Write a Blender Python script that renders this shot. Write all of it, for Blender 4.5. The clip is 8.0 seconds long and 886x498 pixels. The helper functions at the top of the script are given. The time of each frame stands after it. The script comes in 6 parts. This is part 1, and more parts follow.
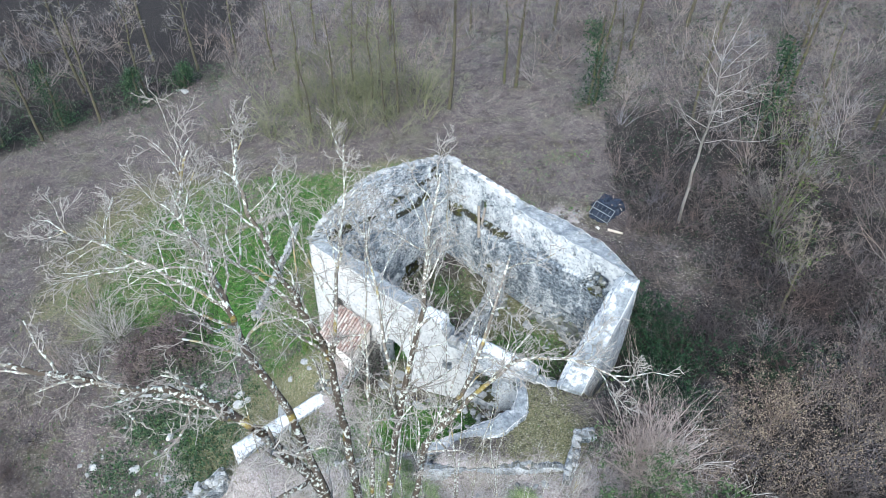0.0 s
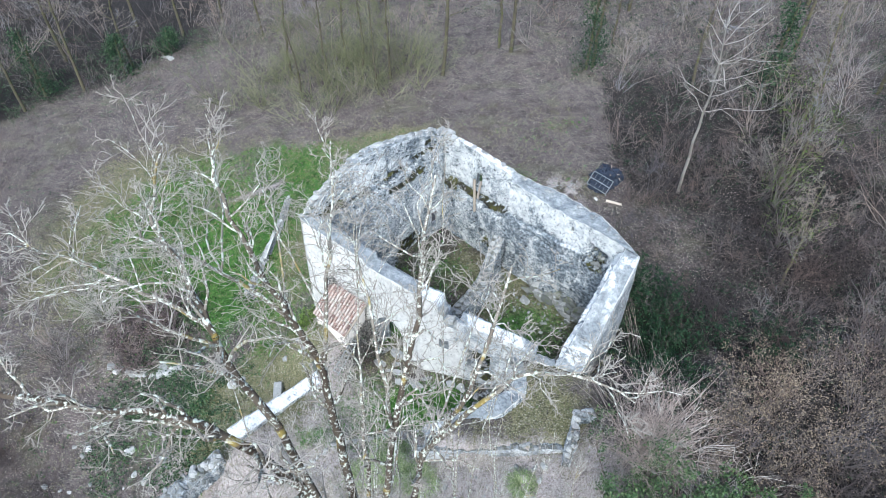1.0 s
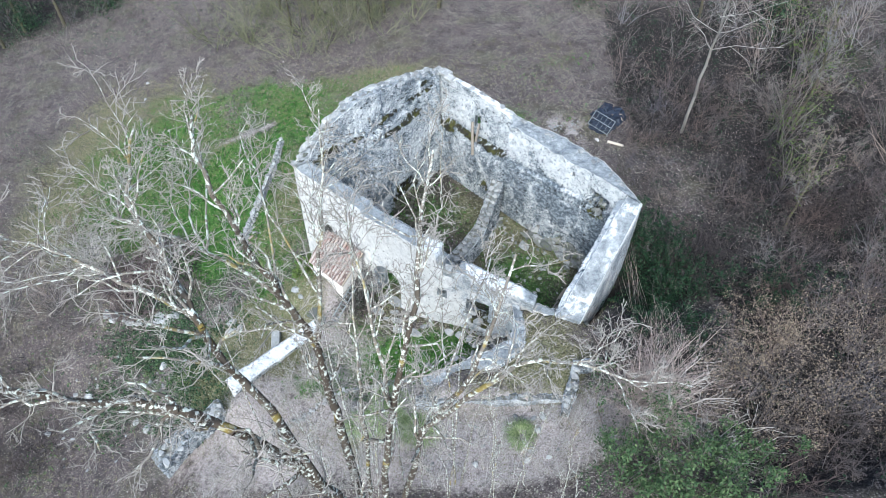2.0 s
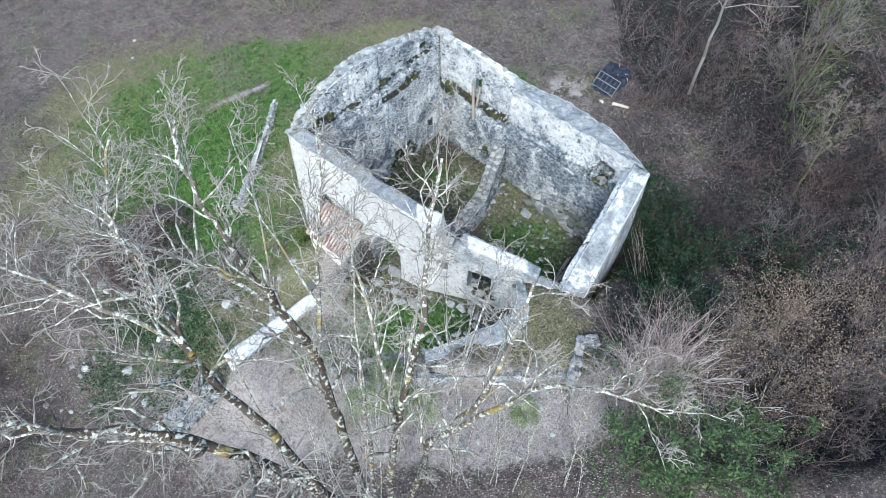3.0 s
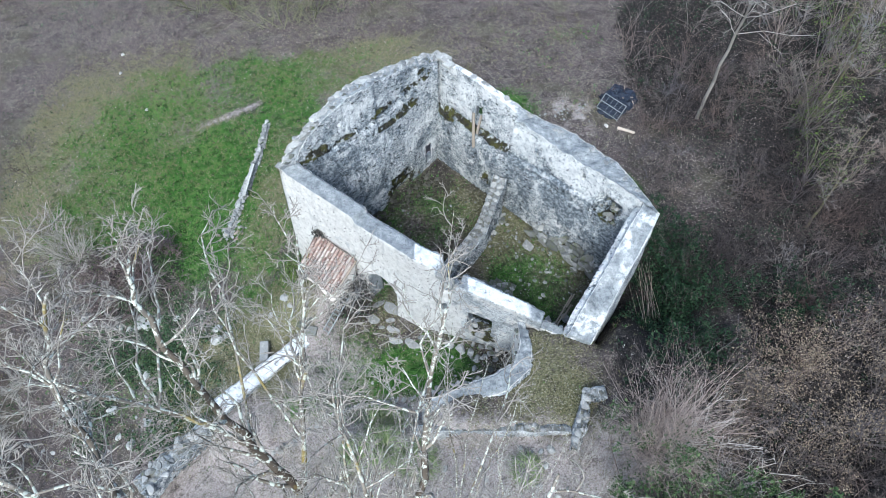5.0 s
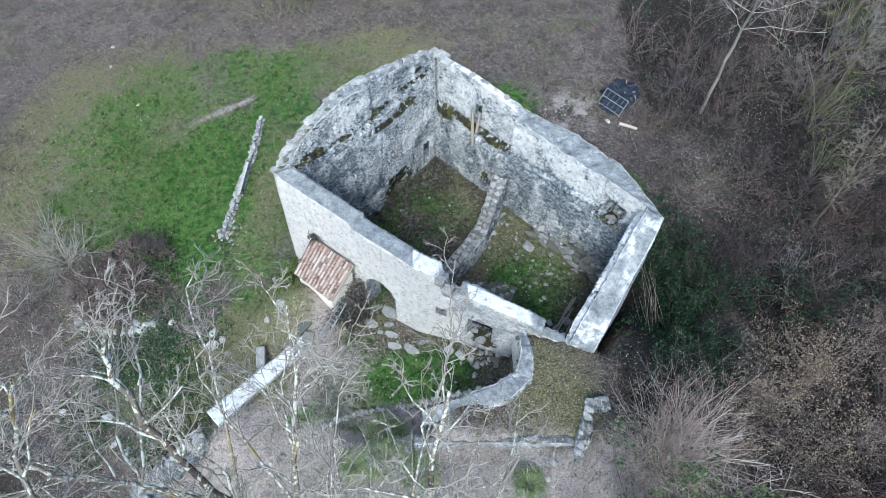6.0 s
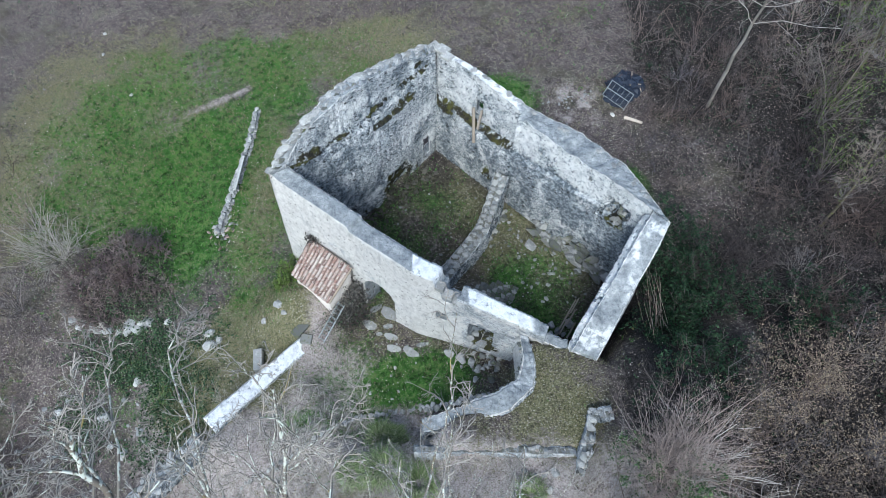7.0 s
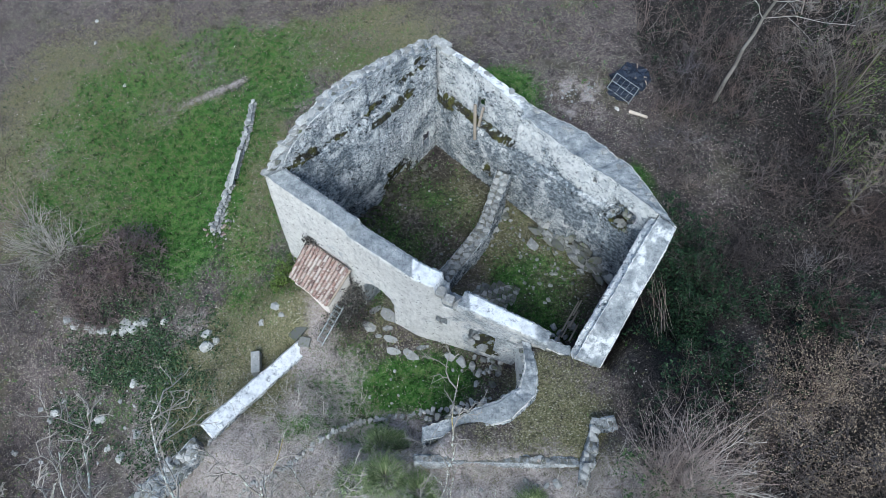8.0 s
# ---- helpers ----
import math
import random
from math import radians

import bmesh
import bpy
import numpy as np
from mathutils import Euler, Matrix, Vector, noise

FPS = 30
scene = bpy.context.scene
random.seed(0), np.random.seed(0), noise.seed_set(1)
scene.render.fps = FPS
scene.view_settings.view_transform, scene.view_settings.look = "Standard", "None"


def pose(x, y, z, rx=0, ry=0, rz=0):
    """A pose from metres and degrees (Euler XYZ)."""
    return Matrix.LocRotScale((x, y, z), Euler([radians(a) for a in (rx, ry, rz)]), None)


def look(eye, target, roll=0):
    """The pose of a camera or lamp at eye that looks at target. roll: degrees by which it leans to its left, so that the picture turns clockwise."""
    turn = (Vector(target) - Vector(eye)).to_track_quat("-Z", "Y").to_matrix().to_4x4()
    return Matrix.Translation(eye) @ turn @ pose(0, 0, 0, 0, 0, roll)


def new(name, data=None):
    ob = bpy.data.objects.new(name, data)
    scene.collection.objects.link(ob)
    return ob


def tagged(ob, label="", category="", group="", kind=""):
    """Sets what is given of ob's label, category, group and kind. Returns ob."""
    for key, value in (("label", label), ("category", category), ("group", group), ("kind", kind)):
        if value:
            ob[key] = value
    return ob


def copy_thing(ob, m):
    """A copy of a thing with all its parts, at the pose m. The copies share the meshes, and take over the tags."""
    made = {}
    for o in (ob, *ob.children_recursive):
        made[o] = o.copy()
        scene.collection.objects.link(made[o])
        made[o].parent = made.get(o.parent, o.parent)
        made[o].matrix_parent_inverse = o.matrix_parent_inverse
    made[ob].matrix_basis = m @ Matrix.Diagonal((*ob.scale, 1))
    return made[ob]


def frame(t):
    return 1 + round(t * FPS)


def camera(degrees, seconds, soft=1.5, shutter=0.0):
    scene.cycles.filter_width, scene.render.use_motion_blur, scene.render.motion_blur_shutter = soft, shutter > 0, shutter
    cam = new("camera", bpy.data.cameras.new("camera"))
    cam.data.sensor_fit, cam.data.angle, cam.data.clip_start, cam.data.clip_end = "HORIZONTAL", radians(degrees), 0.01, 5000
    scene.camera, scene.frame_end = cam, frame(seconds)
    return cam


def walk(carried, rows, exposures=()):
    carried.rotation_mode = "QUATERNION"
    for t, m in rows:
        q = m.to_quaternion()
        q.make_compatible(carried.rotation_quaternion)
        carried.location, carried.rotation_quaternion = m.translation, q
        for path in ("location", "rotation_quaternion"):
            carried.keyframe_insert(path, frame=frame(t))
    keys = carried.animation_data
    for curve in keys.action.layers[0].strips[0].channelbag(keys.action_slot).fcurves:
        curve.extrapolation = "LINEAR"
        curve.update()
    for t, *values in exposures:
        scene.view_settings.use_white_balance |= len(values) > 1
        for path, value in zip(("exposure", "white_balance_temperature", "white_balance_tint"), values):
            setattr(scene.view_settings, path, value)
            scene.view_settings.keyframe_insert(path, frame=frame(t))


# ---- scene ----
cam = camera(66.7, 8.0, soft=0.75)
PATH = [
    (0, (0.616, -0.347, 32.193), (0.586, 1.141, 30.856), 0.8),
    (0.5, (0.587, 0.319, 32.2), (0.566, 1.775, 30.829), 0.7),
    (1, (0.565, 1.005, 32.203), (0.552, 2.413, 30.784), 0.6),
    (1.5, (0.546, 1.615, 32.233), (0.539, 2.962, 30.755), 0.6),
    (2, (0.517, 2.268, 32.214), (0.515, 3.526, 30.659), 0.5),
    (2.2, (0.496, 2.541, 32.208), (0.496, 3.761, 30.623), 0.6),
    (3.3, (0.225, 4.279, 32.061), (0.238, 5.416, 30.415), 0.8),
    (3.5, (0.216, 4.573, 32.055), (0.23, 5.712, 30.41), 1.0),
    (4, (0.238, 5.313, 32.043), (0.251, 6.453, 30.4), 1.0),
    (4.5, (0.23, 6.029, 32.046), (0.244, 7.166, 30.401), 1.0),
    (5, (0.172, 6.786, 32.021), (0.19, 7.915, 30.37), 1.2),
    (6.3, (0.104, 8.724, 32.07), (0.129, 9.79, 30.377), 1.2),
    (6.5, (0.095, 9.038, 32.071), (0.119, 10.093, 30.372), 1.3),
    (7, (0.117, 9.86, 32.067), (0.141, 10.883, 30.348), 1.3),
    (7.5, (0.125, 10.598, 32.07), (0.148, 11.592, 30.335), 1.3),
    (8, (0.102, 11.375, 32.067), (0.126, 12.339, 30.315), 1.4),
]
walk(cam, [(t, look(eye, target, roll)) for t, eye, target, roll in PATH],
     [(0, 1.25, 5750, 3), (2, 1.2, 5750, 3), (4.5, 1.1, 5750, 3), (6.5, 0.95, 5700, 2), (8, 0.72, 5700, 2)])

# ---- light: bright overcast, softly directed from the front left ----
SUN_EL, SUN_AZ = radians(48), radians(190)
world = bpy.data.worlds.new("overcast")
scene.world = world
world.use_nodes = True
_n = world.node_tree.nodes
_bg = _n["Background"]
_sky = _n.new("ShaderNodeTexSky")
_sky.sky_type = "NISHITA"
_sky.sun_disc = False
_sky.sun_elevation, _sky.sun_rotation = SUN_EL, SUN_AZ
_sky.air_density, _sky.dust_density, _sky.ozone_density = 1.0, 3.0, 1.5
world.node_tree.links.new(_sky.outputs[0], _bg.inputs[0])
_bg.inputs[1].default_value = 0.115
sun = new("sun", bpy.data.lights.new("sun", "SUN"))
sun.data.energy, sun.data.angle, sun.data.color = 1.7, radians(20), (1.0, 0.97, 0.93)
_d = Vector((math.sin(SUN_AZ) * math.cos(SUN_EL), math.cos(SUN_AZ) * math.cos(SUN_EL), math.sin(SUN_EL)))
sun.matrix_world = look(_d * 100, (0, 0, 0))

# ---- noise in numpy ----


def hash01(*ints):
    h = np.zeros_like(np.asarray(ints[0]), dtype=np.uint32)
    for k, v in enumerate(ints):
        h = (h ^ (np.asarray(v).astype(np.int64) & 0xFFFFFFFF).astype(np.uint32)) * np.uint32(2654435761 - 2 * k * 40503)
        h ^= h >> np.uint32(15)
        h = h * np.uint32(2246822519)
        h ^= h >> np.uint32(13)
    return h.astype(np.float64) / 4294967295.0


def vnoise(x, y, size, seed=0):
    """Smooth value noise, -1 to 1."""
    x, y = np.asarray(x, float) / size, np.asarray(y, float) / size
    i, j = np.floor(x).astype(np.int64), np.floor(y).astype(np.int64)
    f, g = x - i, y - j
    f, g = f * f * (3 - 2 * f), g * g * (3 - 2 * g)
    s = np.full_like(i, seed)
    a = hash01(i, j, s) * (1 - f) + hash01(i + 1, j, s) * f
    b = hash01(i, j + 1, s) * (1 - f) + hash01(i + 1, j + 1, s) * f
    return (a * (1 - g) + b * g) * 2 - 1


def fbm(x, y, size, seed=0):
    return vnoise(x, y, size, seed) * 0.55 + vnoise(x, y, size * 0.45, seed + 7) * 0.3 + vnoise(x, y, size * 0.2, seed + 19) * 0.15


def worley(p, size, seed=0):
    """Nearest and second nearest cell distance and a random number of the cell."""
    q = p / np.asarray(size)
    c = np.floor(q).astype(np.int64)
    f1, f2, rid = np.full(len(q), 9.0), np.full(len(q), 9.0), np.zeros(len(q))
    s = np.full(len(q), seed)
    for dx in (-1, 0, 1):
        for dy in (-1, 0, 1):
            for dz in (-1, 0, 1):
                k = c + (dx, dy, dz)
                o = [hash01(k[:, 0], k[:, 1], k[:, 2], s + m) for m in (1, 2, 3)]
                d = np.sqrt(sum((k[:, a] + 0.15 + 0.7 * o[a] - q[:, a]) ** 2 for a in range(3)))
                near = d < f1
                f2 = np.where(near, f1, np.minimum(f2, d))
                rid = np.where(near, hash01(k[:, 0], k[:, 1], k[:, 2], s + 4), rid)
                f1 = np.where(near, d, f1)
    return f1, f2, rid


def sstep(a, b, x):
    t = np.clip((np.asarray(x, float) - a) / (b - a), 0, 1)
    return t * t * (3 - 2 * t)


# ---- materials ----


class Nodes:
    """A small helper for writing node materials."""

    def __init__(self, name, rough=0.9):
        self.m = bpy.data.materials.new(name)
        self.m.use_nodes = True
        self.t = self.m.node_tree
        self.b = self.t.nodes["Principled BSDF"]
        self.b.inputs["Roughness"].default_value = rough
        self.b.inputs["Specular IOR Level"].default_value = 0.25

    def n(self, kind, **sets):
        node = self.t.nodes.new(kind)
        for k, v in sets.items():
            setattr(node, k, v)
        return node

    def put(self, sock, v):
        if isinstance(v, bpy.types.NodeSocket):
            self.t.links.new(v, sock)
        elif hasattr(v, "__len__") and len(v) == 3 and sock.type == "RGBA":
            sock.default_value = (*v, 1)
        else:
            sock.default_value = v

    def noise(self, scale, detail=4, rough=0.6, vec=None, dist=0.0):
        k = self.n("ShaderNodeTexNoise")
        k.inputs["Scale"].default_value, k.inputs["Detail"].default_value = scale, detail
        k.inputs["Roughness"].default_value, k.inputs["Distortion"].default_value = rough, dist
        self.put(k.inputs["Vector"], vec or self.pos())
        return k.outputs["Fac"]

    def voro(self, scale, feature="F1", vec=None):
        k = self.n("ShaderNodeTexVoronoi", feature=feature)
        k.inputs["Scale"].default_value = scale
        self.put(k.inputs["Vector"], vec or self.pos())
        return k.outputs["Distance"]

    def pos(self):
        return self.n("ShaderNodeNewGeometry").outputs["Position"]

    def stretch(self, x, y, z):
        k = self.n("ShaderNodeMapping")
        k.inputs["Scale"].default_value = (x, y, z)
        self.put(k.inputs["Vector"], self.pos())
        return k.outputs[0]

    def ramp(self, fac, *stops):
        k = self.n("ShaderNodeValToRGB")
        e = k.color_ramp.elements
        while len(e) < len(stops):
            e.new(0.5)
        for el, (p, c) in zip(e, stops):
            el.position = p
            el.color = (*c, 1) if hasattr(c, "__len__") else (c, c, c, 1)
        self.put(k.inputs[0], fac)
        return k.outputs[0]

    def step(self, fac, a, b):
        k = self.n("ShaderNodeMapRange")
        self.put(k.inputs[0], fac)
        k.inputs[1].default_value, k.inputs[2].default_value = a, b
        return k.outputs[0]

    def mix(self, fac, a, b, how="MIX"):
        k = self.n("ShaderNodeMix", data_type="RGBA", blend_type=how)
        self.put(k.inputs[0], fac)
        self.put(k.inputs[6], a)
        self.put(k.inputs[7], b)
        return k.outputs[2]

    def math(self, op, a, b=0.5):
        k = self.n("ShaderNodeMath", operation=op)
        self.put(k.inputs[0], a)
        self.put(k.inputs[1], b)
        return k.outputs[0]

    def attr(self, name, out="Fac"):
        return self.n("ShaderNodeAttribute", attribute_name=name).outputs[out]

    def island(self):
        return self.n("ShaderNodeNewGeometry").outputs["Random Per Island"]

    def obrand(self):
        return self.n("ShaderNodeObjectInfo").outputs["Random"]

    def bump(self, height, strength=0.5, dist=0.05):
        k = self.n("ShaderNodeBump")
        k.inputs["Strength"].default_value, k.inputs["Distance"].default_value = strength, dist
        self.put(k.inputs["Height"], height)
        self.put(self.b.inputs["Normal"], k.outputs[0])

    def done(self, colour):
        self.put(self.b.inputs["Base Color"], colour)
        return self.m


def wall_material():
    """Rubble masonry: creamy weathered plaster outside, bare blue-grey stone inside, mortar cap above."""
    k = Nodes("rubble_masonry", 0.95)
    cell, side = k.attr("cell"), k.attr("side")
    warp = k.n("ShaderNodeVectorMath", operation="ADD")
    k.put(warp.inputs[0], k.stretch(1, 1, 1.5))
    wn = k.n("ShaderNodeTexNoise")
    wn.inputs["Scale"].default_value = 3.0
    k.put(wn.inputs["Vector"], k.pos())
    ws = k.n("ShaderNodeVectorMath", operation="SCALE")
    k.put(ws.inputs[0], wn.outputs["Color"])
    ws.inputs["Scale"].default_value = 0.25
    k.put(warp.inputs[1], ws.outputs[0])
    vec = warp.outputs[0]
    vc = k.n("ShaderNodeTexVoronoi", feature="F1")
    vc.inputs["Scale"].default_value = 5.5
    k.put(vc.inputs["Vector"], vec)
    one = k.n("ShaderNodeSeparateColor")
    k.put(one.inputs[0], vc.outputs["Color"])
    joint = k.voro(5.5, "DISTANCE_TO_EDGE", vec)
    stone = k.ramp(k.math("ADD", k.math("MULTIPLY", one.outputs[0], 0.65), k.math("MULTIPLY", cell, 0.35)), (0.05, (0.27, 0.30, 0.325)), (0.35, (0.39, 0.425, 0.45)), (0.6, (0.49, 0.525, 0.545)), (0.95, (0.61, 0.635, 0.645)))
    bared = k.attr("bare")

    def pits(scale, radius, share, where):
        """Scattered dark holes: cells of which only a share is open."""
        h = k.n("ShaderNodeTexVoronoi", feature="F1")
        h.inputs["Scale"].default_value = scale
        k.put(h.inputs["Vector"], where)
        r = k.n("ShaderNodeSeparateColor")
        k.put(r.inputs[0], h.outputs["Color"])
        near = k.step(k.math("ADD", h.outputs["Distance"], k.math("MULTIPLY", k.noise(9, 3), 0.3)), radius + 0.20, radius + 0.12)
        open_cell = k.step(k.math("ADD", r.outputs[1], k.math("MULTIPLY", k.math("SUBTRACT", k.noise(0.7, 3), 0.5), 1.2)), 1 - share, 1 - share + 0.02)
        return k.math("MULTIPLY", near, open_cell)

    inner = k.mix(k.math("MULTIPLY", k.step(joint, 0.06, 0.01), k.math("MULTIPLY", k.step(k.noise(0.8, 3, 0.6), 0.42, 0.58), 0.7)), stone, (0.10, 0.108, 0.112))
    wide = k.n("ShaderNodeVectorMath", operation="MULTIPLY")
    k.put(wide.inputs[0], vec)
    wide.inputs[1].default_value = (1.0, 1.0, 1.25)
    wide = wide.outputs[0]
    grain, speck = k.noise(4.2, 6, 0.72, wide), k.noise(9.5, 5, 0.75, wide)
    inner = k.mix(k.math("MULTIPLY", k.step(grain, 0.50, 0.535), 0.9), inner, (0.72, 0.735, 0.74))
    inner = k.mix(k.math("MULTIPLY", k.step(speck, 0.535, 0.565), 0.9), inner, (0.085, 0.098, 0.112))
    # dark blue-grey patches, denser where bare is high, below the ledges
    blue_patch = k.step(k.math("ADD", k.noise(0.85, 7, 0.72, k.stretch(1, 1, 0.6)), k.math("MULTIPLY", bared, 0.075)), 0.535, 0.575)
    inner = k.mix(k.math("MULTIPLY", blue_patch, 0.8), inner, k.mix(k.step(grain, 0.49, 0.54), (0.075, 0.094, 0.115), (0.30, 0.345, 0.38)))
    inner = k.mix(k.math("MULTIPLY", pits(3.1, 0.28, 0.30, wide), 0.95), inner, (0.03, 0.031, 0.03))
    inner = k.mix(k.math("MULTIPLY", pits(6.4, 0.28, 0.36, wide), 0.9), inner, (0.05, 0.052, 0.055))
    lime = k.math("MULTIPLY", k.step(k.math("ADD", k.noise(0.9, 6, 0.72), k.math("MULTIPLY", k.attr("lime"), 0.13)), 0.555, 0.60), k.step(k.noise(3.6, 5, 0.7), 0.60, 0.54))
    inner = k.mix(k.math("MULTIPLY", lime, 0.92), inner, k.ramp(k.noise(2.0, 6, 0.72), (0.40, (0.58, 0.595, 0.60)), (0.55, (0.82, 0.825, 0.815))))
    plaster = k.ramp(k.noise(3.0, 8, 0.78), (0.32, (0.48, 0.46, 0.43)), (0.47, (0.67, 0.655, 0.625)), (0.66, (0.83, 0.815, 0.78)))
    plaster = k.mix(k.math("MULTIPLY", pits(5.0, 0.27, 0.22, vec), 0.85), plaster, (0.16, 0.15, 0.135))
    plaster = k.mix(k.math("MULTIPLY", k.step(k.noise(1.6, 7, 0.72, k.stretch(1, 1, 0.35)), 0.54, 0.68), 0.6), plaster, (0.34, 0.345, 0.34))
    outer = k.mix(k.step(k.math("ADD", k.noise(0.5, 6, 0.72), k.math("MULTIPLY", bared, 0.4)), 0.60, 0.68), plaster, k.mix(0.35, inner, (0.56, 0.565, 0.56)))
    cap = k.ramp(k.noise(1.6, 8, 0.78), (0.32, (0.11, 0.12, 0.135)), (0.46, (0.23, 0.25, 0.262)), (0.57, (0.34, 0.357, 0.365)), (0.70, (0.60, 0.61, 0.61)))
    cap = k.mix(k.step(k.noise(8, 6, 0.75), 0.56, 0.66), cap, (0.11, 0.117, 0.127))
    cap = k.mix(k.math("MULTIPLY", k.step(bared, 0.7, 0.95), k.step(k.noise(3.5, 6, 0.75), 0.42, 0.58)), cap, (0.13, 0.125, 0.105))
    col = k.mix(k.step(side, 0.75, 0.95), outer, inner)
    top = k.math("SUBTRACT", 1.0, k.math("MULTIPLY", k.math("ABSOLUTE", k.math("SUBTRACT", side, 0.5)), 4.0))
    col = k.mix(k.step(top, 0.0, 0.6), col, cap)
    # moss colour; along the ledges it also paints in their line of shade
    moss = k.math("MULTIPLY", k.step(k.attr("moss"), 0.2, 0.5), k.step(k.math("ADD", k.noise(2.4, 6, 0.7), k.math("MULTIPLY", k.attr("moss"), 0.13)), 0.54, 0.58))
    col = k.mix(moss, col, k.mix(k.step(k.noise(1.6, 4), 0.45, 0.6), (0.035, 0.033, 0.026), (0.085, 0.085, 0.024)))
    col = k.mix(k.math("MULTIPLY", k.step(k.attr("white"), 0.0, 0.7), k.step(k.math("ADD", k.noise(2.6, 7, 0.75), k.math("MULTIPLY", k.attr("white"), 0.16)), 0.50, 0.60)), col, k.ramp(k.noise(2.2, 6, 0.7), (0.35, (0.60, 0.61, 0.615)), (0.55, (0.83, 0.84, 0.84))))
    flat = k.math("MAXIMUM", k.attr("white"), k.step(top, 0.0, 0.6))
    rough = k.math("ADD", k.math("MULTIPLY", k.step(joint, 0.0, 0.12), 0.6), k.noise(12, 6, 0.75))
    k.bump(k.math("MULTIPLY", rough, k.math("SUBTRACT", 1.0, k.math("MULTIPLY", flat, 0.7))), 0.8, 0.07)
    return k.done(col)


def stone_material(name, lo, hi, lichen=(0.62, 0.62, 0.58)):
    k = Nodes(name, 0.92)
    c = k.mix(k.obrand(), lo, hi)
    c = k.mix(k.step(k.noise(3.5, 6, 0.7), 0.5, 0.65), c, lichen)
    c = k.mix(k.step(k.noise(11, 5, 0.7), 0.58, 0.72), c, (0.13, 0.13, 0.12))
    k.bump(k.noise(9, 6, 0.7), 0.6, 0.05)
    return k.done(c)


def plain_material(name, a, b, scale=6.0, rough=0.85, per="object"):
    k = Nodes(name, rough)
    c = k.mix(k.noise(scale, 5, 0.65), a, b)
    r = k.obrand() if per == "object" else k.island()
    c = k.mix(k.step(r, 0.0, 1.6), c, tuple(min(1, v * 1.9) for v in a))
    k.bump(k.noise(scale * 3, 4), 0.4, 0.02)
    return k.done(c)


def twig_material(name, stops, lichen=None, patches=False, rust=(0.33, 0.25, 0.06)):
    """Bark of twigs; tint (clump) and island (twig) vary it."""
    k = Nodes(name, 0.9)
    c = k.ramp(k.math("ADD", k.math("MULTIPLY", k.attr("tint"), 0.72), k.math("MULTIPLY", k.island(), 0.28)), *stops)
    if patches:
        c = k.mix(k.math("MULTIPLY", k.step(k.noise(0.23, 3), 0.48, 0.58), 0.5), c, (1.22, 0.96, 0.80), "MULTIPLY")
        c = k.mix(k.math("MULTIPLY", k.step(k.noise(0.31, 3), 0.46, 0.38), 0.8), c, (0.86, 0.95, 1.12), "MULTIPLY")
    if lichen:
        c = k.mix(k.step(k.math("ADD", k.noise(9.0, 4, 0.7), k.math("MULTIPLY", k.attr("tint"), 0.04)), 0.55, 0.575), c, lichen)
        c = k.mix(k.math("MULTIPLY", k.step(k.noise(1.1, 4, 0.6), 0.60, 0.66), 0.7), c, rust)
    return k.done(c)


def leaf_material(name, stops):
    k = Nodes(name, 0.7)
    c = k.ramp(k.math("ADD", k.math("MULTIPLY", k.attr("tint"), 0.5), k.math("MULTIPLY", k.island(), 0.5)), *stops)
    return k.done(c)


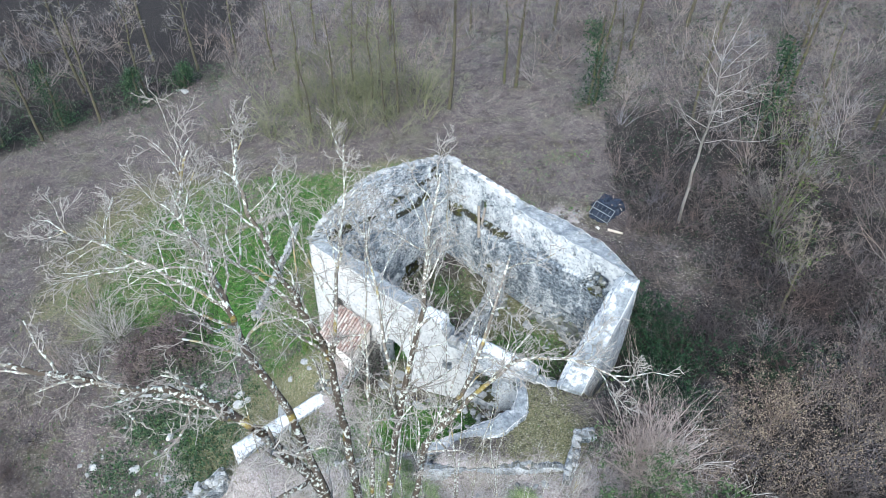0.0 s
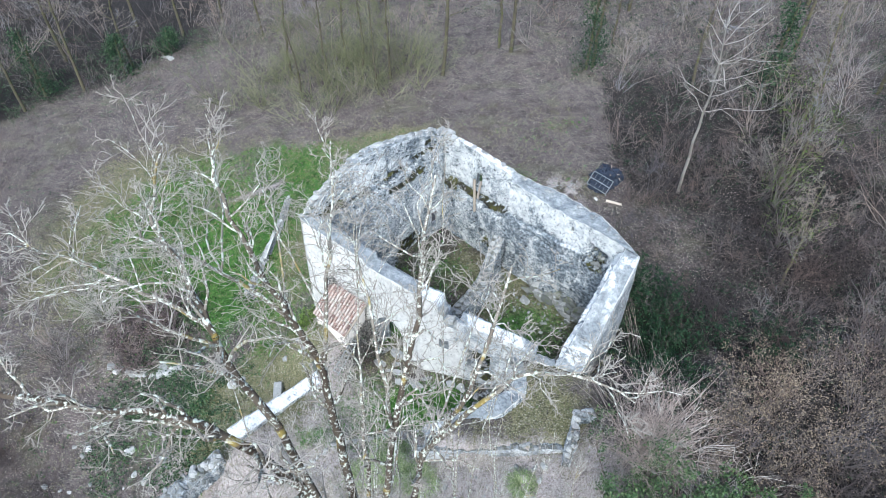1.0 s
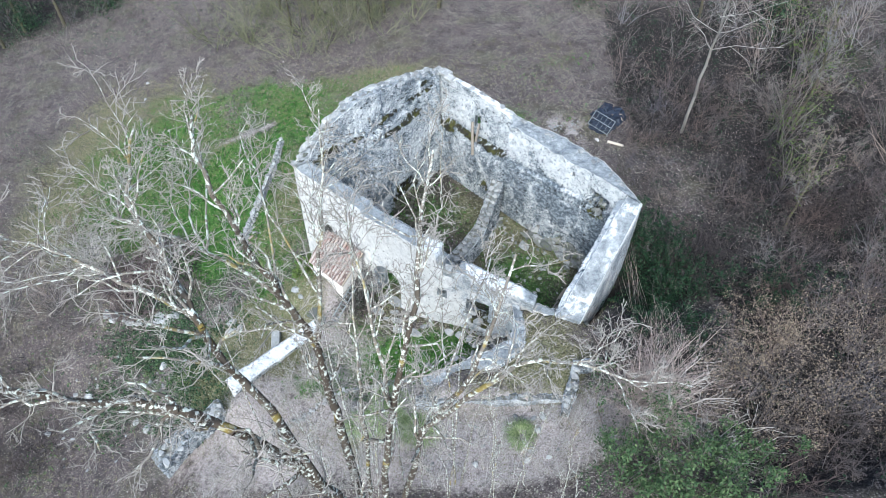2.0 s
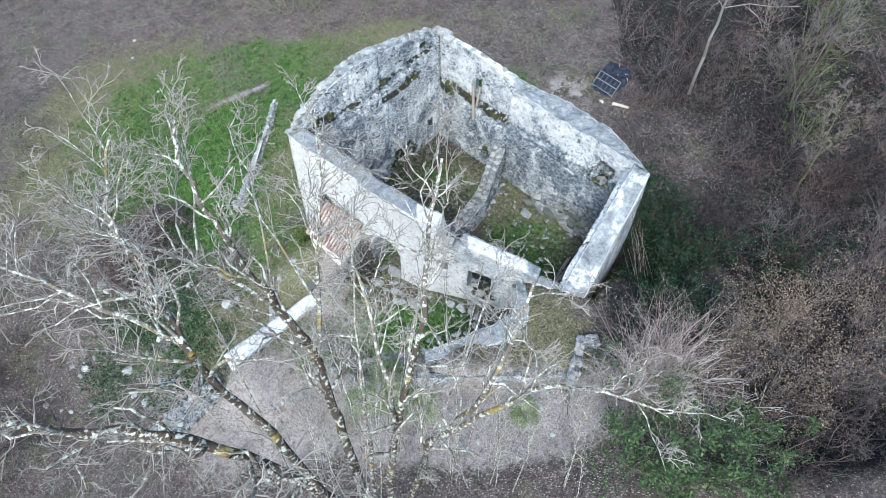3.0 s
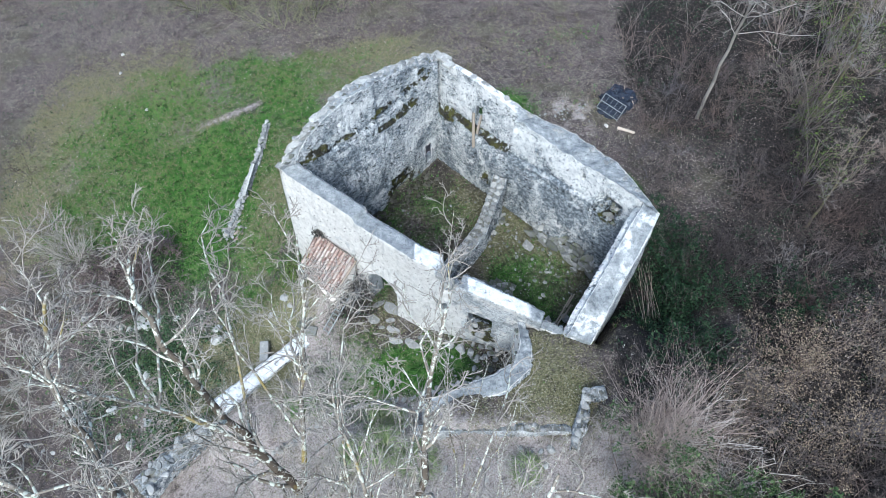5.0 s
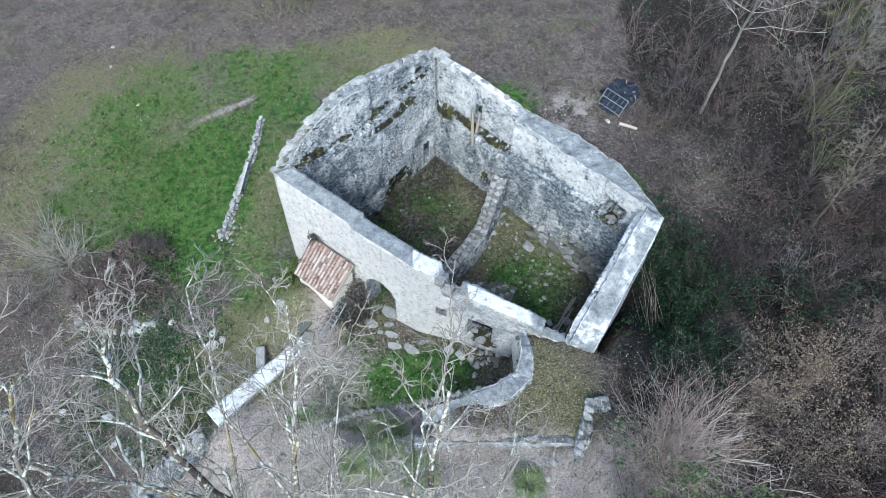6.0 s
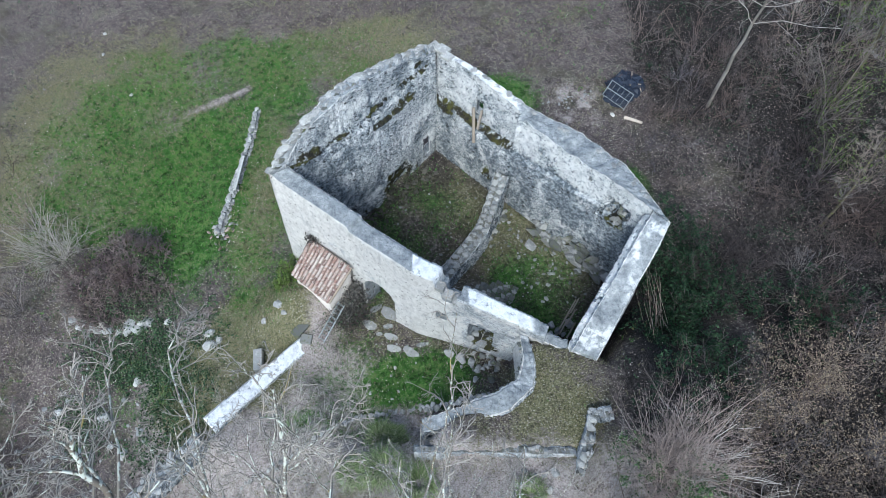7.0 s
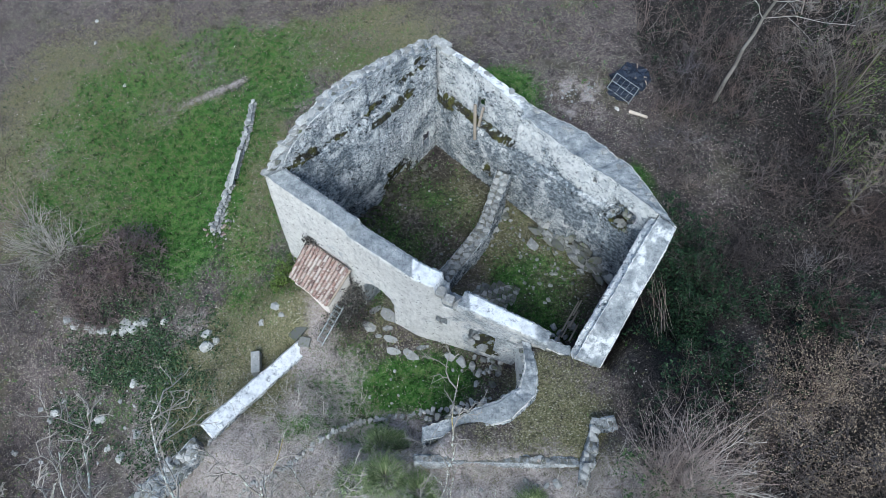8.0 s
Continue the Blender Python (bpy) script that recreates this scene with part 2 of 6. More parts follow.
def ground_material():
    k = Nodes("ground_cover", 1.0)
    k.b.inputs["Specular IOR Level"].default_value = 0.1
    rgb = k.n("ShaderNodeSeparateColor")
    k.put(rgb.inputs[0], k.attr("cover", "Color"))
    g, o, l = rgb.outputs
    mid, fine, tiny = k.noise(0.8, 6, 0.65), k.noise(4.5, 8, 0.8), k.noise(11, 8, 0.85)
    soil = k.ramp(tiny, (0.36, (0.14, 0.118, 0.112)), (0.46, (0.37, 0.318, 0.302)), (0.54, (0.54, 0.48, 0.458)), (0.66, (0.74, 0.69, 0.66)))
    litter = k.ramp(tiny, (0.38, (0.022, 0.019, 0.020)), (0.47, (0.090, 0.073, 0.070)), (0.54, (0.178, 0.146, 0.138)), (0.64, (0.45, 0.40, 0.375)))
    litter = k.mix(k.step(mid, 0.46, 0.60), litter, k.mix(0.6, litter, (0.05, 0.045, 0.047)))
    litter = k.mix(k.step(k.noise(0.35, 5, 0.65), 0.52, 0.62), litter, k.mix(0.4, litter, (0.12, 0.12, 0.07)))
    grass = k.ramp(tiny, (0.36, (0.009, 0.036, 0.007)), (0.46, (0.036, 0.112, 0.018)), (0.54, (0.078, 0.180, 0.038)), (0.68, (0.22, 0.33, 0.13)))
    grass = k.mix(k.step(mid, 0.45, 0.62), grass, k.mix(0.5, grass, (0.06, 0.085, 0.034)))
    olive = k.ramp(tiny, (0.38, (0.042, 0.046, 0.024)), (0.47, (0.132, 0.134, 0.070)), (0.54, (0.240, 0.230, 0.130)), (0.64, (0.50, 0.46, 0.34)))
    brk = k.math("SUBTRACT", k.math("MULTIPLY", k.math("ADD", fine, tiny), 1.3), 1.3)

    def mask(m):
        return k.step(k.math("ADD", m, brk), 0.36, 0.64)

    def flecks(scale, share, radius):
        """Scattered small leaves and straws."""
        h = k.n("ShaderNodeTexVoronoi", feature="F1")
        h.inputs["Scale"].default_value = scale
        k.put(h.inputs["Vector"], k.stretch(1.0, 1.7, 1.0))
        r = k.n("ShaderNodeSeparateColor")
        k.put(r.inputs[0], h.outputs["Color"])
        some = k.step(k.math("ADD", r.outputs[1], k.math("MULTIPLY", k.math("SUBTRACT", k.noise(0.5, 4, 0.7), 0.5), 1.3)), 1 - share, 1 - share + 0.02)
        return k.math("MULTIPLY", k.step(h.outputs["Distance"], radius, radius - 0.12), some), r.outputs[0]

    clumps = k.noise(2.2, 6, 0.75)
    c = k.mix(mask(l), soil, litter)
    c = k.mix(mask(o), c, olive)
    grass = k.mix(k.step(clumps, 0.50, 0.42), grass, k.mix(0.7, grass, (0.010, 0.024, 0.007)))
    grass = k.mix(k.step(clumps, 0.53, 0.60), grass, k.mix(0.6, grass, (0.19, 0.25, 0.09)))
    c = k.mix(k.step(clumps, 0.47, 0.39), c, k.mix(0.5, c, (0.03, 0.028, 0.024)))
    dry, tone = flecks(9.0, 0.40, 0.42)
    c = k.mix(dry, c, k.mix(tone, (0.15, 0.12, 0.10), (0.56, 0.52, 0.46)))
    c = k.mix(mask(g), c, grass)
    straw, tone = flecks(9.0, 0.30, 0.40)
    straw = k.math("MULTIPLY", straw, k.math("SUBTRACT", 1.0, k.math("MULTIPLY", k.step(g, 0.55, 0.9), 0.75)))
    c = k.mix(k.math("MULTIPLY", straw, 0.8), c, k.mix(tone, (0.17, 0.18, 0.10), (0.52, 0.51, 0.42)))
    # near-black soil colour, which also carries shade painted onto the ground
    soil_shade = k.ramp(tiny, (0.40, (0.007, 0.007, 0.007)), (0.50, (0.030, 0.027, 0.026)), (0.58, (0.070, 0.062, 0.058)), (0.68, (0.20, 0.18, 0.165)))
    c = k.mix(mask(k.attr("soil_shade")), c, soil_shade)
    k.bump(k.math("ADD", k.math("MULTIPLY", fine, 0.7), tiny), 0.9, 0.12)
    return k.done(c)


WALL = wall_material()
STONE = stone_material("grey_limestone", (0.17, 0.175, 0.175), (0.38, 0.38, 0.37), (0.42, 0.42, 0.40))
STONE_PALE = stone_material("pale_limestone", (0.24, 0.24, 0.23), (0.46, 0.46, 0.44), (0.54, 0.54, 0.52))
STONE_DARK = stone_material("dark_mossy_stone", (0.09, 0.095, 0.09), (0.22, 0.22, 0.21), (0.11, 0.125, 0.06))
STONE_MOSS = stone_material("mossy_rubble", (0.04, 0.038, 0.03), (0.12, 0.115, 0.10), (0.05, 0.058, 0.02))
GROUND = ground_material()
_k = Nodes("terracotta_tile", 0.9)
_tc = _k.ramp(_k.obrand(), (0.0, (0.12, 0.078, 0.07)), (0.3, (0.27, 0.172, 0.145)), (0.6, (0.36, 0.265, 0.225)), (1.0, (0.46, 0.395, 0.355)))
_tc = _k.mix(_k.step(_k.noise(8, 5, 0.7), 0.5, 0.62), _tc, (0.46, 0.42, 0.38))
TILE = _k.done(_k.mix(_k.step(_k.noise(14, 4, 0.7), 0.58, 0.68), _tc, (0.06, 0.05, 0.045)))
WOOD = plain_material("weathered_wood", (0.20, 0.165, 0.13), (0.42, 0.38, 0.33), 5.0)
PALE_WOOD = plain_material("bleached_wood", (0.42, 0.37, 0.30), (0.62, 0.56, 0.48), 5.0)
IRON = plain_material("grey_metal", (0.15, 0.165, 0.17), (0.27, 0.29, 0.295), 12.0, 0.5)
DARK_CLOTH = plain_material("dark_plastic", (0.012, 0.016, 0.026), (0.035, 0.045, 0.07), 6.0, 0.5)
RENDER_COAT = plain_material("old_render", (0.50, 0.46, 0.42), (0.70, 0.66, 0.61), 3.0)
CONCRETE = stone_material("pale_concrete_cap", (0.66, 0.64, 0.60), (0.80, 0.79, 0.76), (0.50, 0.49, 0.46))
BARK_PALE = twig_material("lichen_bark", ((0.0, (0.05, 0.036, 0.026)), (0.4, (0.11, 0.09, 0.07)), (1.0, (0.30, 0.27, 0.23))), (0.60, 0.63, 0.56))
TWIG_PALE = twig_material("pale_twigs", ((0.0, (0.22, 0.20, 0.175)), (0.5, (0.42, 0.39, 0.35)), (1.0, (0.66, 0.63, 0.58))))
TWIG_TAN = twig_material("tan_twigs", ((0.0, (0.15, 0.115, 0.10)), (0.5, (0.34, 0.275, 0.245)), (1.0, (0.54, 0.47, 0.43))))
TWIG_SCRUB = twig_material("scrub_twigs", ((0.0, (0.045, 0.036, 0.038)), (0.3, (0.095, 0.080, 0.078)), (0.6, (0.19, 0.165, 0.155)), (1.0, (0.40, 0.365, 0.33))), None, True)
CANE = twig_material("bramble_canes", ((0.0, (0.045, 0.029, 0.031)), (0.3, (0.11, 0.080, 0.080)), (0.6, (0.22, 0.17, 0.165)), (1.0, (0.40, 0.34, 0.32))))
BARK_MOSS = twig_material("mossy_bark", ((0.0, (0.06, 0.05, 0.04)), (0.6, (0.15, 0.13, 0.10)), (1.0, (0.24, 0.22, 0.18))), (0.13, 0.14, 0.05), False, (0.10, 0.125, 0.035))
TWIG_WOOD = twig_material("grey_wood_twigs", ((0.0, (0.13, 0.115, 0.11)), (0.5, (0.25, 0.23, 0.215)), (1.0, (0.46, 0.435, 0.41))), None, True)
TWIG_MOSS = twig_material("mossy_twigs", ((0.0, (0.07, 0.075, 0.035)), (0.5, (0.165, 0.17, 0.09)), (1.0, (0.31, 0.31, 0.20))))
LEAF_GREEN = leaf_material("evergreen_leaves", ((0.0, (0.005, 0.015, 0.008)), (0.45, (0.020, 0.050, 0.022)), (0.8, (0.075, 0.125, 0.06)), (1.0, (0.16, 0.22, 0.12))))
LEAF_MID = leaf_material("privet_leaves", ((0.0, (0.018, 0.042, 0.018)), (0.5, (0.060, 0.105, 0.042)), (1.0, (0.15, 0.20, 0.09))))
LEAF_LIME = leaf_material("bright_green_leaves", ((0.0, (0.05, 0.075, 0.02)), (0.5, (0.105, 0.155, 0.035)), (1.0, (0.20, 0.30, 0.07))))
LEAF_DRY = leaf_material("dry_leaves", ((0.0, (0.09, 0.066, 0.048)), (0.4, (0.22, 0.172, 0.122)), (1.0, (0.44, 0.37, 0.275))))
LITTER = leaf_material("fallen_leaves", ((0.0, (0.06, 0.045, 0.04)), (0.3, (0.19, 0.14, 0.122)), (0.55, (0.41, 0.335, 0.295)), (0.85, (0.70, 0.65, 0.60))))
BLADE = leaf_material("grass_blades", ((0.0, (0.016, 0.07, 0.010)), (0.5, (0.062, 0.175, 0.028)), (1.0, (0.22, 0.36, 0.10))))
BLADE_DRY = leaf_material("dry_grass_blades", ((0.0, (0.07, 0.08, 0.03)), (0.5, (0.17, 0.16, 0.08)), (1.0, (0.36, 0.32, 0.21))))
LEAF_DEAD = leaf_material("dead_creeper_leaves", ((0.0, (0.03, 0.029, 0.026)), (0.5, (0.10, 0.094, 0.085)), (1.0, (0.28, 0.265, 0.245))))
TUFT = leaf_material("sedge_blades", ((0.0, (0.09, 0.15, 0.05)), (0.5, (0.28, 0.37, 0.16)), (1.0, (0.62, 0.66, 0.42))))

# ---- mesh helpers ----


def mesh_of(name, v, f, material, **attrs):
    """A mesh from arrays: v (n, 3), f (m, 3 or 4); attrs are one number a vertex."""
    v, f = np.asarray(v, np.float32), np.asarray(f, np.int32)
    me = bpy.data.meshes.new(name)
    me.vertices.add(len(v))
    me.vertices.foreach_set("co", v.ravel())
    k = f.shape[1]
    me.loops.add(f.size)
    me.loops.foreach_set("vertex_index", f.ravel())
    me.polygons.add(len(f))
    me.polygons.foreach_set("loop_start", np.arange(0, f.size, k, dtype=np.int32))
    me.update(calc_edges=True)
    for key, val in attrs.items():
        a = me.attributes.new(key, "FLOAT", "POINT")
        a.data.foreach_set("value", np.asarray(val, np.float32))
    me.materials.append(material)
    return me


def add(name, me, parent=None, label="", m=None):
    ob = new(name, me)
    if parent is not None:
        ob.parent = parent
    if m is not None:
        ob.matrix_basis = m
    if label:
        ob["label"] = label
    return ob


def part(name, bm, material, parent, label=""):
    me = bpy.data.meshes.new(name)
    bm.to_mesh(me)
    bm.free()
    me.materials.append(material)
    return add(name, me, parent, label)


def thing(name, at, label, category, group="", kind="", rz=0.0):
    ob = new(name)
    ob.empty_display_size = 0.2
    ob.matrix_basis = pose(*at, 0, 0, rz)
    return tagged(ob, label, category, group, kind)


def box_bm(sx, sy, sz, m=None, bevel=0.0):
    bm = bmesh.new()
    bmesh.ops.create_cube(bm, size=1, matrix=Matrix.Diagonal((sx, sy, sz, 1)))
    if bevel:
        bmesh.ops.bevel(bm, geom=bm.edges[:], offset=bevel, segments=1, affect="EDGES")
    if m is not None:
        bm.transform(m)
    return bm


def tubes(p0, p1, r0, r1, n=3):
    """Tapered prisms from p0 to p1."""
    p0, p1 = np.asarray(p0, float).reshape(-1, 3), np.asarray(p1, float).reshape(-1, 3)
    d = p1 - p0
    d /= np.linalg.norm(d, axis=1, keepdims=True) + 1e-9
    ref = np.where(np.abs(d[:, 2:3]) > 0.9, np.array([[1.0, 0, 0]]), np.array([[0, 0, 1.0]]))
    a = np.cross(d, ref)
    a /= np.linalg.norm(a, axis=1, keepdims=True) + 1e-9
    b = np.cross(d, a)
    ang = np.arange(n) * 2 * np.pi / n
    ring = a[:, None, :] * np.cos(ang)[None, :, None] + b[:, None, :] * np.sin(ang)[None, :, None]
    lo = p0[:, None, :] + ring * np.asarray(r0, float).reshape(-1, 1, 1)
    hi = p1[:, None, :] + ring * np.asarray(r1, float).reshape(-1, 1, 1)
    v = np.concatenate([lo, hi], 1).reshape(-1, 3)
    base = np.arange(len(p0))[:, None] * 2 * n
    q = [np.stack([base[:, 0] + i, base[:, 0] + (i + 1) % n, base[:, 0] + n + (i + 1) % n, base[:, 0] + n + i], 1) for i in range(n)]
    return v, np.concatenate(q, 0)


def grow(segs, rng, p, d, length, r, level, wander=0.25, lift=0.05, ratio=0.6, kids=4, steps=4, r_end=0.35, start=0.25):
    """Adds the segments of a branch and its sub-branches: (p0, p1, r0, r1, level)."""
    p, d = Vector(p), Vector(d).normalized()
    step = length / steps
    pts = [p.copy()]
    for i in range(steps):
        d = (d + Vector((rng.gauss(0, wander), rng.gauss(0, wander), rng.gauss(0, wander) + lift))).normalized()
        q = p + d * step
        ra, rb = r * (1 - (1 - r_end) * i / steps), r * (1 - (1 - r_end) * (i + 1) / steps)
        segs.append((tuple(p), tuple(q), ra, rb, level))
        p = q
        pts.append(p.copy())
    if level <= 0:
        return
    for c in range(kids):
        f = start + (1 - start) * (c + rng.random()) / kids
        i = min(int(f * steps), steps - 1)
        at = pts[i].lerp(pts[i + 1], f * steps - i)
        main = (pts[i + 1] - pts[i]).normalized()
        side = main.cross(Vector((rng.gauss(0, 1), rng.gauss(0, 1), rng.gauss(0, 1)))).normalized()
        nd = main * rng.uniform(0.45, 0.9) + side * rng.uniform(0.5, 0.9)
        grow(segs, rng, at, nd, length * ratio * rng.uniform(0.65, 1.15) * (1.15 - 0.5 * f), r * (1 - (1 - r_end) * f) * 0.62, level - 1, wander, lift, ratio, kids, 1 if level == 1 and steps <= 3 else max(2, steps - 1), 0.3, 0.2)


def seg_arrays(segs, cut, fat=1.0):
    """Two meshes' arrays: wood (levels >= cut) and twigs (below)."""
    out = []
    for keep, n in ((lambda s: s[4] >= cut, 6), (lambda s: s[4] < cut, 3)):
        part_segs = [s for s in segs if keep(s)]
        if not part_segs:
            out.append((np.zeros((0, 3)), np.zeros((0, 4), int)))
            continue
        out.append(tubes([s[0] for s in part_segs], [s[1] for s in part_segs], [max(s[2], 0.004) * fat for s in part_segs], [max(s[3], 0.003) * fat for s in part_segs], n))
    return out


def spikes(p0, p1, r0):
    """Thin three-sided spikes that end in a point."""
    v, _ = tubes(p0, p1, r0, np.zeros(len(r0)), 3)
    v = v.reshape(-1, 6, 3)[:, :4]
    i = np.arange(len(v))[:, None] * 4
    return v.reshape(-1, 3), np.concatenate([i + [0, 1, 3], i + [1, 2, 3], i + [2, 0, 3]], 0)


def twig_vf(segs, fat=1.0, thin=0.006):
    """One triangle mesh of a branch set: prisms for stems, spikes for the last twigs."""
    a, b = [s for s in segs if s[4] > 0], [s for s in segs if s[4] <= 0]
    v, f = tubes([s[0] for s in a], [s[1] for s in a], [max(s[2], thin) * fat for s in a], [max(s[3], thin) * fat for s in a], 3)
    f = np.concatenate([f[:, [0, 1, 2]], f[:, [0, 2, 3]]], 0)
    if b:
        v2, f2 = spikes([s[0] for s in b], [s[1] for s in b], [max(s[2], thin) * fat for s in b])
        v, f = np.concatenate([v, v2]), np.concatenate([f, f2 + len(v)])
    return v, f


def leaves(rng, centres, size, spread, per):
    """Folded leaf pairs round the centres: quads, each two triangles with a crease."""
    c = np.repeat(np.asarray(centres, float), per, 0)
    n = len(c)
    c = c + rng.normal(0, 1, (n, 3)) * spread
    a = rng.normal(0, 1, (n, 3))
    a /= np.linalg.norm(a, axis=1, keepdims=True)
    b = np.cross(a, rng.normal(0, 1, (n, 3)))
    b /= np.linalg.norm(b, axis=1, keepdims=True) + 1e-9
    up = np.cross(a, b)
    s = size * rng.uniform(0.6, 1.3, (n, 1))
    v = np.stack([c - a * s, c + b * s * 0.5 + up * s * 0.18, c + a * s, c - b * s * 0.5 + up * s * 0.18], 1).reshape(-1, 3)
    i = np.arange(n)[:, None] * 4
    f = np.concatenate([i + [0, 1, 2], i + [0, 2, 3]], 0)
    return v, f


def tile(variants, places, tints):
    """Joins copies of (v, f) variants: places (x, y, z, turn, scale)."""
    vs, fs, ts, off = [], [], [], 0
    for k, (x, y, z, turn, s) in enumerate(places):
        v, f = variants[k % len(variants)]
        c, n = math.cos(turn), math.sin(turn)
        w = np.stack([v[:, 0] * c - v[:, 1] * n, v[:, 0] * n + v[:, 1] * c, v[:, 2]], 1) * s + (x, y, z)
        vs.append(w)
        fs.append(f + off)
        ts.append(np.full(len(v), tints[k]))
        off += len(v)
    return np.concatenate(vs), np.concatenate(fs), np.concatenate(ts)


def rock_bm(rng, flat=0.7, boxy=0.5):
    """An angular broken stone: the hull of random points pushed towards a box."""
    bm = bmesh.new()
    for _ in range(18):
        p = Vector((rng.gauss(0, 1), rng.gauss(0, 1), rng.gauss(0, 1))).normalized()
        m = max(abs(p.x), abs(p.y), abs(p.z))
        p = p.lerp(p / m, boxy) * 0.42
        bm.verts.new((p.x * 1.1, p.y * 0.85, p.z * flat))
    bmesh.ops.convex_hull(bm, input=bm.verts[:])
    loose = [v for v in bm.verts if not v.link_faces]
    bmesh.ops.delete(bm, geom=loose, context="VERTS")
    return bm


_r = random.Random(5)
ROCKS = []
for _i in range(12):
    _me = bpy.data.meshes.new("rock")
    _bm = rock_bm(_r, _r.uniform(0.6, 0.9), _r.uniform(0.3, 0.8))
    _bm.to_mesh(_me)
    _bm.free()
    ROCKS.append(_me)
ROCK_SETS = {}
for _mat in (STONE, STONE_PALE, STONE_DARK, STONE_MOSS, CONCRETE):
    ROCK_SETS[_mat.name] = []
    for _me in ROCKS:
        _c = _me.copy()
        _c.materials.append(_mat)
        ROCK_SETS[_mat.name].append(_c)


def rock(name, rng, at, size, material=STONE, parent=None, flat=1.0, turn=None, long=1.0):
    ob = add(name, rng.choice(ROCK_SETS[material.name]), parent)
    rz = rng.uniform(0, 360) if turn is None else turn
    ob.matrix_basis = pose(*at, rng.uniform(-8, 8), rng.uniform(-8, 8), rz) @ Matrix.Diagonal((size * long, size, size * flat, 1))
    return ob


# ---- ground ----


def poly_inside(px, py, poly):
    """Signed distance to a polygon, positive inside."""
    px, py = np.asarray(px, float), np.asarray(py, float)
    inside = np.zeros(px.shape, bool)
    best = np.full(px.shape, 1e9)
    for (ax, ay), (bx, by) in zip(poly, poly[1:] + poly[:1]):
        cross = ((ay > py) != (by > py)) & (px < (bx - ax) * (py - ay) / (by - ay + 1e-12) + ax)
        inside ^= cross
        t = np.clip(((px - ax) * (bx - ax) + (py - ay) * (by - ay)) / ((bx - ax) ** 2 + (by - ay) ** 2), 0, 1)
        best = np.minimum(best, np.hypot(px - ax - t * (bx - ax), py - ay - t * (by - ay)))
    return np.where(inside, best, -best)


HOUSE = [(-8.0, 30.4), (0.2, 39.0), (1.3, 38.3), (5.0, 34.9), (7.8, 33.3), (9.7, 31.0), (11.1, 27.3), (7.6, 21.7), (5.4, 22.7), (1.7, 24.3), (-0.8, 25.3)]
YARD = [(-4.6, 27.8), (-0.8, 25.4), (4.3, 23.2), (4.3, 21.2), (3.9, 20.2), (2.6, 19.75), (-0.3, 19.3), (-3.6, 19.8), (-4.8, 22.5), (-5.0, 25.0)]
TERRACE = [(4.4, 23.0), (8.0, 21.8), (8.2, 19.0), (6.6, 17.3), (1.0, 17.7), (-0.9, 18.6), (2.8, 19.4), (4.3, 20.2)]


def ell(x, y, cx, cy, rx, ry, soft=0.5):
    d = np.hypot((x - cx) / rx, (y - cy) / ry)
    return sstep(1 + soft, 1 - soft, d)


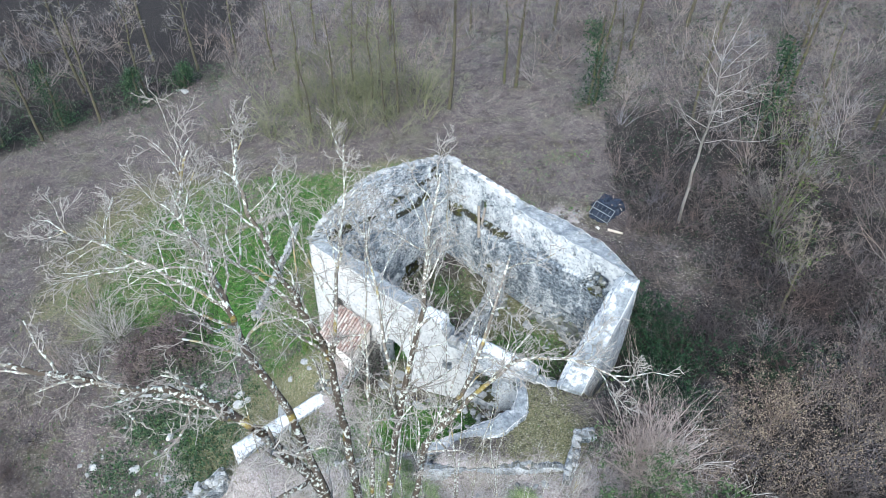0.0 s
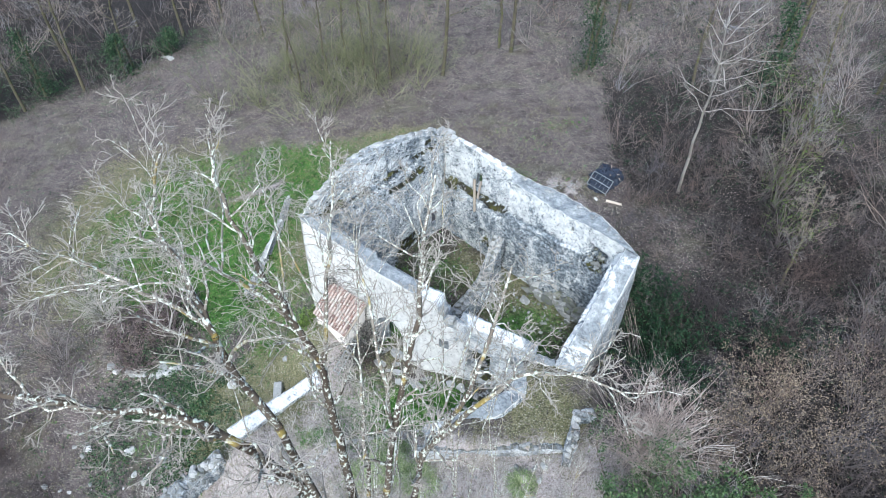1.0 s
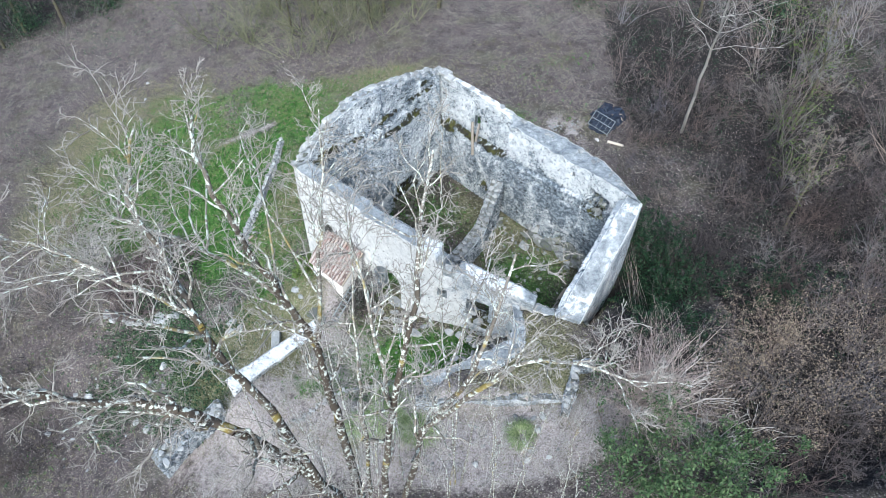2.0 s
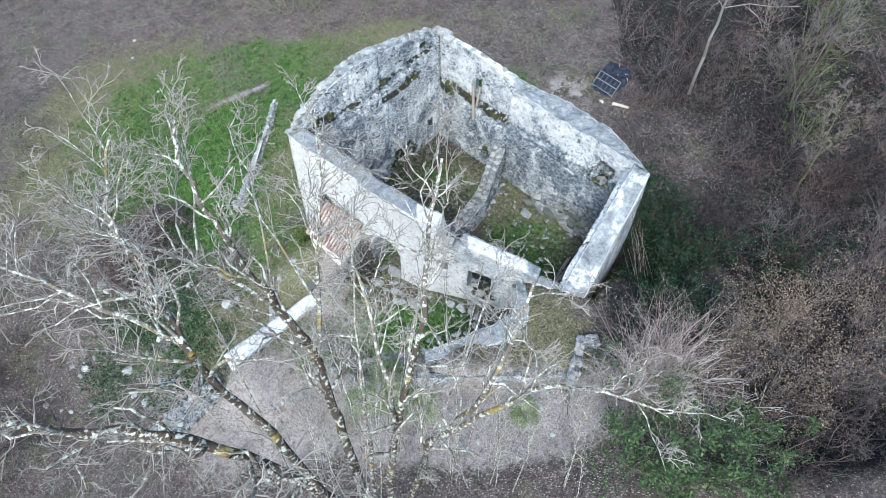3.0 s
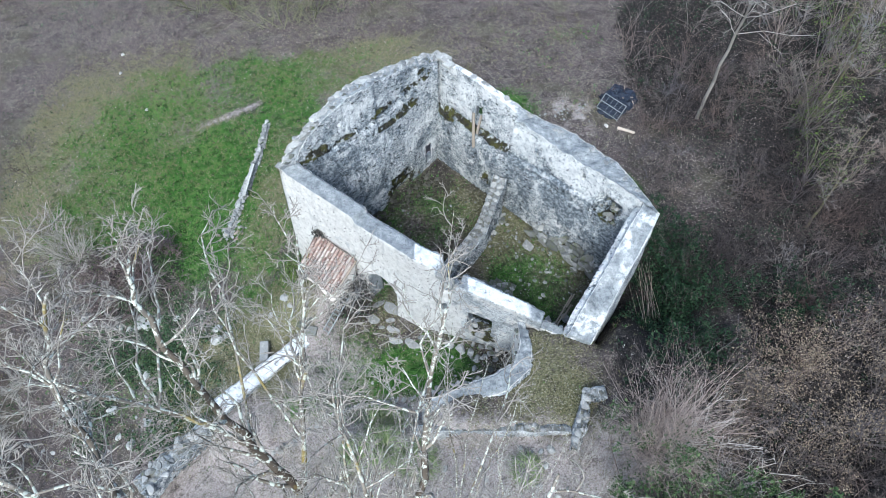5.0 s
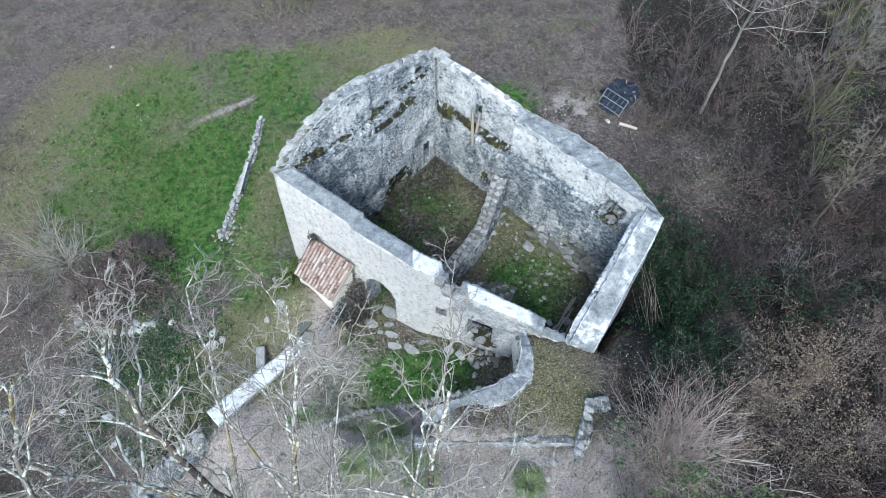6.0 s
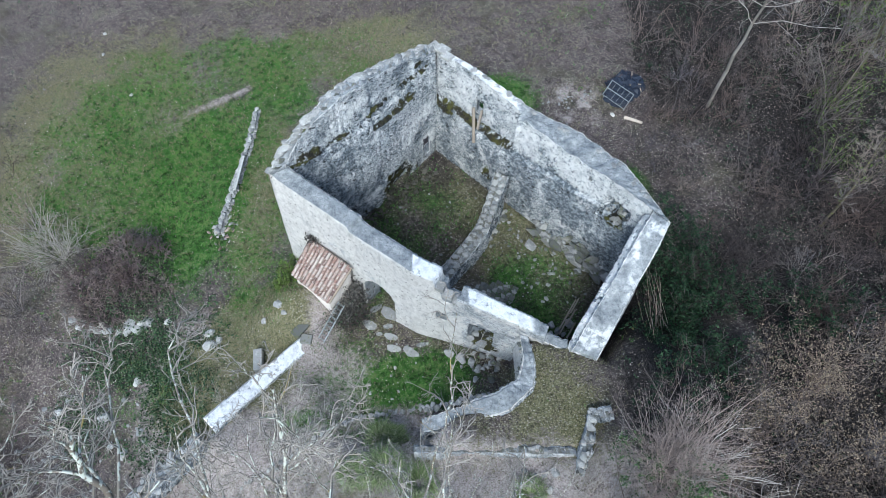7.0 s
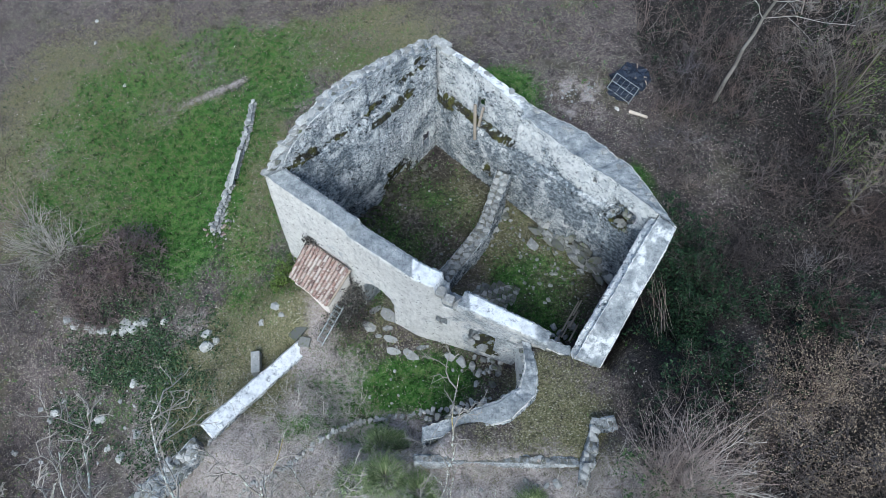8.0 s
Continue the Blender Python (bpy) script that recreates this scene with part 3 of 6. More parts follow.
def height(x, y):
    x, y = np.asarray(x, float), np.asarray(y, float)
    far = -3.0 + 0.17 * np.minimum(x, 0) + 0.10 * np.clip(x, 0, 25) + 0.25 * np.clip(x - 25, 0, 200) - 0.12 * np.minimum(x + 34, 0)
    far = far - 0.025 * np.clip(y - 40, 0, 30) + 0.02 * np.clip(y - 70, 0, 300)
    near = 0.1 + 0.38 * np.minimum(x, 8) + 0.12 * np.maximum(x - 8, 0) - 0.3 * np.minimum(x + 26, 0)
    near = near + 0.10 * np.clip(18 - y, 0, 40) - 3.2 * sstep(10.8, 14.2, x) * sstep(11.5, 15.0, y)
    z = far + (near - far) * sstep(29.5, 20.5, y)
    # lower ground on the outer side of the plastered wall
    side = (x + 7.0) * 0.62 - (y - 24.6) * 0.78
    z = z + 0.55 * sstep(-0.5, 0.4, side) * sstep(-15.5, -13.5, x) * sstep(27, 24.5, y) * sstep(2.5, -2.5, x)
    # soil banked up against the near side of the plastered wall
    run, off = -(x + 6.8) * 0.628 - (y - 24.6) * 0.778, (x + 6.8) * 0.778 - (y - 24.6) * 0.628
    z = z + (-2.62 + 0.224 * run - z) * sstep(0.0, 0.5, off) * sstep(5.5, 1.4, off) * sstep(-0.4, 1.2, run) * sstep(9.0, 6.6, run)
    # levelled ground inside the ruin, the sunken yard and the raised terrace
    h = poly_inside(x, y, HOUSE)
    z = z + (-3.05 + 0.05 * x - z) * sstep(-1.2, 0.6, h) * sstep(12.5, 10.5, x)
    t = poly_inside(x, y, TERRACE)
    z = z + (2.0 + 0.12 * (x - 5) - 0.06 * (y - 19) - z) * sstep(-0.55, 0.1, t)
    k = poly_inside(x, y, YARD)
    z = z + (-2.75 + 0.17 * np.clip(x + 2, -6, 7) - 0.02 * (y - 23) - z) * sstep(-0.35 - 1.9 * sstep(1.6, -1.2, x), 0.25, k)
    # lower ground in front of the terrace wall
    z = z - 0.4 * sstep(17.75, 17.2, y) * sstep(-2.5, -0.8, x) * sstep(8.0, 6.4, x) * sstep(12.5, 14.5, y)
    # the dark hollow outside the east wall
    z = z - 1.6 * np.exp(-(((x - 11.6) / 1.6) ** 2 + ((y - 24.0) / 3.2) ** 2)) * sstep(0.4, -0.4, h)
    rough = 0.16 * fbm(x, y, 5.0, 3) + 0.05 * fbm(x, y, 1.1, 11)
    # a low bank that carries the lean-to
    z = z + 2.85 * np.exp(-(((x + 7.7) / 2.3) ** 2 + ((y - 26.9) / 2.0) ** 2)) * sstep(0.5, -1.1, k)
    # the mound under the bramble heap
    z = z + 1.5 * ell(x, y, -20.0, 30.3, 2.9, 2.6, 0.55)
    return z + rough * (1 - 0.6 * sstep(-0.5, 0.5, h))


def axis(lo, hi, step, far, growth=1.22):
    a = list(np.arange(lo, hi + 1e-6, step))
    s, p = step, a[-1]
    while p < far:
        s *= growth
        p += s
        a.append(p)
    s, p, b = step, a[0], []
    while p > -far:
        s *= growth
        p -= s
        b.append(p)
    return np.array(b[::-1] + a)


def cover(x, y):
    """Ground cover weights: fresh grass, dry grass, leaf litter; bare soil is the rest."""
    w = 0.34 * fbm(x, y, 4.0, 31) + 0.22 * fbm(x, y, 1.3, 37)
    path = np.exp(-(((x + 15.8) * 0.34 - (y - 45.4) * 0.75) / 0.32) ** 2) * ell(x, y, -15.8, 45.4, 2.4, 2.4)
    g = np.maximum.reduce([1.0 * ell(x, y, -16.6, 37.0, 4.2, 8.5, 0.5), 0.64 * ell(x, y, -21, 42, 11, 10.5, 0.5), 0.7 * ell(x, y, -10.0, 44.4, 2.4, 2.8, 0.6), 0.6 * ell(x, y, -15, 48, 10, 5), 0.75 * ell(x, y, 4.8, 42.0, 2.6, 3.0), 0.65 * ell(x, y, 12, 34, 1.6, 2.2),
                           0.9 * ell(x, y, -0.8, 22.3, 3.3, 1.9, 0.6), 0.54 * ell(x, y, -2.5, 31.5, 5, 5), 0.64 * ell(x, y, 5.8, 27.4, 3.0, 3.4), 0.55 * ell(x, y, -11, 31, 3, 5), 0.5 * ell(x, y, -4.5, 20.2, 3, 1.8), 0.5 * ell(x, y, -4.4, 22.8, 2.4, 2.6), 0.55 * ell(x, y, -8.6, 28.6, 1.6, 2.0), 0.3 * ell(x, y, -18, 23, 3.5, 3)]) - 0.45 * path
    o = np.maximum.reduce([0.72 * ell(x, y, -25, 43, 11, 11), 0.75 * ell(x, y, -12.5, 22.5, 3.4, 4.0), 0.3 * ell(x, y, -5, 17.5, 4, 2.6), 0.95 * ell(x, y, -10.2, 26.0, 3.4, 3.4), 0.6 * ell(x, y, 5.8, 19.8, 2.6, 3.4), 0.36 * ell(x, y, 0, 18, 6, 2.2), 0.6 * ell(x, y, -8, 49, 12, 4), 0.6 * ell(x, y, -9, 22, 2, 2), 0.6 * ell(x, y, 1, 30, 8, 7), 0.7 * ell(x, y, 6, 28.5, 4, 4), 0.28 * ell(x, y, -5, 21.8, 2.6, 2.6), 0.85 * ell(x, y, -11.5, 36, 2.0, 8)]) - 0.3 * path
    bare = np.maximum.reduce([ell(x, y, -6.5, 17.8, 6.5, 3.4), 0.95 * ell(x, y, -7.9, 25.4, 2.6, 2.4), 0.8 * ell(x, y, 9.8, 41.6, 1.9, 1.6, 0.9) * sstep(-0.35, 0.3, fbm(x, y, 1.3, 91)), ell(x, y, 2, 15.6, 7, 2.2), 0.4 * path, 0.8 * ell(x, y, -9.0, 18.6, 5.0, 4.0, 0.7), 0.6 * ell(x, y, -9.0, 26.2, 2.4, 1.6, 0.7), 0.45 * ell(x, y, -14.5, 22.5, 2.6, 4.0, 0.7), 0.7 * ell(x, y, -6.2, 21.8, 2.8, 2.8), 0.55 * ell(x, y, -3.6, 19.3, 2.6, 1.5, 0.7)])
    l = np.clip(0.78 - 0.9 * bare, 0, 1)
    return np.clip(g + w * 0.9, 0, 1), np.clip(o + w * 0.8, 0, 1), np.clip(l + w * 0.5, 0, 1)


def clear_of(x, y):
    """1 away from the ruin, yard and terrace."""
    return (poly_inside(x, y, HOUSE) < -0.4) & (poly_inside(x, y, TERRACE) < -0.3)


def thicket_weight(x, y):
    right = sstep(12.6, 14.3, x - 0.06 * np.clip(y - 34, 0, 40) + 1.2 * fbm(x, y, 3, 5)) * sstep(10, 13, y)
    left = 0.45 * sstep(-31, -34.5, x + 1.5 * fbm(x, y, 3, 6)) * sstep(58, 46, y)
    wood = sstep(-2.5, 2.5, y - 61 - (x + 46) + 2 * fbm(x, y, 4, 8)) * sstep(-18, -24, x)
    back = sstep(70, 76, y + 2 * fbm(x, y, 5, 9))
    moss = 0.6 * ell(x, y, -11, 63, 8, 5)
    thin = 0.25 * sstep(56, 64, y)
    nearl = 0.5 * sstep(-23.2, -26, x + fbm(x, y, 3, 16)) * sstep(31.5, 29, y)
    w = np.maximum.reduce([right, left, wood, back, nearl, moss, thin])
    return w * clear_of(x, y) * (1 - ell(x, y, 11.8, 42, 2.6, 3.0, 0.2)) * (1 - 0.9 * ell(x, y, 13.2, 23.5, 3.2, 6.5, 0.3)) * (1 - 0.7 * ell(x, y, 15.2, 35.0, 2.8, 4.6, 0.9))


_gx, _gy = axis(-30, 22, 0.22, 420), axis(13, 56, 0.22, 420)
_X, _Y = np.meshgrid(_gx, _gy, indexing="ij")
_V = np.stack([_X, _Y, height(_X, _Y)], -1).reshape(-1, 3)
_ny = len(_gy)
_I = (np.arange(len(_gx) - 1)[:, None] * _ny + np.arange(_ny - 1)[None, :]).ravel()
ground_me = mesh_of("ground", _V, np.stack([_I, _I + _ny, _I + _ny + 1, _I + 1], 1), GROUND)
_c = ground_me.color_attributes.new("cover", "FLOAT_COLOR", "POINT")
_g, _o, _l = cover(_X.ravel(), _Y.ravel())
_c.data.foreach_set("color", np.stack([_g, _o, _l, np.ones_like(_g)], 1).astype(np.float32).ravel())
# shade painted under thicket and in hollow; darker ruin floor; soil strip at wall
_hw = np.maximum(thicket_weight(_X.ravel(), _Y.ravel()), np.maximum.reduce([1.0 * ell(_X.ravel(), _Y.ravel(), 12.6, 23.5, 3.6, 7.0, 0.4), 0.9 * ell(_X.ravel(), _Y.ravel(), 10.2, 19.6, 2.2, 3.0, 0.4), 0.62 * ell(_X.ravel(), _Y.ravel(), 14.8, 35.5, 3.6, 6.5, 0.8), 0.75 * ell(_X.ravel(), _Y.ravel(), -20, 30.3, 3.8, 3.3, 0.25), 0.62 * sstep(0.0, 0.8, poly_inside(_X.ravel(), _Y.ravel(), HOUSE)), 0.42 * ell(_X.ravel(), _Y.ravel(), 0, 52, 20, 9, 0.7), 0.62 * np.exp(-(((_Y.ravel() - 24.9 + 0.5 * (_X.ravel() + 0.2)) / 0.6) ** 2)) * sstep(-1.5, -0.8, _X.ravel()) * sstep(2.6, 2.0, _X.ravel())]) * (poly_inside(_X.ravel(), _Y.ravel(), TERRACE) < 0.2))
ground_me.attributes.new("soil_shade", "FLOAT", "POINT").data.foreach_set("value", (0.9 * _hw * (1 - 0.65 * sstep(54, 64, _Y.ravel()) * sstep(-34, -24, _X.ravel())) * (1 - 0.5 * sstep(27, 36, _X.ravel())) * (0.8 + 0.3 * fbm(_X.ravel(), _Y.ravel(), 2, 71))).astype(np.float32))
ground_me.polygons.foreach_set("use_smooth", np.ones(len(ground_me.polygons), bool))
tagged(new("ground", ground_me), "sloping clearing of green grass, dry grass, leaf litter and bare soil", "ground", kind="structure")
# ---- the ruined house ----


def rag(u, seed, amount=0.12):
    """A ragged offset along a wall's top."""
    return amount * (vnoise(u, u * 0 + seed, 0.9, seed) + 0.6 * vnoise(u, u * 0, 0.33, seed + 3))


def lerp_path(points, s, knots=None):
    p = np.asarray(points, float)
    k = np.linspace(0, 1, len(p)) if knots is None else knots
    return np.stack([np.interp(s, k, p[:, 0]), np.interp(s, k, p[:, 1])], 1)


def masonry(name, parent, outer, inner, top, bottom, openings=(), res=0.085, ledges=(), moss=None, white=None, inner_top=None, recess=(), lime=None, bare=None, relief=1.0, seed=0, batter=0.0, knots=None, label=""):
    """A thick rubble wall between two plan lines with the same number of points, evenly spread along it.
    top(u), bottom(u): heights; openings: (u0, u1, z0, z1, arched) go right through; ledges: (height(u), depth, u0, u1, moss) of set-backs inside."""
    o = np.asarray(outer, float)
    length = np.linalg.norm(np.diff(o, axis=0), axis=1).sum()
    nu = max(4, int(length / res))
    s = np.linspace(0, 1, nu + 1)
    u = s * length
    po, pi = lerp_path(outer, s, knots), lerp_path(inner, s, knots)
    zt, zb = top(u), bottom(u)
    zti = inner_top(u) if inner_top else zt
    nv = max(3, int((zt - zb).max() / res))
    fr = np.linspace(0, 1, nv + 1)
    zo = zb[:, None] + (zt - zb)[:, None] * fr[None]
    zi = zb[:, None] + (zti - zb)[:, None] * fr[None]
    away = (po - pi) / np.linalg.norm(po - pi, axis=1, keepdims=True)
    low = (zt[:, None] - zo)[:, :, None] * batter
    vo = np.concatenate([po[:, None, :] + away[:, None, :] * low, zo[:, :, None]], 2)
    shift, shelf = np.zeros((nu + 1, nv + 1)), np.zeros((nu + 1, nv + 1))
    for lz, ld, l0, l1, mossy in ledges:
        over = zi - lz(u)[:, None] + 0.09 * vnoise(u[:, None], zi * 0, 1.4, seed + 2) + 0.05 * vnoise(u[:, None], zi * 0, 0.4, seed + 6)
        along = (sstep(l0, l0 + 0.2, u) * sstep(l1, l1 - 0.2, u))[:, None]
        shift = shift + ld * sstep(-0.05, 0.05, over) * along
        shelf = np.maximum(shelf, mossy * sstep(-0.16, -0.04, over) * sstep(0.28, 0.1, over) * along)
    for u0, u1, z0, z1, depth in recess:
        shift = shift + depth * ((u[:, None] > u0) & (u[:, None] < u1) & (zi > z0) & (zi < z1))
    vi = np.concatenate([pi[:, None, :] + away[:, None, :] * shift[:, :, None], zi[:, :, None]], 2)
    uc, zc = (u[1:] + u[:-1])[:, None] / 2, (zo[1:, 1:] + zo[:-1, :-1]) / 2
    keep = np.ones((nu, nv), bool)
    for u0, u1, z0, z1, arched in openings:
        crown = z1 - (u1 - u0) / 2 * (1 - np.sqrt(np.clip(1 - ((uc - (u0 + u1) / 2) / ((u1 - u0) / 2)) ** 2, 0, 1))) if arched else z1 + uc * 0
        keep &= ~((uc > u0) & (uc < u1) & (zc > z0) & (zc < crown))
    vid = np.arange((nu + 1) * (nv + 1)).reshape(nu + 1, nv + 1)
    tot = vid.size
    verts = [vo.reshape(-1, 3), vi.reshape(-1, 3)]
    side = [np.zeros(tot), np.ones(tot)]
    on_shelf = [np.zeros(tot), shelf.ravel()]
    quads = []
    ci, cj = np.nonzero(keep)
    a, b, c, d = vid[ci, cj], vid[ci + 1, cj], vid[ci + 1, cj + 1], vid[ci, cj + 1]
    quads += [np.stack([a, d, c, b], 1), np.stack([a, b, c, d], 1) + tot]
    # the faces between outside and inside: tops, ends and the reveals of openings
    pad = np.zeros((nu + 2, nv + 2), bool)
    pad[1:-1, 1:-1] = keep
    edges = []
    for di, dj, e in ((-1, 0, ((0, 1), (0, 0))), (1, 0, ((1, 0), (1, 1))), (0, -1, ((0, 0), (1, 0))), (0, 1, ((1, 1), (0, 1)))):
        bi, bj = np.nonzero(keep & ~pad[1 + di:nu + 1 + di, 1 + dj:nv + 1 + dj])
        edges.append(np.stack([vid[bi + e[0][0], bj + e[0][1]], vid[bi + e[1][0], bj + e[1][1]]], 1))
    edges = np.concatenate(edges)
    rim = np.unique(edges)
    slot = np.full(tot, -1)
    slot[rim] = np.arange(len(rim))
    seg = max(3, int(np.linalg.norm(po - pi, axis=1).mean() / res))
    fo, fi = vo.reshape(-1, 3)[rim], vi.reshape(-1, 3)[rim]
    base = 2 * tot
    for k in range(1, seg):
        verts.append(fo + (fi - fo) * (k / seg))
        side.append(np.full(len(rim), 0.5))
        on_shelf.append(np.zeros(len(rim)))
    rings = [edges] + [base + (k - 1) * len(rim) + slot[edges] for k in range(1, seg)] + [edges + tot]
    for k in range(seg):
        quads.append(np.stack([rings[k][:, 0], rings[k][:, 1], rings[k + 1][:, 1], rings[k + 1][:, 0]], 1))
    v, f, sd, sh = np.concatenate(verts), np.concatenate(quads), np.concatenate(side), np.concatenate(on_shelf)
    used = np.unique(f)
    remap = np.full(len(v), -1)
    remap[used] = np.arange(len(used))
    v, f, sd, sh = v[used], remap[f], sd[used], sh[used]
    f1, f2, rid = worley(v, (0.27, 0.27, 0.18), seed)
    gap = f2 - f1
    ms = moss(v) if moss else np.zeros(len(v))
    # ledge tops: real moss, spread further to stand for shade along the step
    ms = np.maximum(ms, sh * sstep(-0.3, 0.05, fbm(v[:, 0] + v[:, 1], v[:, 2] * 0, 1.2, seed + 9)))
    br = bare(v) if bare else np.zeros(len(v))
    wh = white(v) * (sd > 0.2) * (sd < 0.8) if white else np.zeros(len(v))
    lm = lime(v) if lime else np.zeros(len(v))
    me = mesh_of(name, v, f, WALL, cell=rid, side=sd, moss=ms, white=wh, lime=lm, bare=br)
    nrm = np.zeros(len(v) * 3, np.float32)
    me.vertex_normals.foreach_get("vector", nrm)
    amp = np.where(sd > 0.8, 0.065, np.where(sd < 0.2, 0.035, 0.06)) * relief
    amp = amp * (1 - 0.75 * wh)
    bulge = 0.07 * vnoise(v[:, 0] + v[:, 1], v[:, 2], 1.6, seed + 5)
    disp = amp * (sstep(0.0, 0.28, gap) - 0.6 + 0.5 * (rid - 0.5)) + bulge * relief
    v2 = v + nrm.reshape(-1, 3) * disp[:, None]
    me.vertices.foreach_set("co", v2.astype(np.float32).ravel())
    me.update()
    return add(name, me, parent, label)


def flat_z(z):
    return lambda u: np.full_like(u, z)


def putlogs(seed, n, u0, u1, z0, z1, size=0.17, depth=0.3):
    """Small square scaffold holes in the inner face."""
    r = random.Random(seed)
    made = []
    for _ in range(n):
        a, b, s = r.uniform(u0, u1), r.uniform(z0, z1), size * r.uniform(0.7, 1.3)
        made.append((a, a + s, b, b + s, depth))
    return made


house = thing("ruined_house", (0, 0, 0), "roofless ruined stone house with thick rubble walls in a clearing", "ruined house")

LO, AO = (-8.2, 30.35), (0.15, 39.2)
CREASE, LI = (0.13, 38.37), (-7.25, 30.85)


def gable(u):
    base = np.interp(u, [0, 0.9, 2.3, 4.5, 5.4, 6.8, 8.8, 11.0, 12.2], [4.95, 5.95, 6.65, 7.35, 7.35, 7.05, 6.6, 5.85, 5.2])
    return base + rag(u, 21, 0.07)


def gable_ledge(u):
    return np.interp(u, [0, 4.2, 4.9, 10.5, 12.2], [4.65, 4.55, 4.75, 4.95, 5.0])


def moss_spots(*spots):
    def f(v):
        m = np.zeros(len(v))
        for x, y, z, r in spots:
            m = np.maximum(m, sstep(1.3, 0.5, np.sqrt((v[:, 0] - x) ** 2 + (v[:, 1] - y) ** 2 + 2.5 * (v[:, 2] - z) ** 2) / r))
        return m
    return f


wall_gable = masonry("wall", house, [LO, (-4.0, 34.8), AO], [LI, (-3.46, 33.95), CREASE], gable, flat_z(-3.7),
                     openings=[(11.0, 11.5, -2.55, -0.95, False)],
                     recess=putlogs(3, 60, 1.2, 11.5, -1.5, 6.0, 0.15) + [(6.9, 7.9, 2.2, 3.2, 0.16), (7.2, 9.2, -3.5, -1.2, 0.5), (2.6, 4.2, -3.5, -1.7, 0.35), (4.9, 9.4, 4.35, 4.8, 0.55), (1.4, 4.7, 4.25, 4.5, 0.4)],
                     lime=moss_spots((-3.4, 34.8, 3.0, 0.9), (-1.2, 36.8, 1.2, 1.8), (-0.4, 37.8, -1.2, 1.0), (-4.6, 33.4, 5.9, 1.8)), bare=lambda v: sstep(4.6, 4.2, v[:, 2]) * sstep(-3.2, -4.4, v[:, 0]),
                     ledges=[(gable_ledge, 0.14, -1, 13, 0.8), (flat_z(3.6), 0.16, 6.4, 10.2, 1.0)], moss=moss_spots((-6.4, 31.7, 4.8, 0.8), (-2.1, 36.1, 3.75, 0.7), (-1.4, 36.8, 3.8, 0.5), (-0.9, 37.4, 5.6, 0.35), (-2.3, 35.5, -2.4, 1.5)), seed=1, label="gabled rubble wall with exposed stones and moss on its ledge")

BACK_O = [AO, (2.6, 37.15), (5.1, 34.95), (7.9, 33.3), (9.85, 31.0), (11.3, 27.2)]
BACK_I = [CREASE, (2.2, 36.3), (4.25, 34.25), (6.3, 32.2), (8.35, 30.15), (10.33, 28.1)]


def back_top(u):
    return np.interp(u, [0, 1, 4, 6.2, 7.2, 9.5, 12.5, 16.4], [5.2, 5.3, 5.3, 5.15, 4.85, 4.75, 4.9, 5.4]) + rag(u, 33, 0.09)


def back_ledge(u):
    return np.interp(u, [0, 1.5, 6.7, 7.8, 10, 12, 14, 16.2], [1.65, 1.85, 2.1, 2.1, 2.43, 2.57, 2.9, 3.3])


def above_ledge(v):
    return v[:, 2] - back_ledge((v[:, 0] - 0.13) * 1.653)


def back_white(v):
    return sstep(0.4, 0.9, v[:, 0]) * sstep(4.9, 4.2, v[:, 0]) * sstep(4.4, 4.8, v[:, 2]) * (0.9 + 0.5 * fbm(v[:, 0], v[:, 1], 0.8, 4)).clip(0, 1)


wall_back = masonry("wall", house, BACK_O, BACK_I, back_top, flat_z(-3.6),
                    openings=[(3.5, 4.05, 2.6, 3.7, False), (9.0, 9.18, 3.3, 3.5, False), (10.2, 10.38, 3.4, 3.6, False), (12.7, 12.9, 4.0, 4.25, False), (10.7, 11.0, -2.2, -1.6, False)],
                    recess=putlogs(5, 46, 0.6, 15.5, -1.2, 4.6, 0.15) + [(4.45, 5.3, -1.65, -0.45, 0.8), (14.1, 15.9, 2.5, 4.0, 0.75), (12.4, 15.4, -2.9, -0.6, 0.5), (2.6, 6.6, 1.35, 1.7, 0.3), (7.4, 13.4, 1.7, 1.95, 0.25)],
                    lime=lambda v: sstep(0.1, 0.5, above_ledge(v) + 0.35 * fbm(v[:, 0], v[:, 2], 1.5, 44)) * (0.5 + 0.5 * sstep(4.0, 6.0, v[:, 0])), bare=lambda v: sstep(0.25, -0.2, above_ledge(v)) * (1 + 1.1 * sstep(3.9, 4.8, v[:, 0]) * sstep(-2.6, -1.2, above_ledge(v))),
                    # the last two spots darken the floors of the niches
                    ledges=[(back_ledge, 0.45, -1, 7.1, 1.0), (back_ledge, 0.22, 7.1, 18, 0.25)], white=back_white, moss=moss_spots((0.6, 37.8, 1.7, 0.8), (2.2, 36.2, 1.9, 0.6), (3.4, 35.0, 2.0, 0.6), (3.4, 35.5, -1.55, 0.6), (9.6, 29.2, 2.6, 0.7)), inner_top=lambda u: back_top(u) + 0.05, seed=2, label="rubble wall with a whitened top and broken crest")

RIGHT_O, RIGHT_I = [(11.3, 27.2), (7.75, 21.5)], [(10.33, 28.1), (6.3, 22.15)]


def right_top(u):
    return np.interp(u, [0, 0.8, 3.2, 5.5, 6.7], [5.4, 5.1, 4.2, 3.0, 2.4]) + rag(u, 41, 0.08)


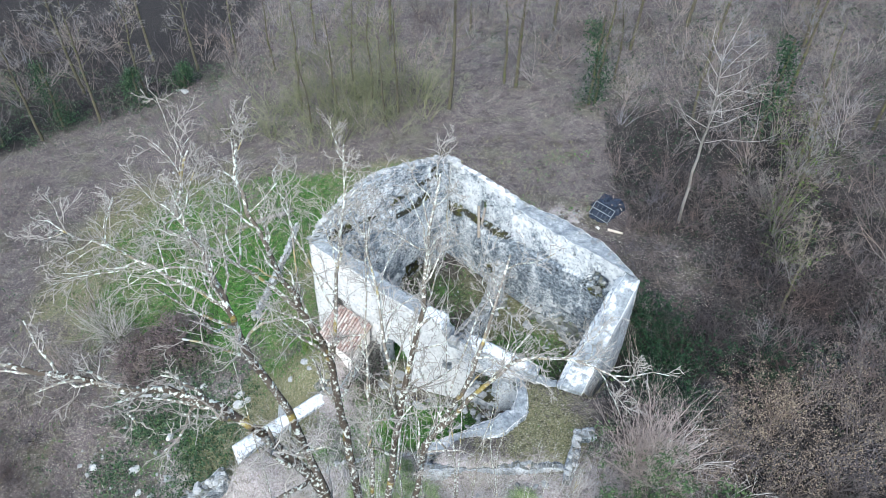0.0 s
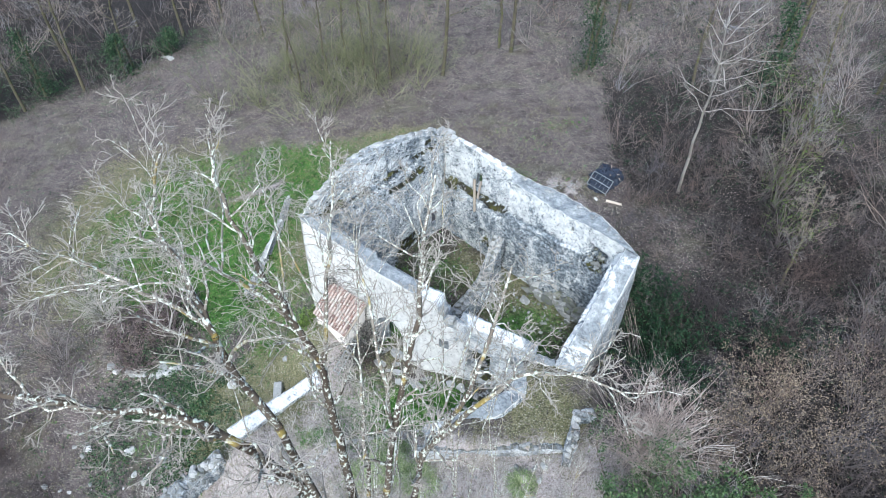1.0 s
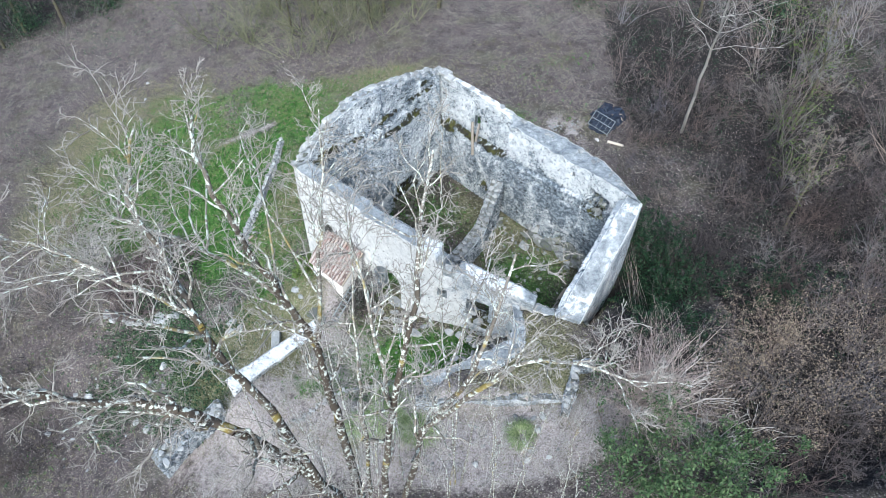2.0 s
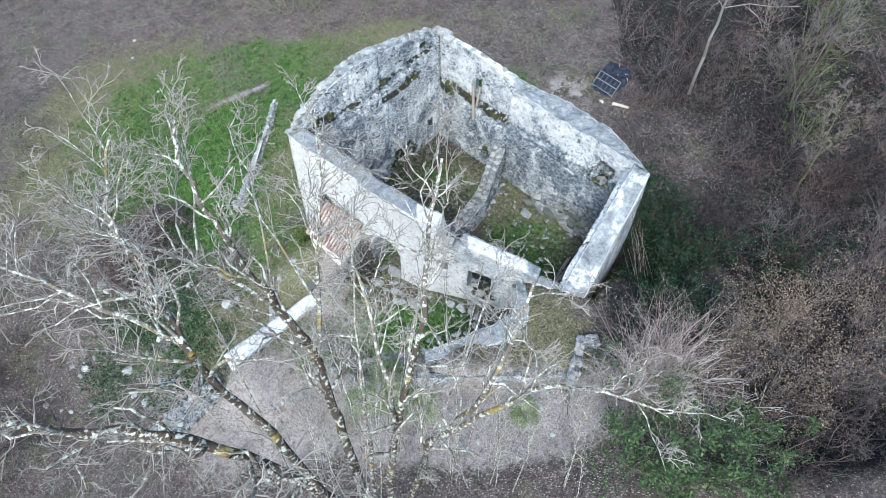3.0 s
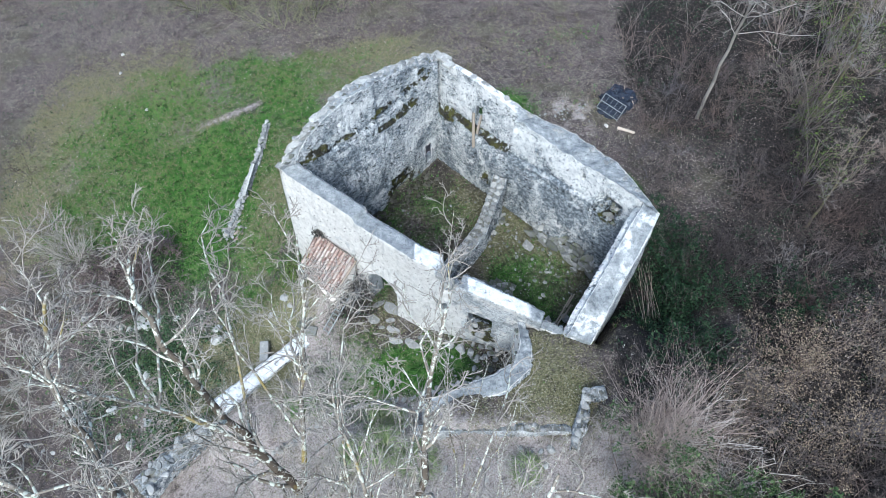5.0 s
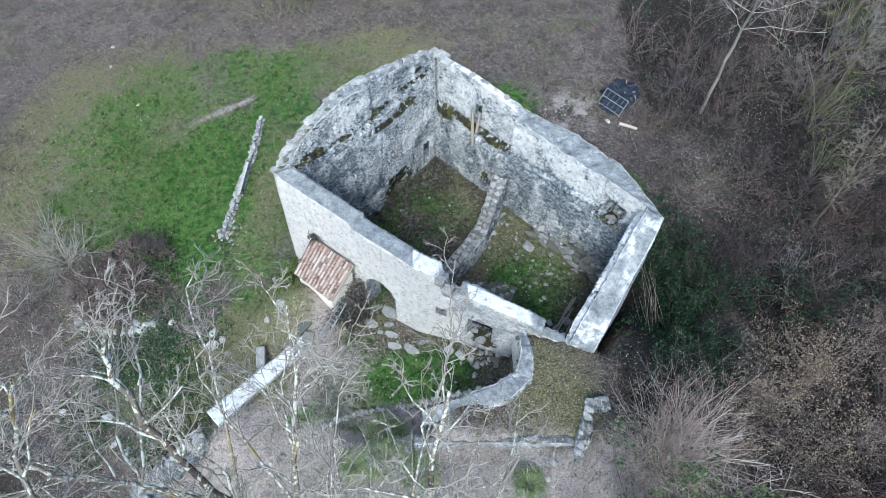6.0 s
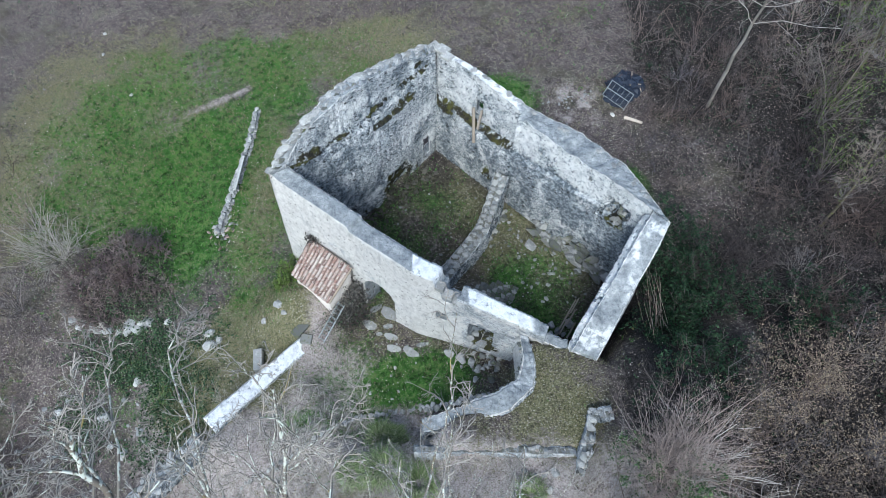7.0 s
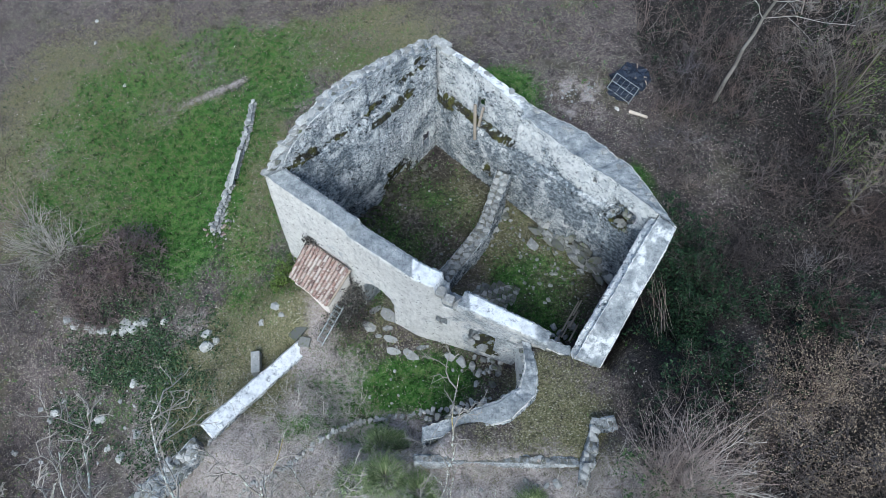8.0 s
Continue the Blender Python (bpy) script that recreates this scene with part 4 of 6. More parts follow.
wall_right = masonry("wall", house, RIGHT_O, RIGHT_I, right_top, flat_z(-3.6), ledges=[(lambda u: right_top(u) - 0.4, 0.34, -1, 9, 0.0)], bare=lambda v: np.full(len(v), 0.5), lime=lambda v: 1.6 * sstep(-1.0, -0.6, v[:, 2] - right_top((27.6 - v[:, 1]) * 1.15)), white=lambda v: 0.45 * sstep(-0.05, 0.2, fbm(v[:, 0], v[:, 1], 0.9, 14)) * sstep(1.5, 2.0, v[:, 2]), seed=3, label="thick end wall with a sloping mortar top")


def front_top(u):
    steps = [0, 0.3, 4.85, 4.9, 8.7, 8.8, 9.99, 10.04, 10.34, 10.39, 11.14, 11.19, 15.0, 15.05, 15.73]
    tops = [4.95, 4.75, 4.35, 4.0, 3.95, 4.08, 3.95, 3.1, 3.0, 2.2, 2.2, 2.88, 2.7, 2.6, 2.5]
    return np.interp(u, steps, tops) + rag(u, 51, 0.045)


def front_white(v):
    block = sstep(-1.0, -0.9, v[:, 0]) * sstep(0.45, 0.25, v[:, 0] - 0.5 * (v[:, 1] - 25.1)) * sstep(3.4, 3.6, v[:, 2])
    low = sstep(1.7, 1.8, v[:, 0]) * sstep(5.0, 4.6, v[:, 0]) * sstep(2.2, 2.4, v[:, 2])
    return np.maximum(block, low * (0.85 + 0.3 * fbm(v[:, 0], v[:, 1], 0.7, 8)).clip(0, 1))


wall_front = masonry("wall", house, [LO, (-0.8, 25.1), (1.7, 24.15), (5.35, 22.55)], [LI, (-0.3, 25.95), (2.05, 24.9), (5.6, 23.2)], front_top, flat_z(-4.2), knots=[0, 0.577, 0.747, 1],
                     openings=[(5.55, 7.55, -3.6, 0.35, True), (10.1, 10.75, 0.2, 0.95, False), (11.9, 13.25, -1.0, 0.9, False), (13.9, 14.25, 0.9, 1.25, False)],
                     # moss spot: dark colour painted on the sill for the dark opening behind
                     white=front_white, moss=moss_spots((2.9, 24.0, -1.0, 0.9)), bare=lambda v: 0.5 * sstep(0.2, 2.2, v[:, 0]), seed=4, relief=0.8, batter=0.02, label="front wall in worn cream plaster with an arched doorway and small square windows")
wall_link = masonry("wall", house, [(5.35, 22.6), (6.5, 22.1)], [(5.6, 23.1), (6.6, 22.7)], flat_z(1.9), flat_z(-3.2), seed=7, label="crumbling link of rubble between two walls")

# stones along the wall crests
_rng = random.Random(11)
for _w, _o, _i, _top, _n, _u1 in ((wall_gable, [LO, (-4.0, 34.8), AO], [LI, (-3.46, 33.95), CREASE], gable, 38, 12.2),):
    for _k in range(_n):
        _s = (_k + 0.5) / _n
        _p, _q = lerp_path(_o, np.array([_s]))[0], lerp_path(_i, np.array([_s]))[0]
        _z = float(_top(np.array([_s * _u1]))[0])
        for _f in (0.1, 0.42):
            _a = _p + (_q - _p) * (_f + _rng.uniform(-0.06, 0.06))
            rock("coping_stone", _rng, (_a[0] + _rng.gauss(0, 0.06), _a[1] + _rng.gauss(0, 0.06), _z - 0.03), _rng.uniform(0.45, 0.72) if _f < 0.3 else _rng.uniform(0.25, 0.5), _rng.choice((STONE_PALE, STONE_PALE, STONE) if _f < 0.3 else (STONE, STONE_PALE, STONE_DARK)), _w, 0.36, 47 + _rng.gauss(0, 12), 1.2)
for _k in range(26):
    _s = _rng.uniform(0.03, 0.97)
    _p, _q = lerp_path(BACK_O, np.array([_s]))[0], lerp_path(BACK_I, np.array([_s]))[0]
    _a = _p + (_q - _p) * _rng.uniform(0.05, 0.3)
    rock("coping_stone", _rng, (_a[0], _a[1], float(back_top(np.array([_s * 16.4]))[0]) + 0.02), _rng.uniform(0.25, 0.5), STONE, wall_back, 0.5)

# squared blocks left on the apex and round the broken window in the front wall
for _x, _y, _z, _sx, _sy, _t in ((0.0, 39.0, 5.3, 0.8, 0.55, 44), (0.55, 38.75, 5.35, 0.75, 0.6, -42), (-0.5, 38.35, 5.4, 0.6, 0.5, 47), (0.75, 38.3, 5.3, 0.6, 0.5, -40)):
    part("coping_block", box_bm(_sx, _sy, 0.26, pose(_x, _y, _z, 2, -2, _t), 0.04), STONE_PALE, wall_gable, "pale squared coping block")
for _x, _y, _z, _sx, _sy, _t in ((0.75, 24.85, 2.55, 0.6, 0.45, -24), (1.5, 24.75, 2.5, 0.7, 0.4, 35), (1.25, 24.55, 2.35, 0.5, 0.4, -15), (0.35, 24.95, 3.2, 0.55, 0.5, -22), (1.75, 24.45, 2.7, 0.4, 0.5, -22)):
    part("loose_block", box_bm(_sx, _sy, 0.35, pose(_x, _y, _z, 3, -4, _t), 0.04), STONE_PALE, wall_front, "pale squared block")

for _k in range(22):
    _a, _b = _rng.random(), _rng.random()
    rock("niche_stone", _rng, (8.85 + 0.95 * _a + 0.62 * _b, 29.55 - 0.95 * _a + 0.05 * _b, 2.55 + 0.55 * _b + 0.5 * (1 - _a)), _rng.uniform(0.22, 0.42), _rng.choice((STONE_DARK, STONE_DARK, STONE)), wall_back, 0.8)

# inner dividing wall with flat slabs on it
CROSS_O, CROSS_I = [(3.6, 33.9), (2.45, 31.2), (0.1, 28.3)], [(4.4, 33.5), (3.2, 30.7), (0.85, 27.7)]


def cross_top(u):
    return np.interp(u, [0, 0.5, 2, 4, 6.5], [0.6, 0.2, -0.7, -1.4, -1.8]) + rag(u, 81, 0.06)


wall_cross = masonry("wall", house, CROSS_O, CROSS_I, cross_top, flat_z(-3.4), seed=8, relief=1.5, bare=lambda v: np.ones(len(v)), label="low dividing wall topped with flat grey stones")
for _k in range(17):
    _s = (_k + 0.5) / 17
    _p, _q = lerp_path(CROSS_O, np.array([_s]))[0], lerp_path(CROSS_I, np.array([_s]))[0]
    for _f in (0.28, 0.74):
        _a = _p + (_q - _p) * _f
        rock("slab", _rng, (_a[0], _a[1], float(cross_top(np.array([_s * 6.5]))[0]) + 0.12), _rng.uniform(0.34, 0.52), STONE_PALE if _k < 4 else STONE, wall_cross, 0.4)
# ---- rubble and slabs inside the ruin ----


def gz(x, y):
    return float(height(np.array([x]), np.array([y]))[0])


def scatter_stones(n, x0, x1, y0, y1, lo, hi, mats, name, label, group, rng, test=None, flat=0.7):
    made = 0
    while made < n:
        x, y = rng.uniform(x0, x1), rng.uniform(y0, y1)
        if test and not test(x, y):
            continue
        s = lo + (hi - lo) * rng.random() ** 2.5
        ob = rock(name, rng, (x, y, gz(x, y) + s * 0.1), s, rng.choice(mats), None, flat)
        tagged(ob, label, "stone", group)
        made += 1


_rng = random.Random(23)
rubble_row = thing("rubble_row", (0, 0, -2.9), "line of broken stones along the foot of the dividing wall", "rubble")
for _k in range(46):
    _s = _k / 45
    _x, _y = 4.5 + (1.9 - 4.5) * _s + _rng.gauss(0, 0.16), 33.2 + (29.2 - 33.2) * _s + _rng.gauss(0, 0.2)
    rock("stone", _rng, (_x, _y, gz(_x, _y) + 2.9 + 0.08 + _rng.random() * 0.12), _rng.uniform(0.22, 0.5), _rng.choice((STONE, STONE_DARK, STONE)), rubble_row, 0.7)
scatter_stones(150, 3.2, 9.0, 26.5, 33, 0.07, 0.34, (STONE, STONE_DARK, STONE), "fallen_stone", "grey broken stone lying on the mossy floor", "fallen stones in the ruin", _rng, lambda x, y: x + y < 37.6 and x + y > 32.2 and y - 27 > (x - 4.6) * 0.1 - 0.5)
scatter_stones(90, -5.5, 2.8, 28.5, 37, 0.06, 0.28, (STONE, STONE_DARK), "fallen_stone", "grey broken stone lying on the mossy floor", "fallen stones in the ruin", _rng, lambda x, y: x + y < 37.4 and y < 31.2 + 1.25 * (x + 6.4) and y > 29.5 - 0.55 * (x + 3) and y > 28.6 + 1.55 * x)
tagged(rock("fallen_block", _rng, (5.85, 30.75, gz(5.85, 30.75) + 0.2), 0.9, STONE, None, 0.4), "large grey stone block on the mossy floor", "stone")
# bedrock and rubble along the foot of the back wall
outcrop = thing("bedrock_outcrop", (7.4, 30.0, gz(7.4, 30.0)), "rough grey bedrock shelf at the foot of the wall", "rock outcrop")
for _k in range(90):
    _s = _k / 89
    _x, _y = 6.2 + (9.5 - 5.9) * _s + _rng.gauss(0, 0.25), 32.1 + (28.0 - 32.1) * _s + _rng.gauss(0, 0.25)
    _f = _rng.random()
    rock("boulder", _rng, (_x + 0.45 * _f - 7.4, _y + 0.4 * _f - 30.0, gz(_x, _y) - gz(7.4, 30) + 0.1 + 0.7 * _f), _rng.uniform(0.3, 0.75), _rng.choice((STONE, STONE_DARK, STONE_DARK)), outcrop, 1.2, -45 + _rng.gauss(0, 15), 1.5)
spoil = thing("rubble_heap", (-3.0, 33.0, gz(-3.0, 33.0)), "dark mossy rubble heaped along the gable wall", "rubble")
for _k in range(130):
    _s = _rng.random()
    _x, _y = -4.6 + 4.2 * _s + _rng.gauss(0, 0.35) + 0.15, 32.2 + 4.4 * _s + _rng.gauss(0, 0.35) - 0.1
    rock("stone", _rng, (_x + 3.0, _y - 33.0, gz(_x, _y) - gz(-3, 33) + _rng.uniform(0.0, 0.55)), _rng.uniform(0.12, 0.42), STONE_MOSS, spoil, 0.8)


def beam(name, a, b, w, material, parent=None, label="", category="timber", group=""):
    a, b = Vector(a), Vector(b)
    d = b - a
    bm = box_bm(w, w * 0.8, d.length, None, w * 0.12)
    r = random.Random(int(abs(a.x * 100)))
    for v in bm.verts:
        v.co += Vector((r.gauss(0, 0.07), r.gauss(0, 0.07), 0)) * w
    bm.transform(Matrix.Translation((a + b) / 2) @ d.to_track_quat("Z", "Y").to_matrix().to_4x4())
    ob = part(name, bm, material, parent)
    return tagged(ob, label, category, group) if parent is None else ob


beam("roof_beam", (2.3, 36.3, 3.35), (2.4, 35.8, 0.9), 0.15, WOOD, None, "bleached broken beam hanging from a hole in the wall", "beam")
beam("roof_beam", (2.75, 36.0, 3.45), (2.55, 35.78, 2.1), 0.13, WOOD, None, "bleached broken beam hanging from a hole in the wall", "beam")
for _k in range(7):
    _a = _rng.uniform(0, 1)
    _x, _y = 6.7 + _a * 1.4 + _rng.gauss(0, 0.15), 24.2 + _a * 2.2 + _rng.gauss(0, 0.15)
    _z = gz(_x, _y) + 0.35 + 0.1 * _k
    beam("old_board", (_x - 0.3, _y - 0.55, _z + 0.1), (_x + 0.3, _y + 0.45, _z - 0.1), 0.08, WOOD, None, "rotten board fallen against the end wall", "board", "fallen boards")
for _k in range(16):
    _x, _y = 6.5 + _rng.uniform(-0.6, 1.6), 24.3 + _rng.uniform(-1.2, 1.4)
    tagged(rock("fallen_stone", _rng, (_x, _y, gz(_x, _y) + 0.25), _rng.uniform(0.3, 0.7), STONE, None, 0.8), "grey broken stone lying on the mossy floor", "stone", "fallen stones in the ruin")

# ---- lean-to shed with a tiled roof ----
shed = thing("lean_to_shed", (0, 0, 0), "small rendered lean-to with a terracotta tile roof against the ruin", "shed")
SH_A, SH_B, SH_C, SH_D = Vector((-6.6, 28.95, 1.05)), Vector((-7.72, 27.62, -0.45)), Vector((-5.52, 25.85, -0.55)), Vector((-4.25, 27.2, 0.95))


def shed_prism(inset, depth, z_low):
    """Body of the shed below its roof."""
    c = (SH_A + SH_B + SH_C + SH_D) / 4
    bm = bmesh.new()
    up = [bm.verts.new(p.lerp(c, inset) - Vector((0, 0, depth))) for p in (SH_A, SH_B, SH_C, SH_D)]
    dn = [bm.verts.new((v.co.x, v.co.y, z_low)) for v in up]
    bm.faces.new(up)
    for i in range(4):
        bm.faces.new((up[i], dn[i], dn[(i + 1) % 4], up[(i + 1) % 4]))
    bmesh.ops.recalc_face_normals(bm, faces=bm.faces[:])
    bmesh.ops.subdivide_edges(bm, edges=bm.edges[:], cuts=7, use_grid_fill=True)
    for v in bm.verts:
        v.co += Vector((noise.noise(v.co * 2), noise.noise(v.co * 2 + Vector((9, 0, 0))), 0)) * 0.05
    return bm


part("body", shed_prism(0.09, 0.12, -5.2), RENDER_COAT, shed, "cream rendered walls")
_deck = bmesh.new()
for _up in (0.0, -0.09):
    for _p in (SH_A, SH_B, SH_C, SH_D):
        _deck.verts.new(_p + Vector((0, 0, _up - 0.02)))
_deck.verts.ensure_lookup_table()
_dv = _deck.verts
_deck.faces.new((_dv[0], _dv[1], _dv[2], _dv[3]))
_deck.faces.new((_dv[7], _dv[6], _dv[5], _dv[4]))
for _i in range(4):
    _deck.faces.new((_dv[_i], _dv[4 + _i], _dv[4 + (_i + 1) % 4], _dv[(_i + 1) % 4]))
bmesh.ops.recalc_face_normals(_deck, faces=_deck.faces[:])
roof = part("roof", _deck, WOOD, shed, "sloping roof of curved terracotta tiles")


def tile_mesh(up):
    """A half-round tapered roof tile, 0.42 long; up: the covering one."""
    bm = bmesh.new()
    rows = []
    for j, (y, r) in enumerate(((0, 0.092), (0.21, 0.086), (0.42, 0.078))):
        for rad in (r, r - 0.014):
            rows.append([bm.verts.new((rad * math.cos(math.pi * i / 5), y, rad * math.sin(math.pi * i / 5) * (1 if up else -1))) for i in range(6)])
    for j in range(0, 4, 2):
        for i in range(5):
            bm.faces.new((rows[j][i], rows[j][i + 1], rows[j + 2][i + 1], rows[j + 2][i]))
            bm.faces.new((rows[j + 1][i + 1], rows[j + 1][i], rows[j + 3][i], rows[j + 3][i + 1]))
    for j in (0, 4):
        for i in range(5):
            bm.faces.new((rows[j][i], rows[j + 1][i], rows[j + 1][i + 1], rows[j][i + 1]))
    bmesh.ops.recalc_face_normals(bm, faces=bm.faces[:])
    me = bpy.data.meshes.new("tile")
    bm.to_mesh(me)
    bm.free()
    me.materials.append(TILE)
    return me


TILE_UP, TILE_DN = tile_mesh(True), tile_mesh(False)
_ex = (SH_C - SH_B).normalized()
_up = (SH_A - SH_B).normalized()
_nz = _ex.cross(_up).normalized()
for _i in range(13):
    for _j in range(6):
        for _me, _off, _lift in ((TILE_DN, 0.0, 0.045), (TILE_UP, 0.5, 0.12)):
            _u = (_i + _off + 0.2) / 13.3
            _v = (_j + 0.0) / 6
            _p = SH_B.lerp(SH_C, _u).lerp(SH_A.lerp(SH_D, _u), _v) + _nz * (_lift + 0.012 * _rng.random())
            _y = (SH_A.lerp(SH_D, _u) - SH_B.lerp(SH_C, _u)).normalized()
            _x = _y.cross(_nz).normalized()
            _m = Matrix((_x, _y, _nz)).transposed().to_4x4()
            ob = add("tile", _me, roof)
            ob.matrix_basis = Matrix.Translation(_p) @ _m @ pose(0, 0, 0, -3 + _rng.gauss(0, 1.5), _rng.gauss(0, 2), _rng.gauss(0, 2.5))

ladder = thing("ladder", (-5.15, 25.6, gz(-5.15, 25.6)), "grey wooden ladder leaning against the shed", "ladder")
_lz = gz(-5.15, 25.6)
_foot, _head = Vector((-6.15, 24.45, gz(-6.15, 24.45) + 0.05)), Vector((-4.95, 26.15, -1.1))
_ld = (_head - _foot)
_ls = _ld.cross(Vector((0, 0, 1))).normalized() * 0.2
_o = Vector((-5.15, 25.6, _lz))
for _s in (-1, 1):
    beam("rail", _foot + _ls * _s - _o, _head + _ls * _s - _o, 0.06, IRON, ladder)
for _k in range(9):
    _p = _foot.lerp(_head, (_k + 0.5) / 9)
    beam("rung", _p - _ls - _o, _p + _ls - _o, 0.045, IRON, ladder)

# ---- walls round the yard ----
wall_cap = thing("plastered_wall", (0, 0, 0), "low boundary wall with a broad pale plastered top", "garden wall")


def all_white(v):
    return 0.75 + 0.5 * fbm(v[:, 0], v[:, 1], 0.9, 12)


def cap_top(u):
    return np.interp(u, [0, 6.6], [-2.45, -0.95]) + rag(u, 91, 0.03)


masonry("body", wall_cap, [(-7.15, 24.85), (-11.35, 19.75)], [(-6.45, 24.3), (-10.62, 19.05)], cap_top, lambda u: np.interp(u, [0, 6.6], [-4.6, -6.0]), white=all_white, relief=0.5, seed=9, label="rubble wall with a whitewashed top")
for _k, (_x, _y, _r) in enumerate(((-7.3, 25.1, 20), (-6.9, 24.5, -40))):
    _b = box_bm(1.0 - 0.35 * _k, 0.55, 0.28, pose(_x, _y, -2.25, 4, -3, _r + 30), 0.04)
    part("cap_slab", _b, STONE_DARK, wall_cap, "grey loose slab")
slab = new("stone_trough")
slab.matrix_basis = pose(-9.7, 23.75, gz(-9.7, 23.75), 0, 0, 8)
tagged(slab, "grey stone slab standing in dry grass beside the wall", "slab")
part("slab", box_bm(0.5, 1.25, 0.7, pose(0, 0, 0.3), 0.04), STONE, slab)
rubble_wall = thing("collapsed_wall", (0, 0, 0), "low collapsed dry-stone wall running down the slope", "garden wall")
masonry("body", rubble_wall, [(-12.2, 19.6), (-15.2, 16.4)], [(-11.7, 18.9), (-14.6, 15.8)], lambda u: np.interp(u, [0, 4.4], [-2.9, -3.2]) + rag(u, 95, 0.15), lambda u: u * 0 - 7.0, relief=1.4, seed=10, bare=lambda v: np.ones(len(v)), label="rubble core of the collapsed wall")
for _k in range(34):
    _s = _rng.random()
    _x, _y = -12.0 - 3.0 * _s + _rng.gauss(0, 0.28), 19.2 - 3.2 * _s + _rng.gauss(0, 0.28)
    rock("stone", _rng, (_x, _y, -2.85 - 0.3 * _s + _rng.uniform(-0.1, 0.1)), _rng.uniform(0.3, 0.65), _rng.choice((STONE, STONE_DARK, STONE)), rubble_wall, 0.7)


def stone_course(parent, points, n, z, lo, hi, mats, jitter, rng, name="stone"):
    s = (np.arange(n) + 0.5) / n
    for x, y in lerp_path(points, s):
        x, y = x + rng.gauss(0, jitter), y + rng.gauss(0, jitter)
        zz = (z if z is not None else gz(x, y) + 0.09) + rng.gauss(0, 0.03)
        rock(name, rng, (x, y, zz), rng.uniform(lo, hi), rng.choice(mats), parent, 0.65)


retain = thing("retaining_wall", (0, 0, 0), "curved rubble retaining wall between the sunken yard and terrace", "garden wall")
R_YARD = [(4.2, 23.0), (4.3, 21.6), (4.0, 20.65), (3.0, 20.05), (1.2, 19.6), (-0.5, 19.2)]
R_BANK = [(4.7, 22.9), (4.85, 21.6), (4.75, 20.3), (3.6, 19.2), (1.7, 18.75), (-0.4, 18.5)]
masonry("body", retain, R_YARD, R_BANK, lambda u: np.interp(u, [0, 2, 4, 8.5], [2.1, 2.15, 2.1, 0.5]) + rag(u, 97, 0.08), lambda u: u * 0 - 3.4, relief=1.4, seed=11, white=lambda v: 0.28 * sstep(-0.15, 0.25, fbm(v[:, 0], v[:, 1], 1.1, 23)), label="rubble wall with a flat mortared top")
stone_course(retain, R_YARD, 26, 1.7, 0.25, 0.45, (STONE, STONE_DARK), 0.07, _rng)
kerb = thing("stone_edging", (0, 0, 0), "row of small pale stones edging the sunken yard", "edging")
stone_course(kerb, [(3.0, 21.2), (1.0, 20.85), (-1.3, 20.55), (-3.65, 20.4), (-4.7, 19.75), (-5.95, 18.7), (-7.3, 17.7), (-9.2, 16.65)], 96, None, 0.2, 0.36, (STONE_PALE, STONE_PALE, STONE), 0.07, _rng)
terrace_wall = thing("terrace_wall", (0, 0, 0), "low dry-stone wall holding the grassy terrace", "garden wall")
masonry("body", terrace_wall, [(-0.8, 17.5), (3.2, 17.35), (6.4, 17.1)], [(-0.8, 17.9), (3.2, 17.75), (6.4, 17.5)], lambda u: np.interp(u, [0, 7.2], [0.95, 2.2]) + rag(u, 99, 0.16), lambda u: u * 0 - 1.2, relief=1.3, seed=12, bare=lambda v: np.ones(len(v)), label="rough face of stacked stones")
stone_course(terrace_wall, [(4.2, 17.5), (6.3, 17.3)], 12, 2.05, 0.22, 0.42, (STONE, STONE_DARK), 0.07, _rng)
stub = thing("wall_stub", (0, 0, 0), "crumbled end of a pale stone wall on the terrace edge", "garden wall")
masonry("body", stub, [(6.1, 16.3), (6.6, 17.6), (7.0, 19.0), (7.9, 19.1)], [(6.5, 16.2), (7.0, 17.4), (7.35, 18.5), (8.0, 18.6)], lambda u: np.interp(u, [0, 1.5, 2.6, 3.5], [2.3, 2.7, 2.9, 2.75]) + rag(u, 101, 0.16), lambda u: u * 0 + 0.4, relief=1.8, seed=13, bare=lambda v: np.ones(len(v)), label="uneven rubble core")
stone_course(stub, [(6.3, 16.4), (6.8, 17.5), (7.15, 18.8), (7.8, 18.9)], 17, 2.75, 0.25, 0.55, (STONE_PALE, STONE), 0.1, _rng)

line_wall = thing("dry_stone_wall", (0, 0, 0), "narrow tumbledown dry-stone wall at the edge of the lawn", "garden wall")
LW = [(-12.9, 43.6), (-12.95, 40.4), (-13.4, 37.2), (-14.0, 33.4)]
for _row, (_dx, _lift) in enumerate(((-0.22, 0.1), (0.18, 0.1), (0.0, 0.35))):
    for _x, _y in lerp_path(LW, np.linspace(0, 1, 46)):
        _x, _y = _x + 0.8 * _dx + _rng.gauss(0, 0.04), _y + _rng.gauss(0, 0.08)
        rock("stone", _rng, (_x, _y, gz(_x, _y) + _lift), _rng.uniform(0.34, 0.5), _rng.choice((STONE, STONE_PALE, STONE)), line_wall, 0.7, 90 + _rng.gauss(0, 15), 1.15)
beam("pale_post", (-13.3, 36.3, gz(-13.3, 36.3) + 0.6), (-13.0, 39.0, gz(-13.0, 39.0) + 0.65), 0.2, STONE_PALE, None, "white stone post lying along the dry-stone wall", "post")
bricks = thing("brick_pile", (-13.7, 33.4, gz(-13.7, 33.4)), "small heap of broken bricks and stones in the grass", "brick pile")
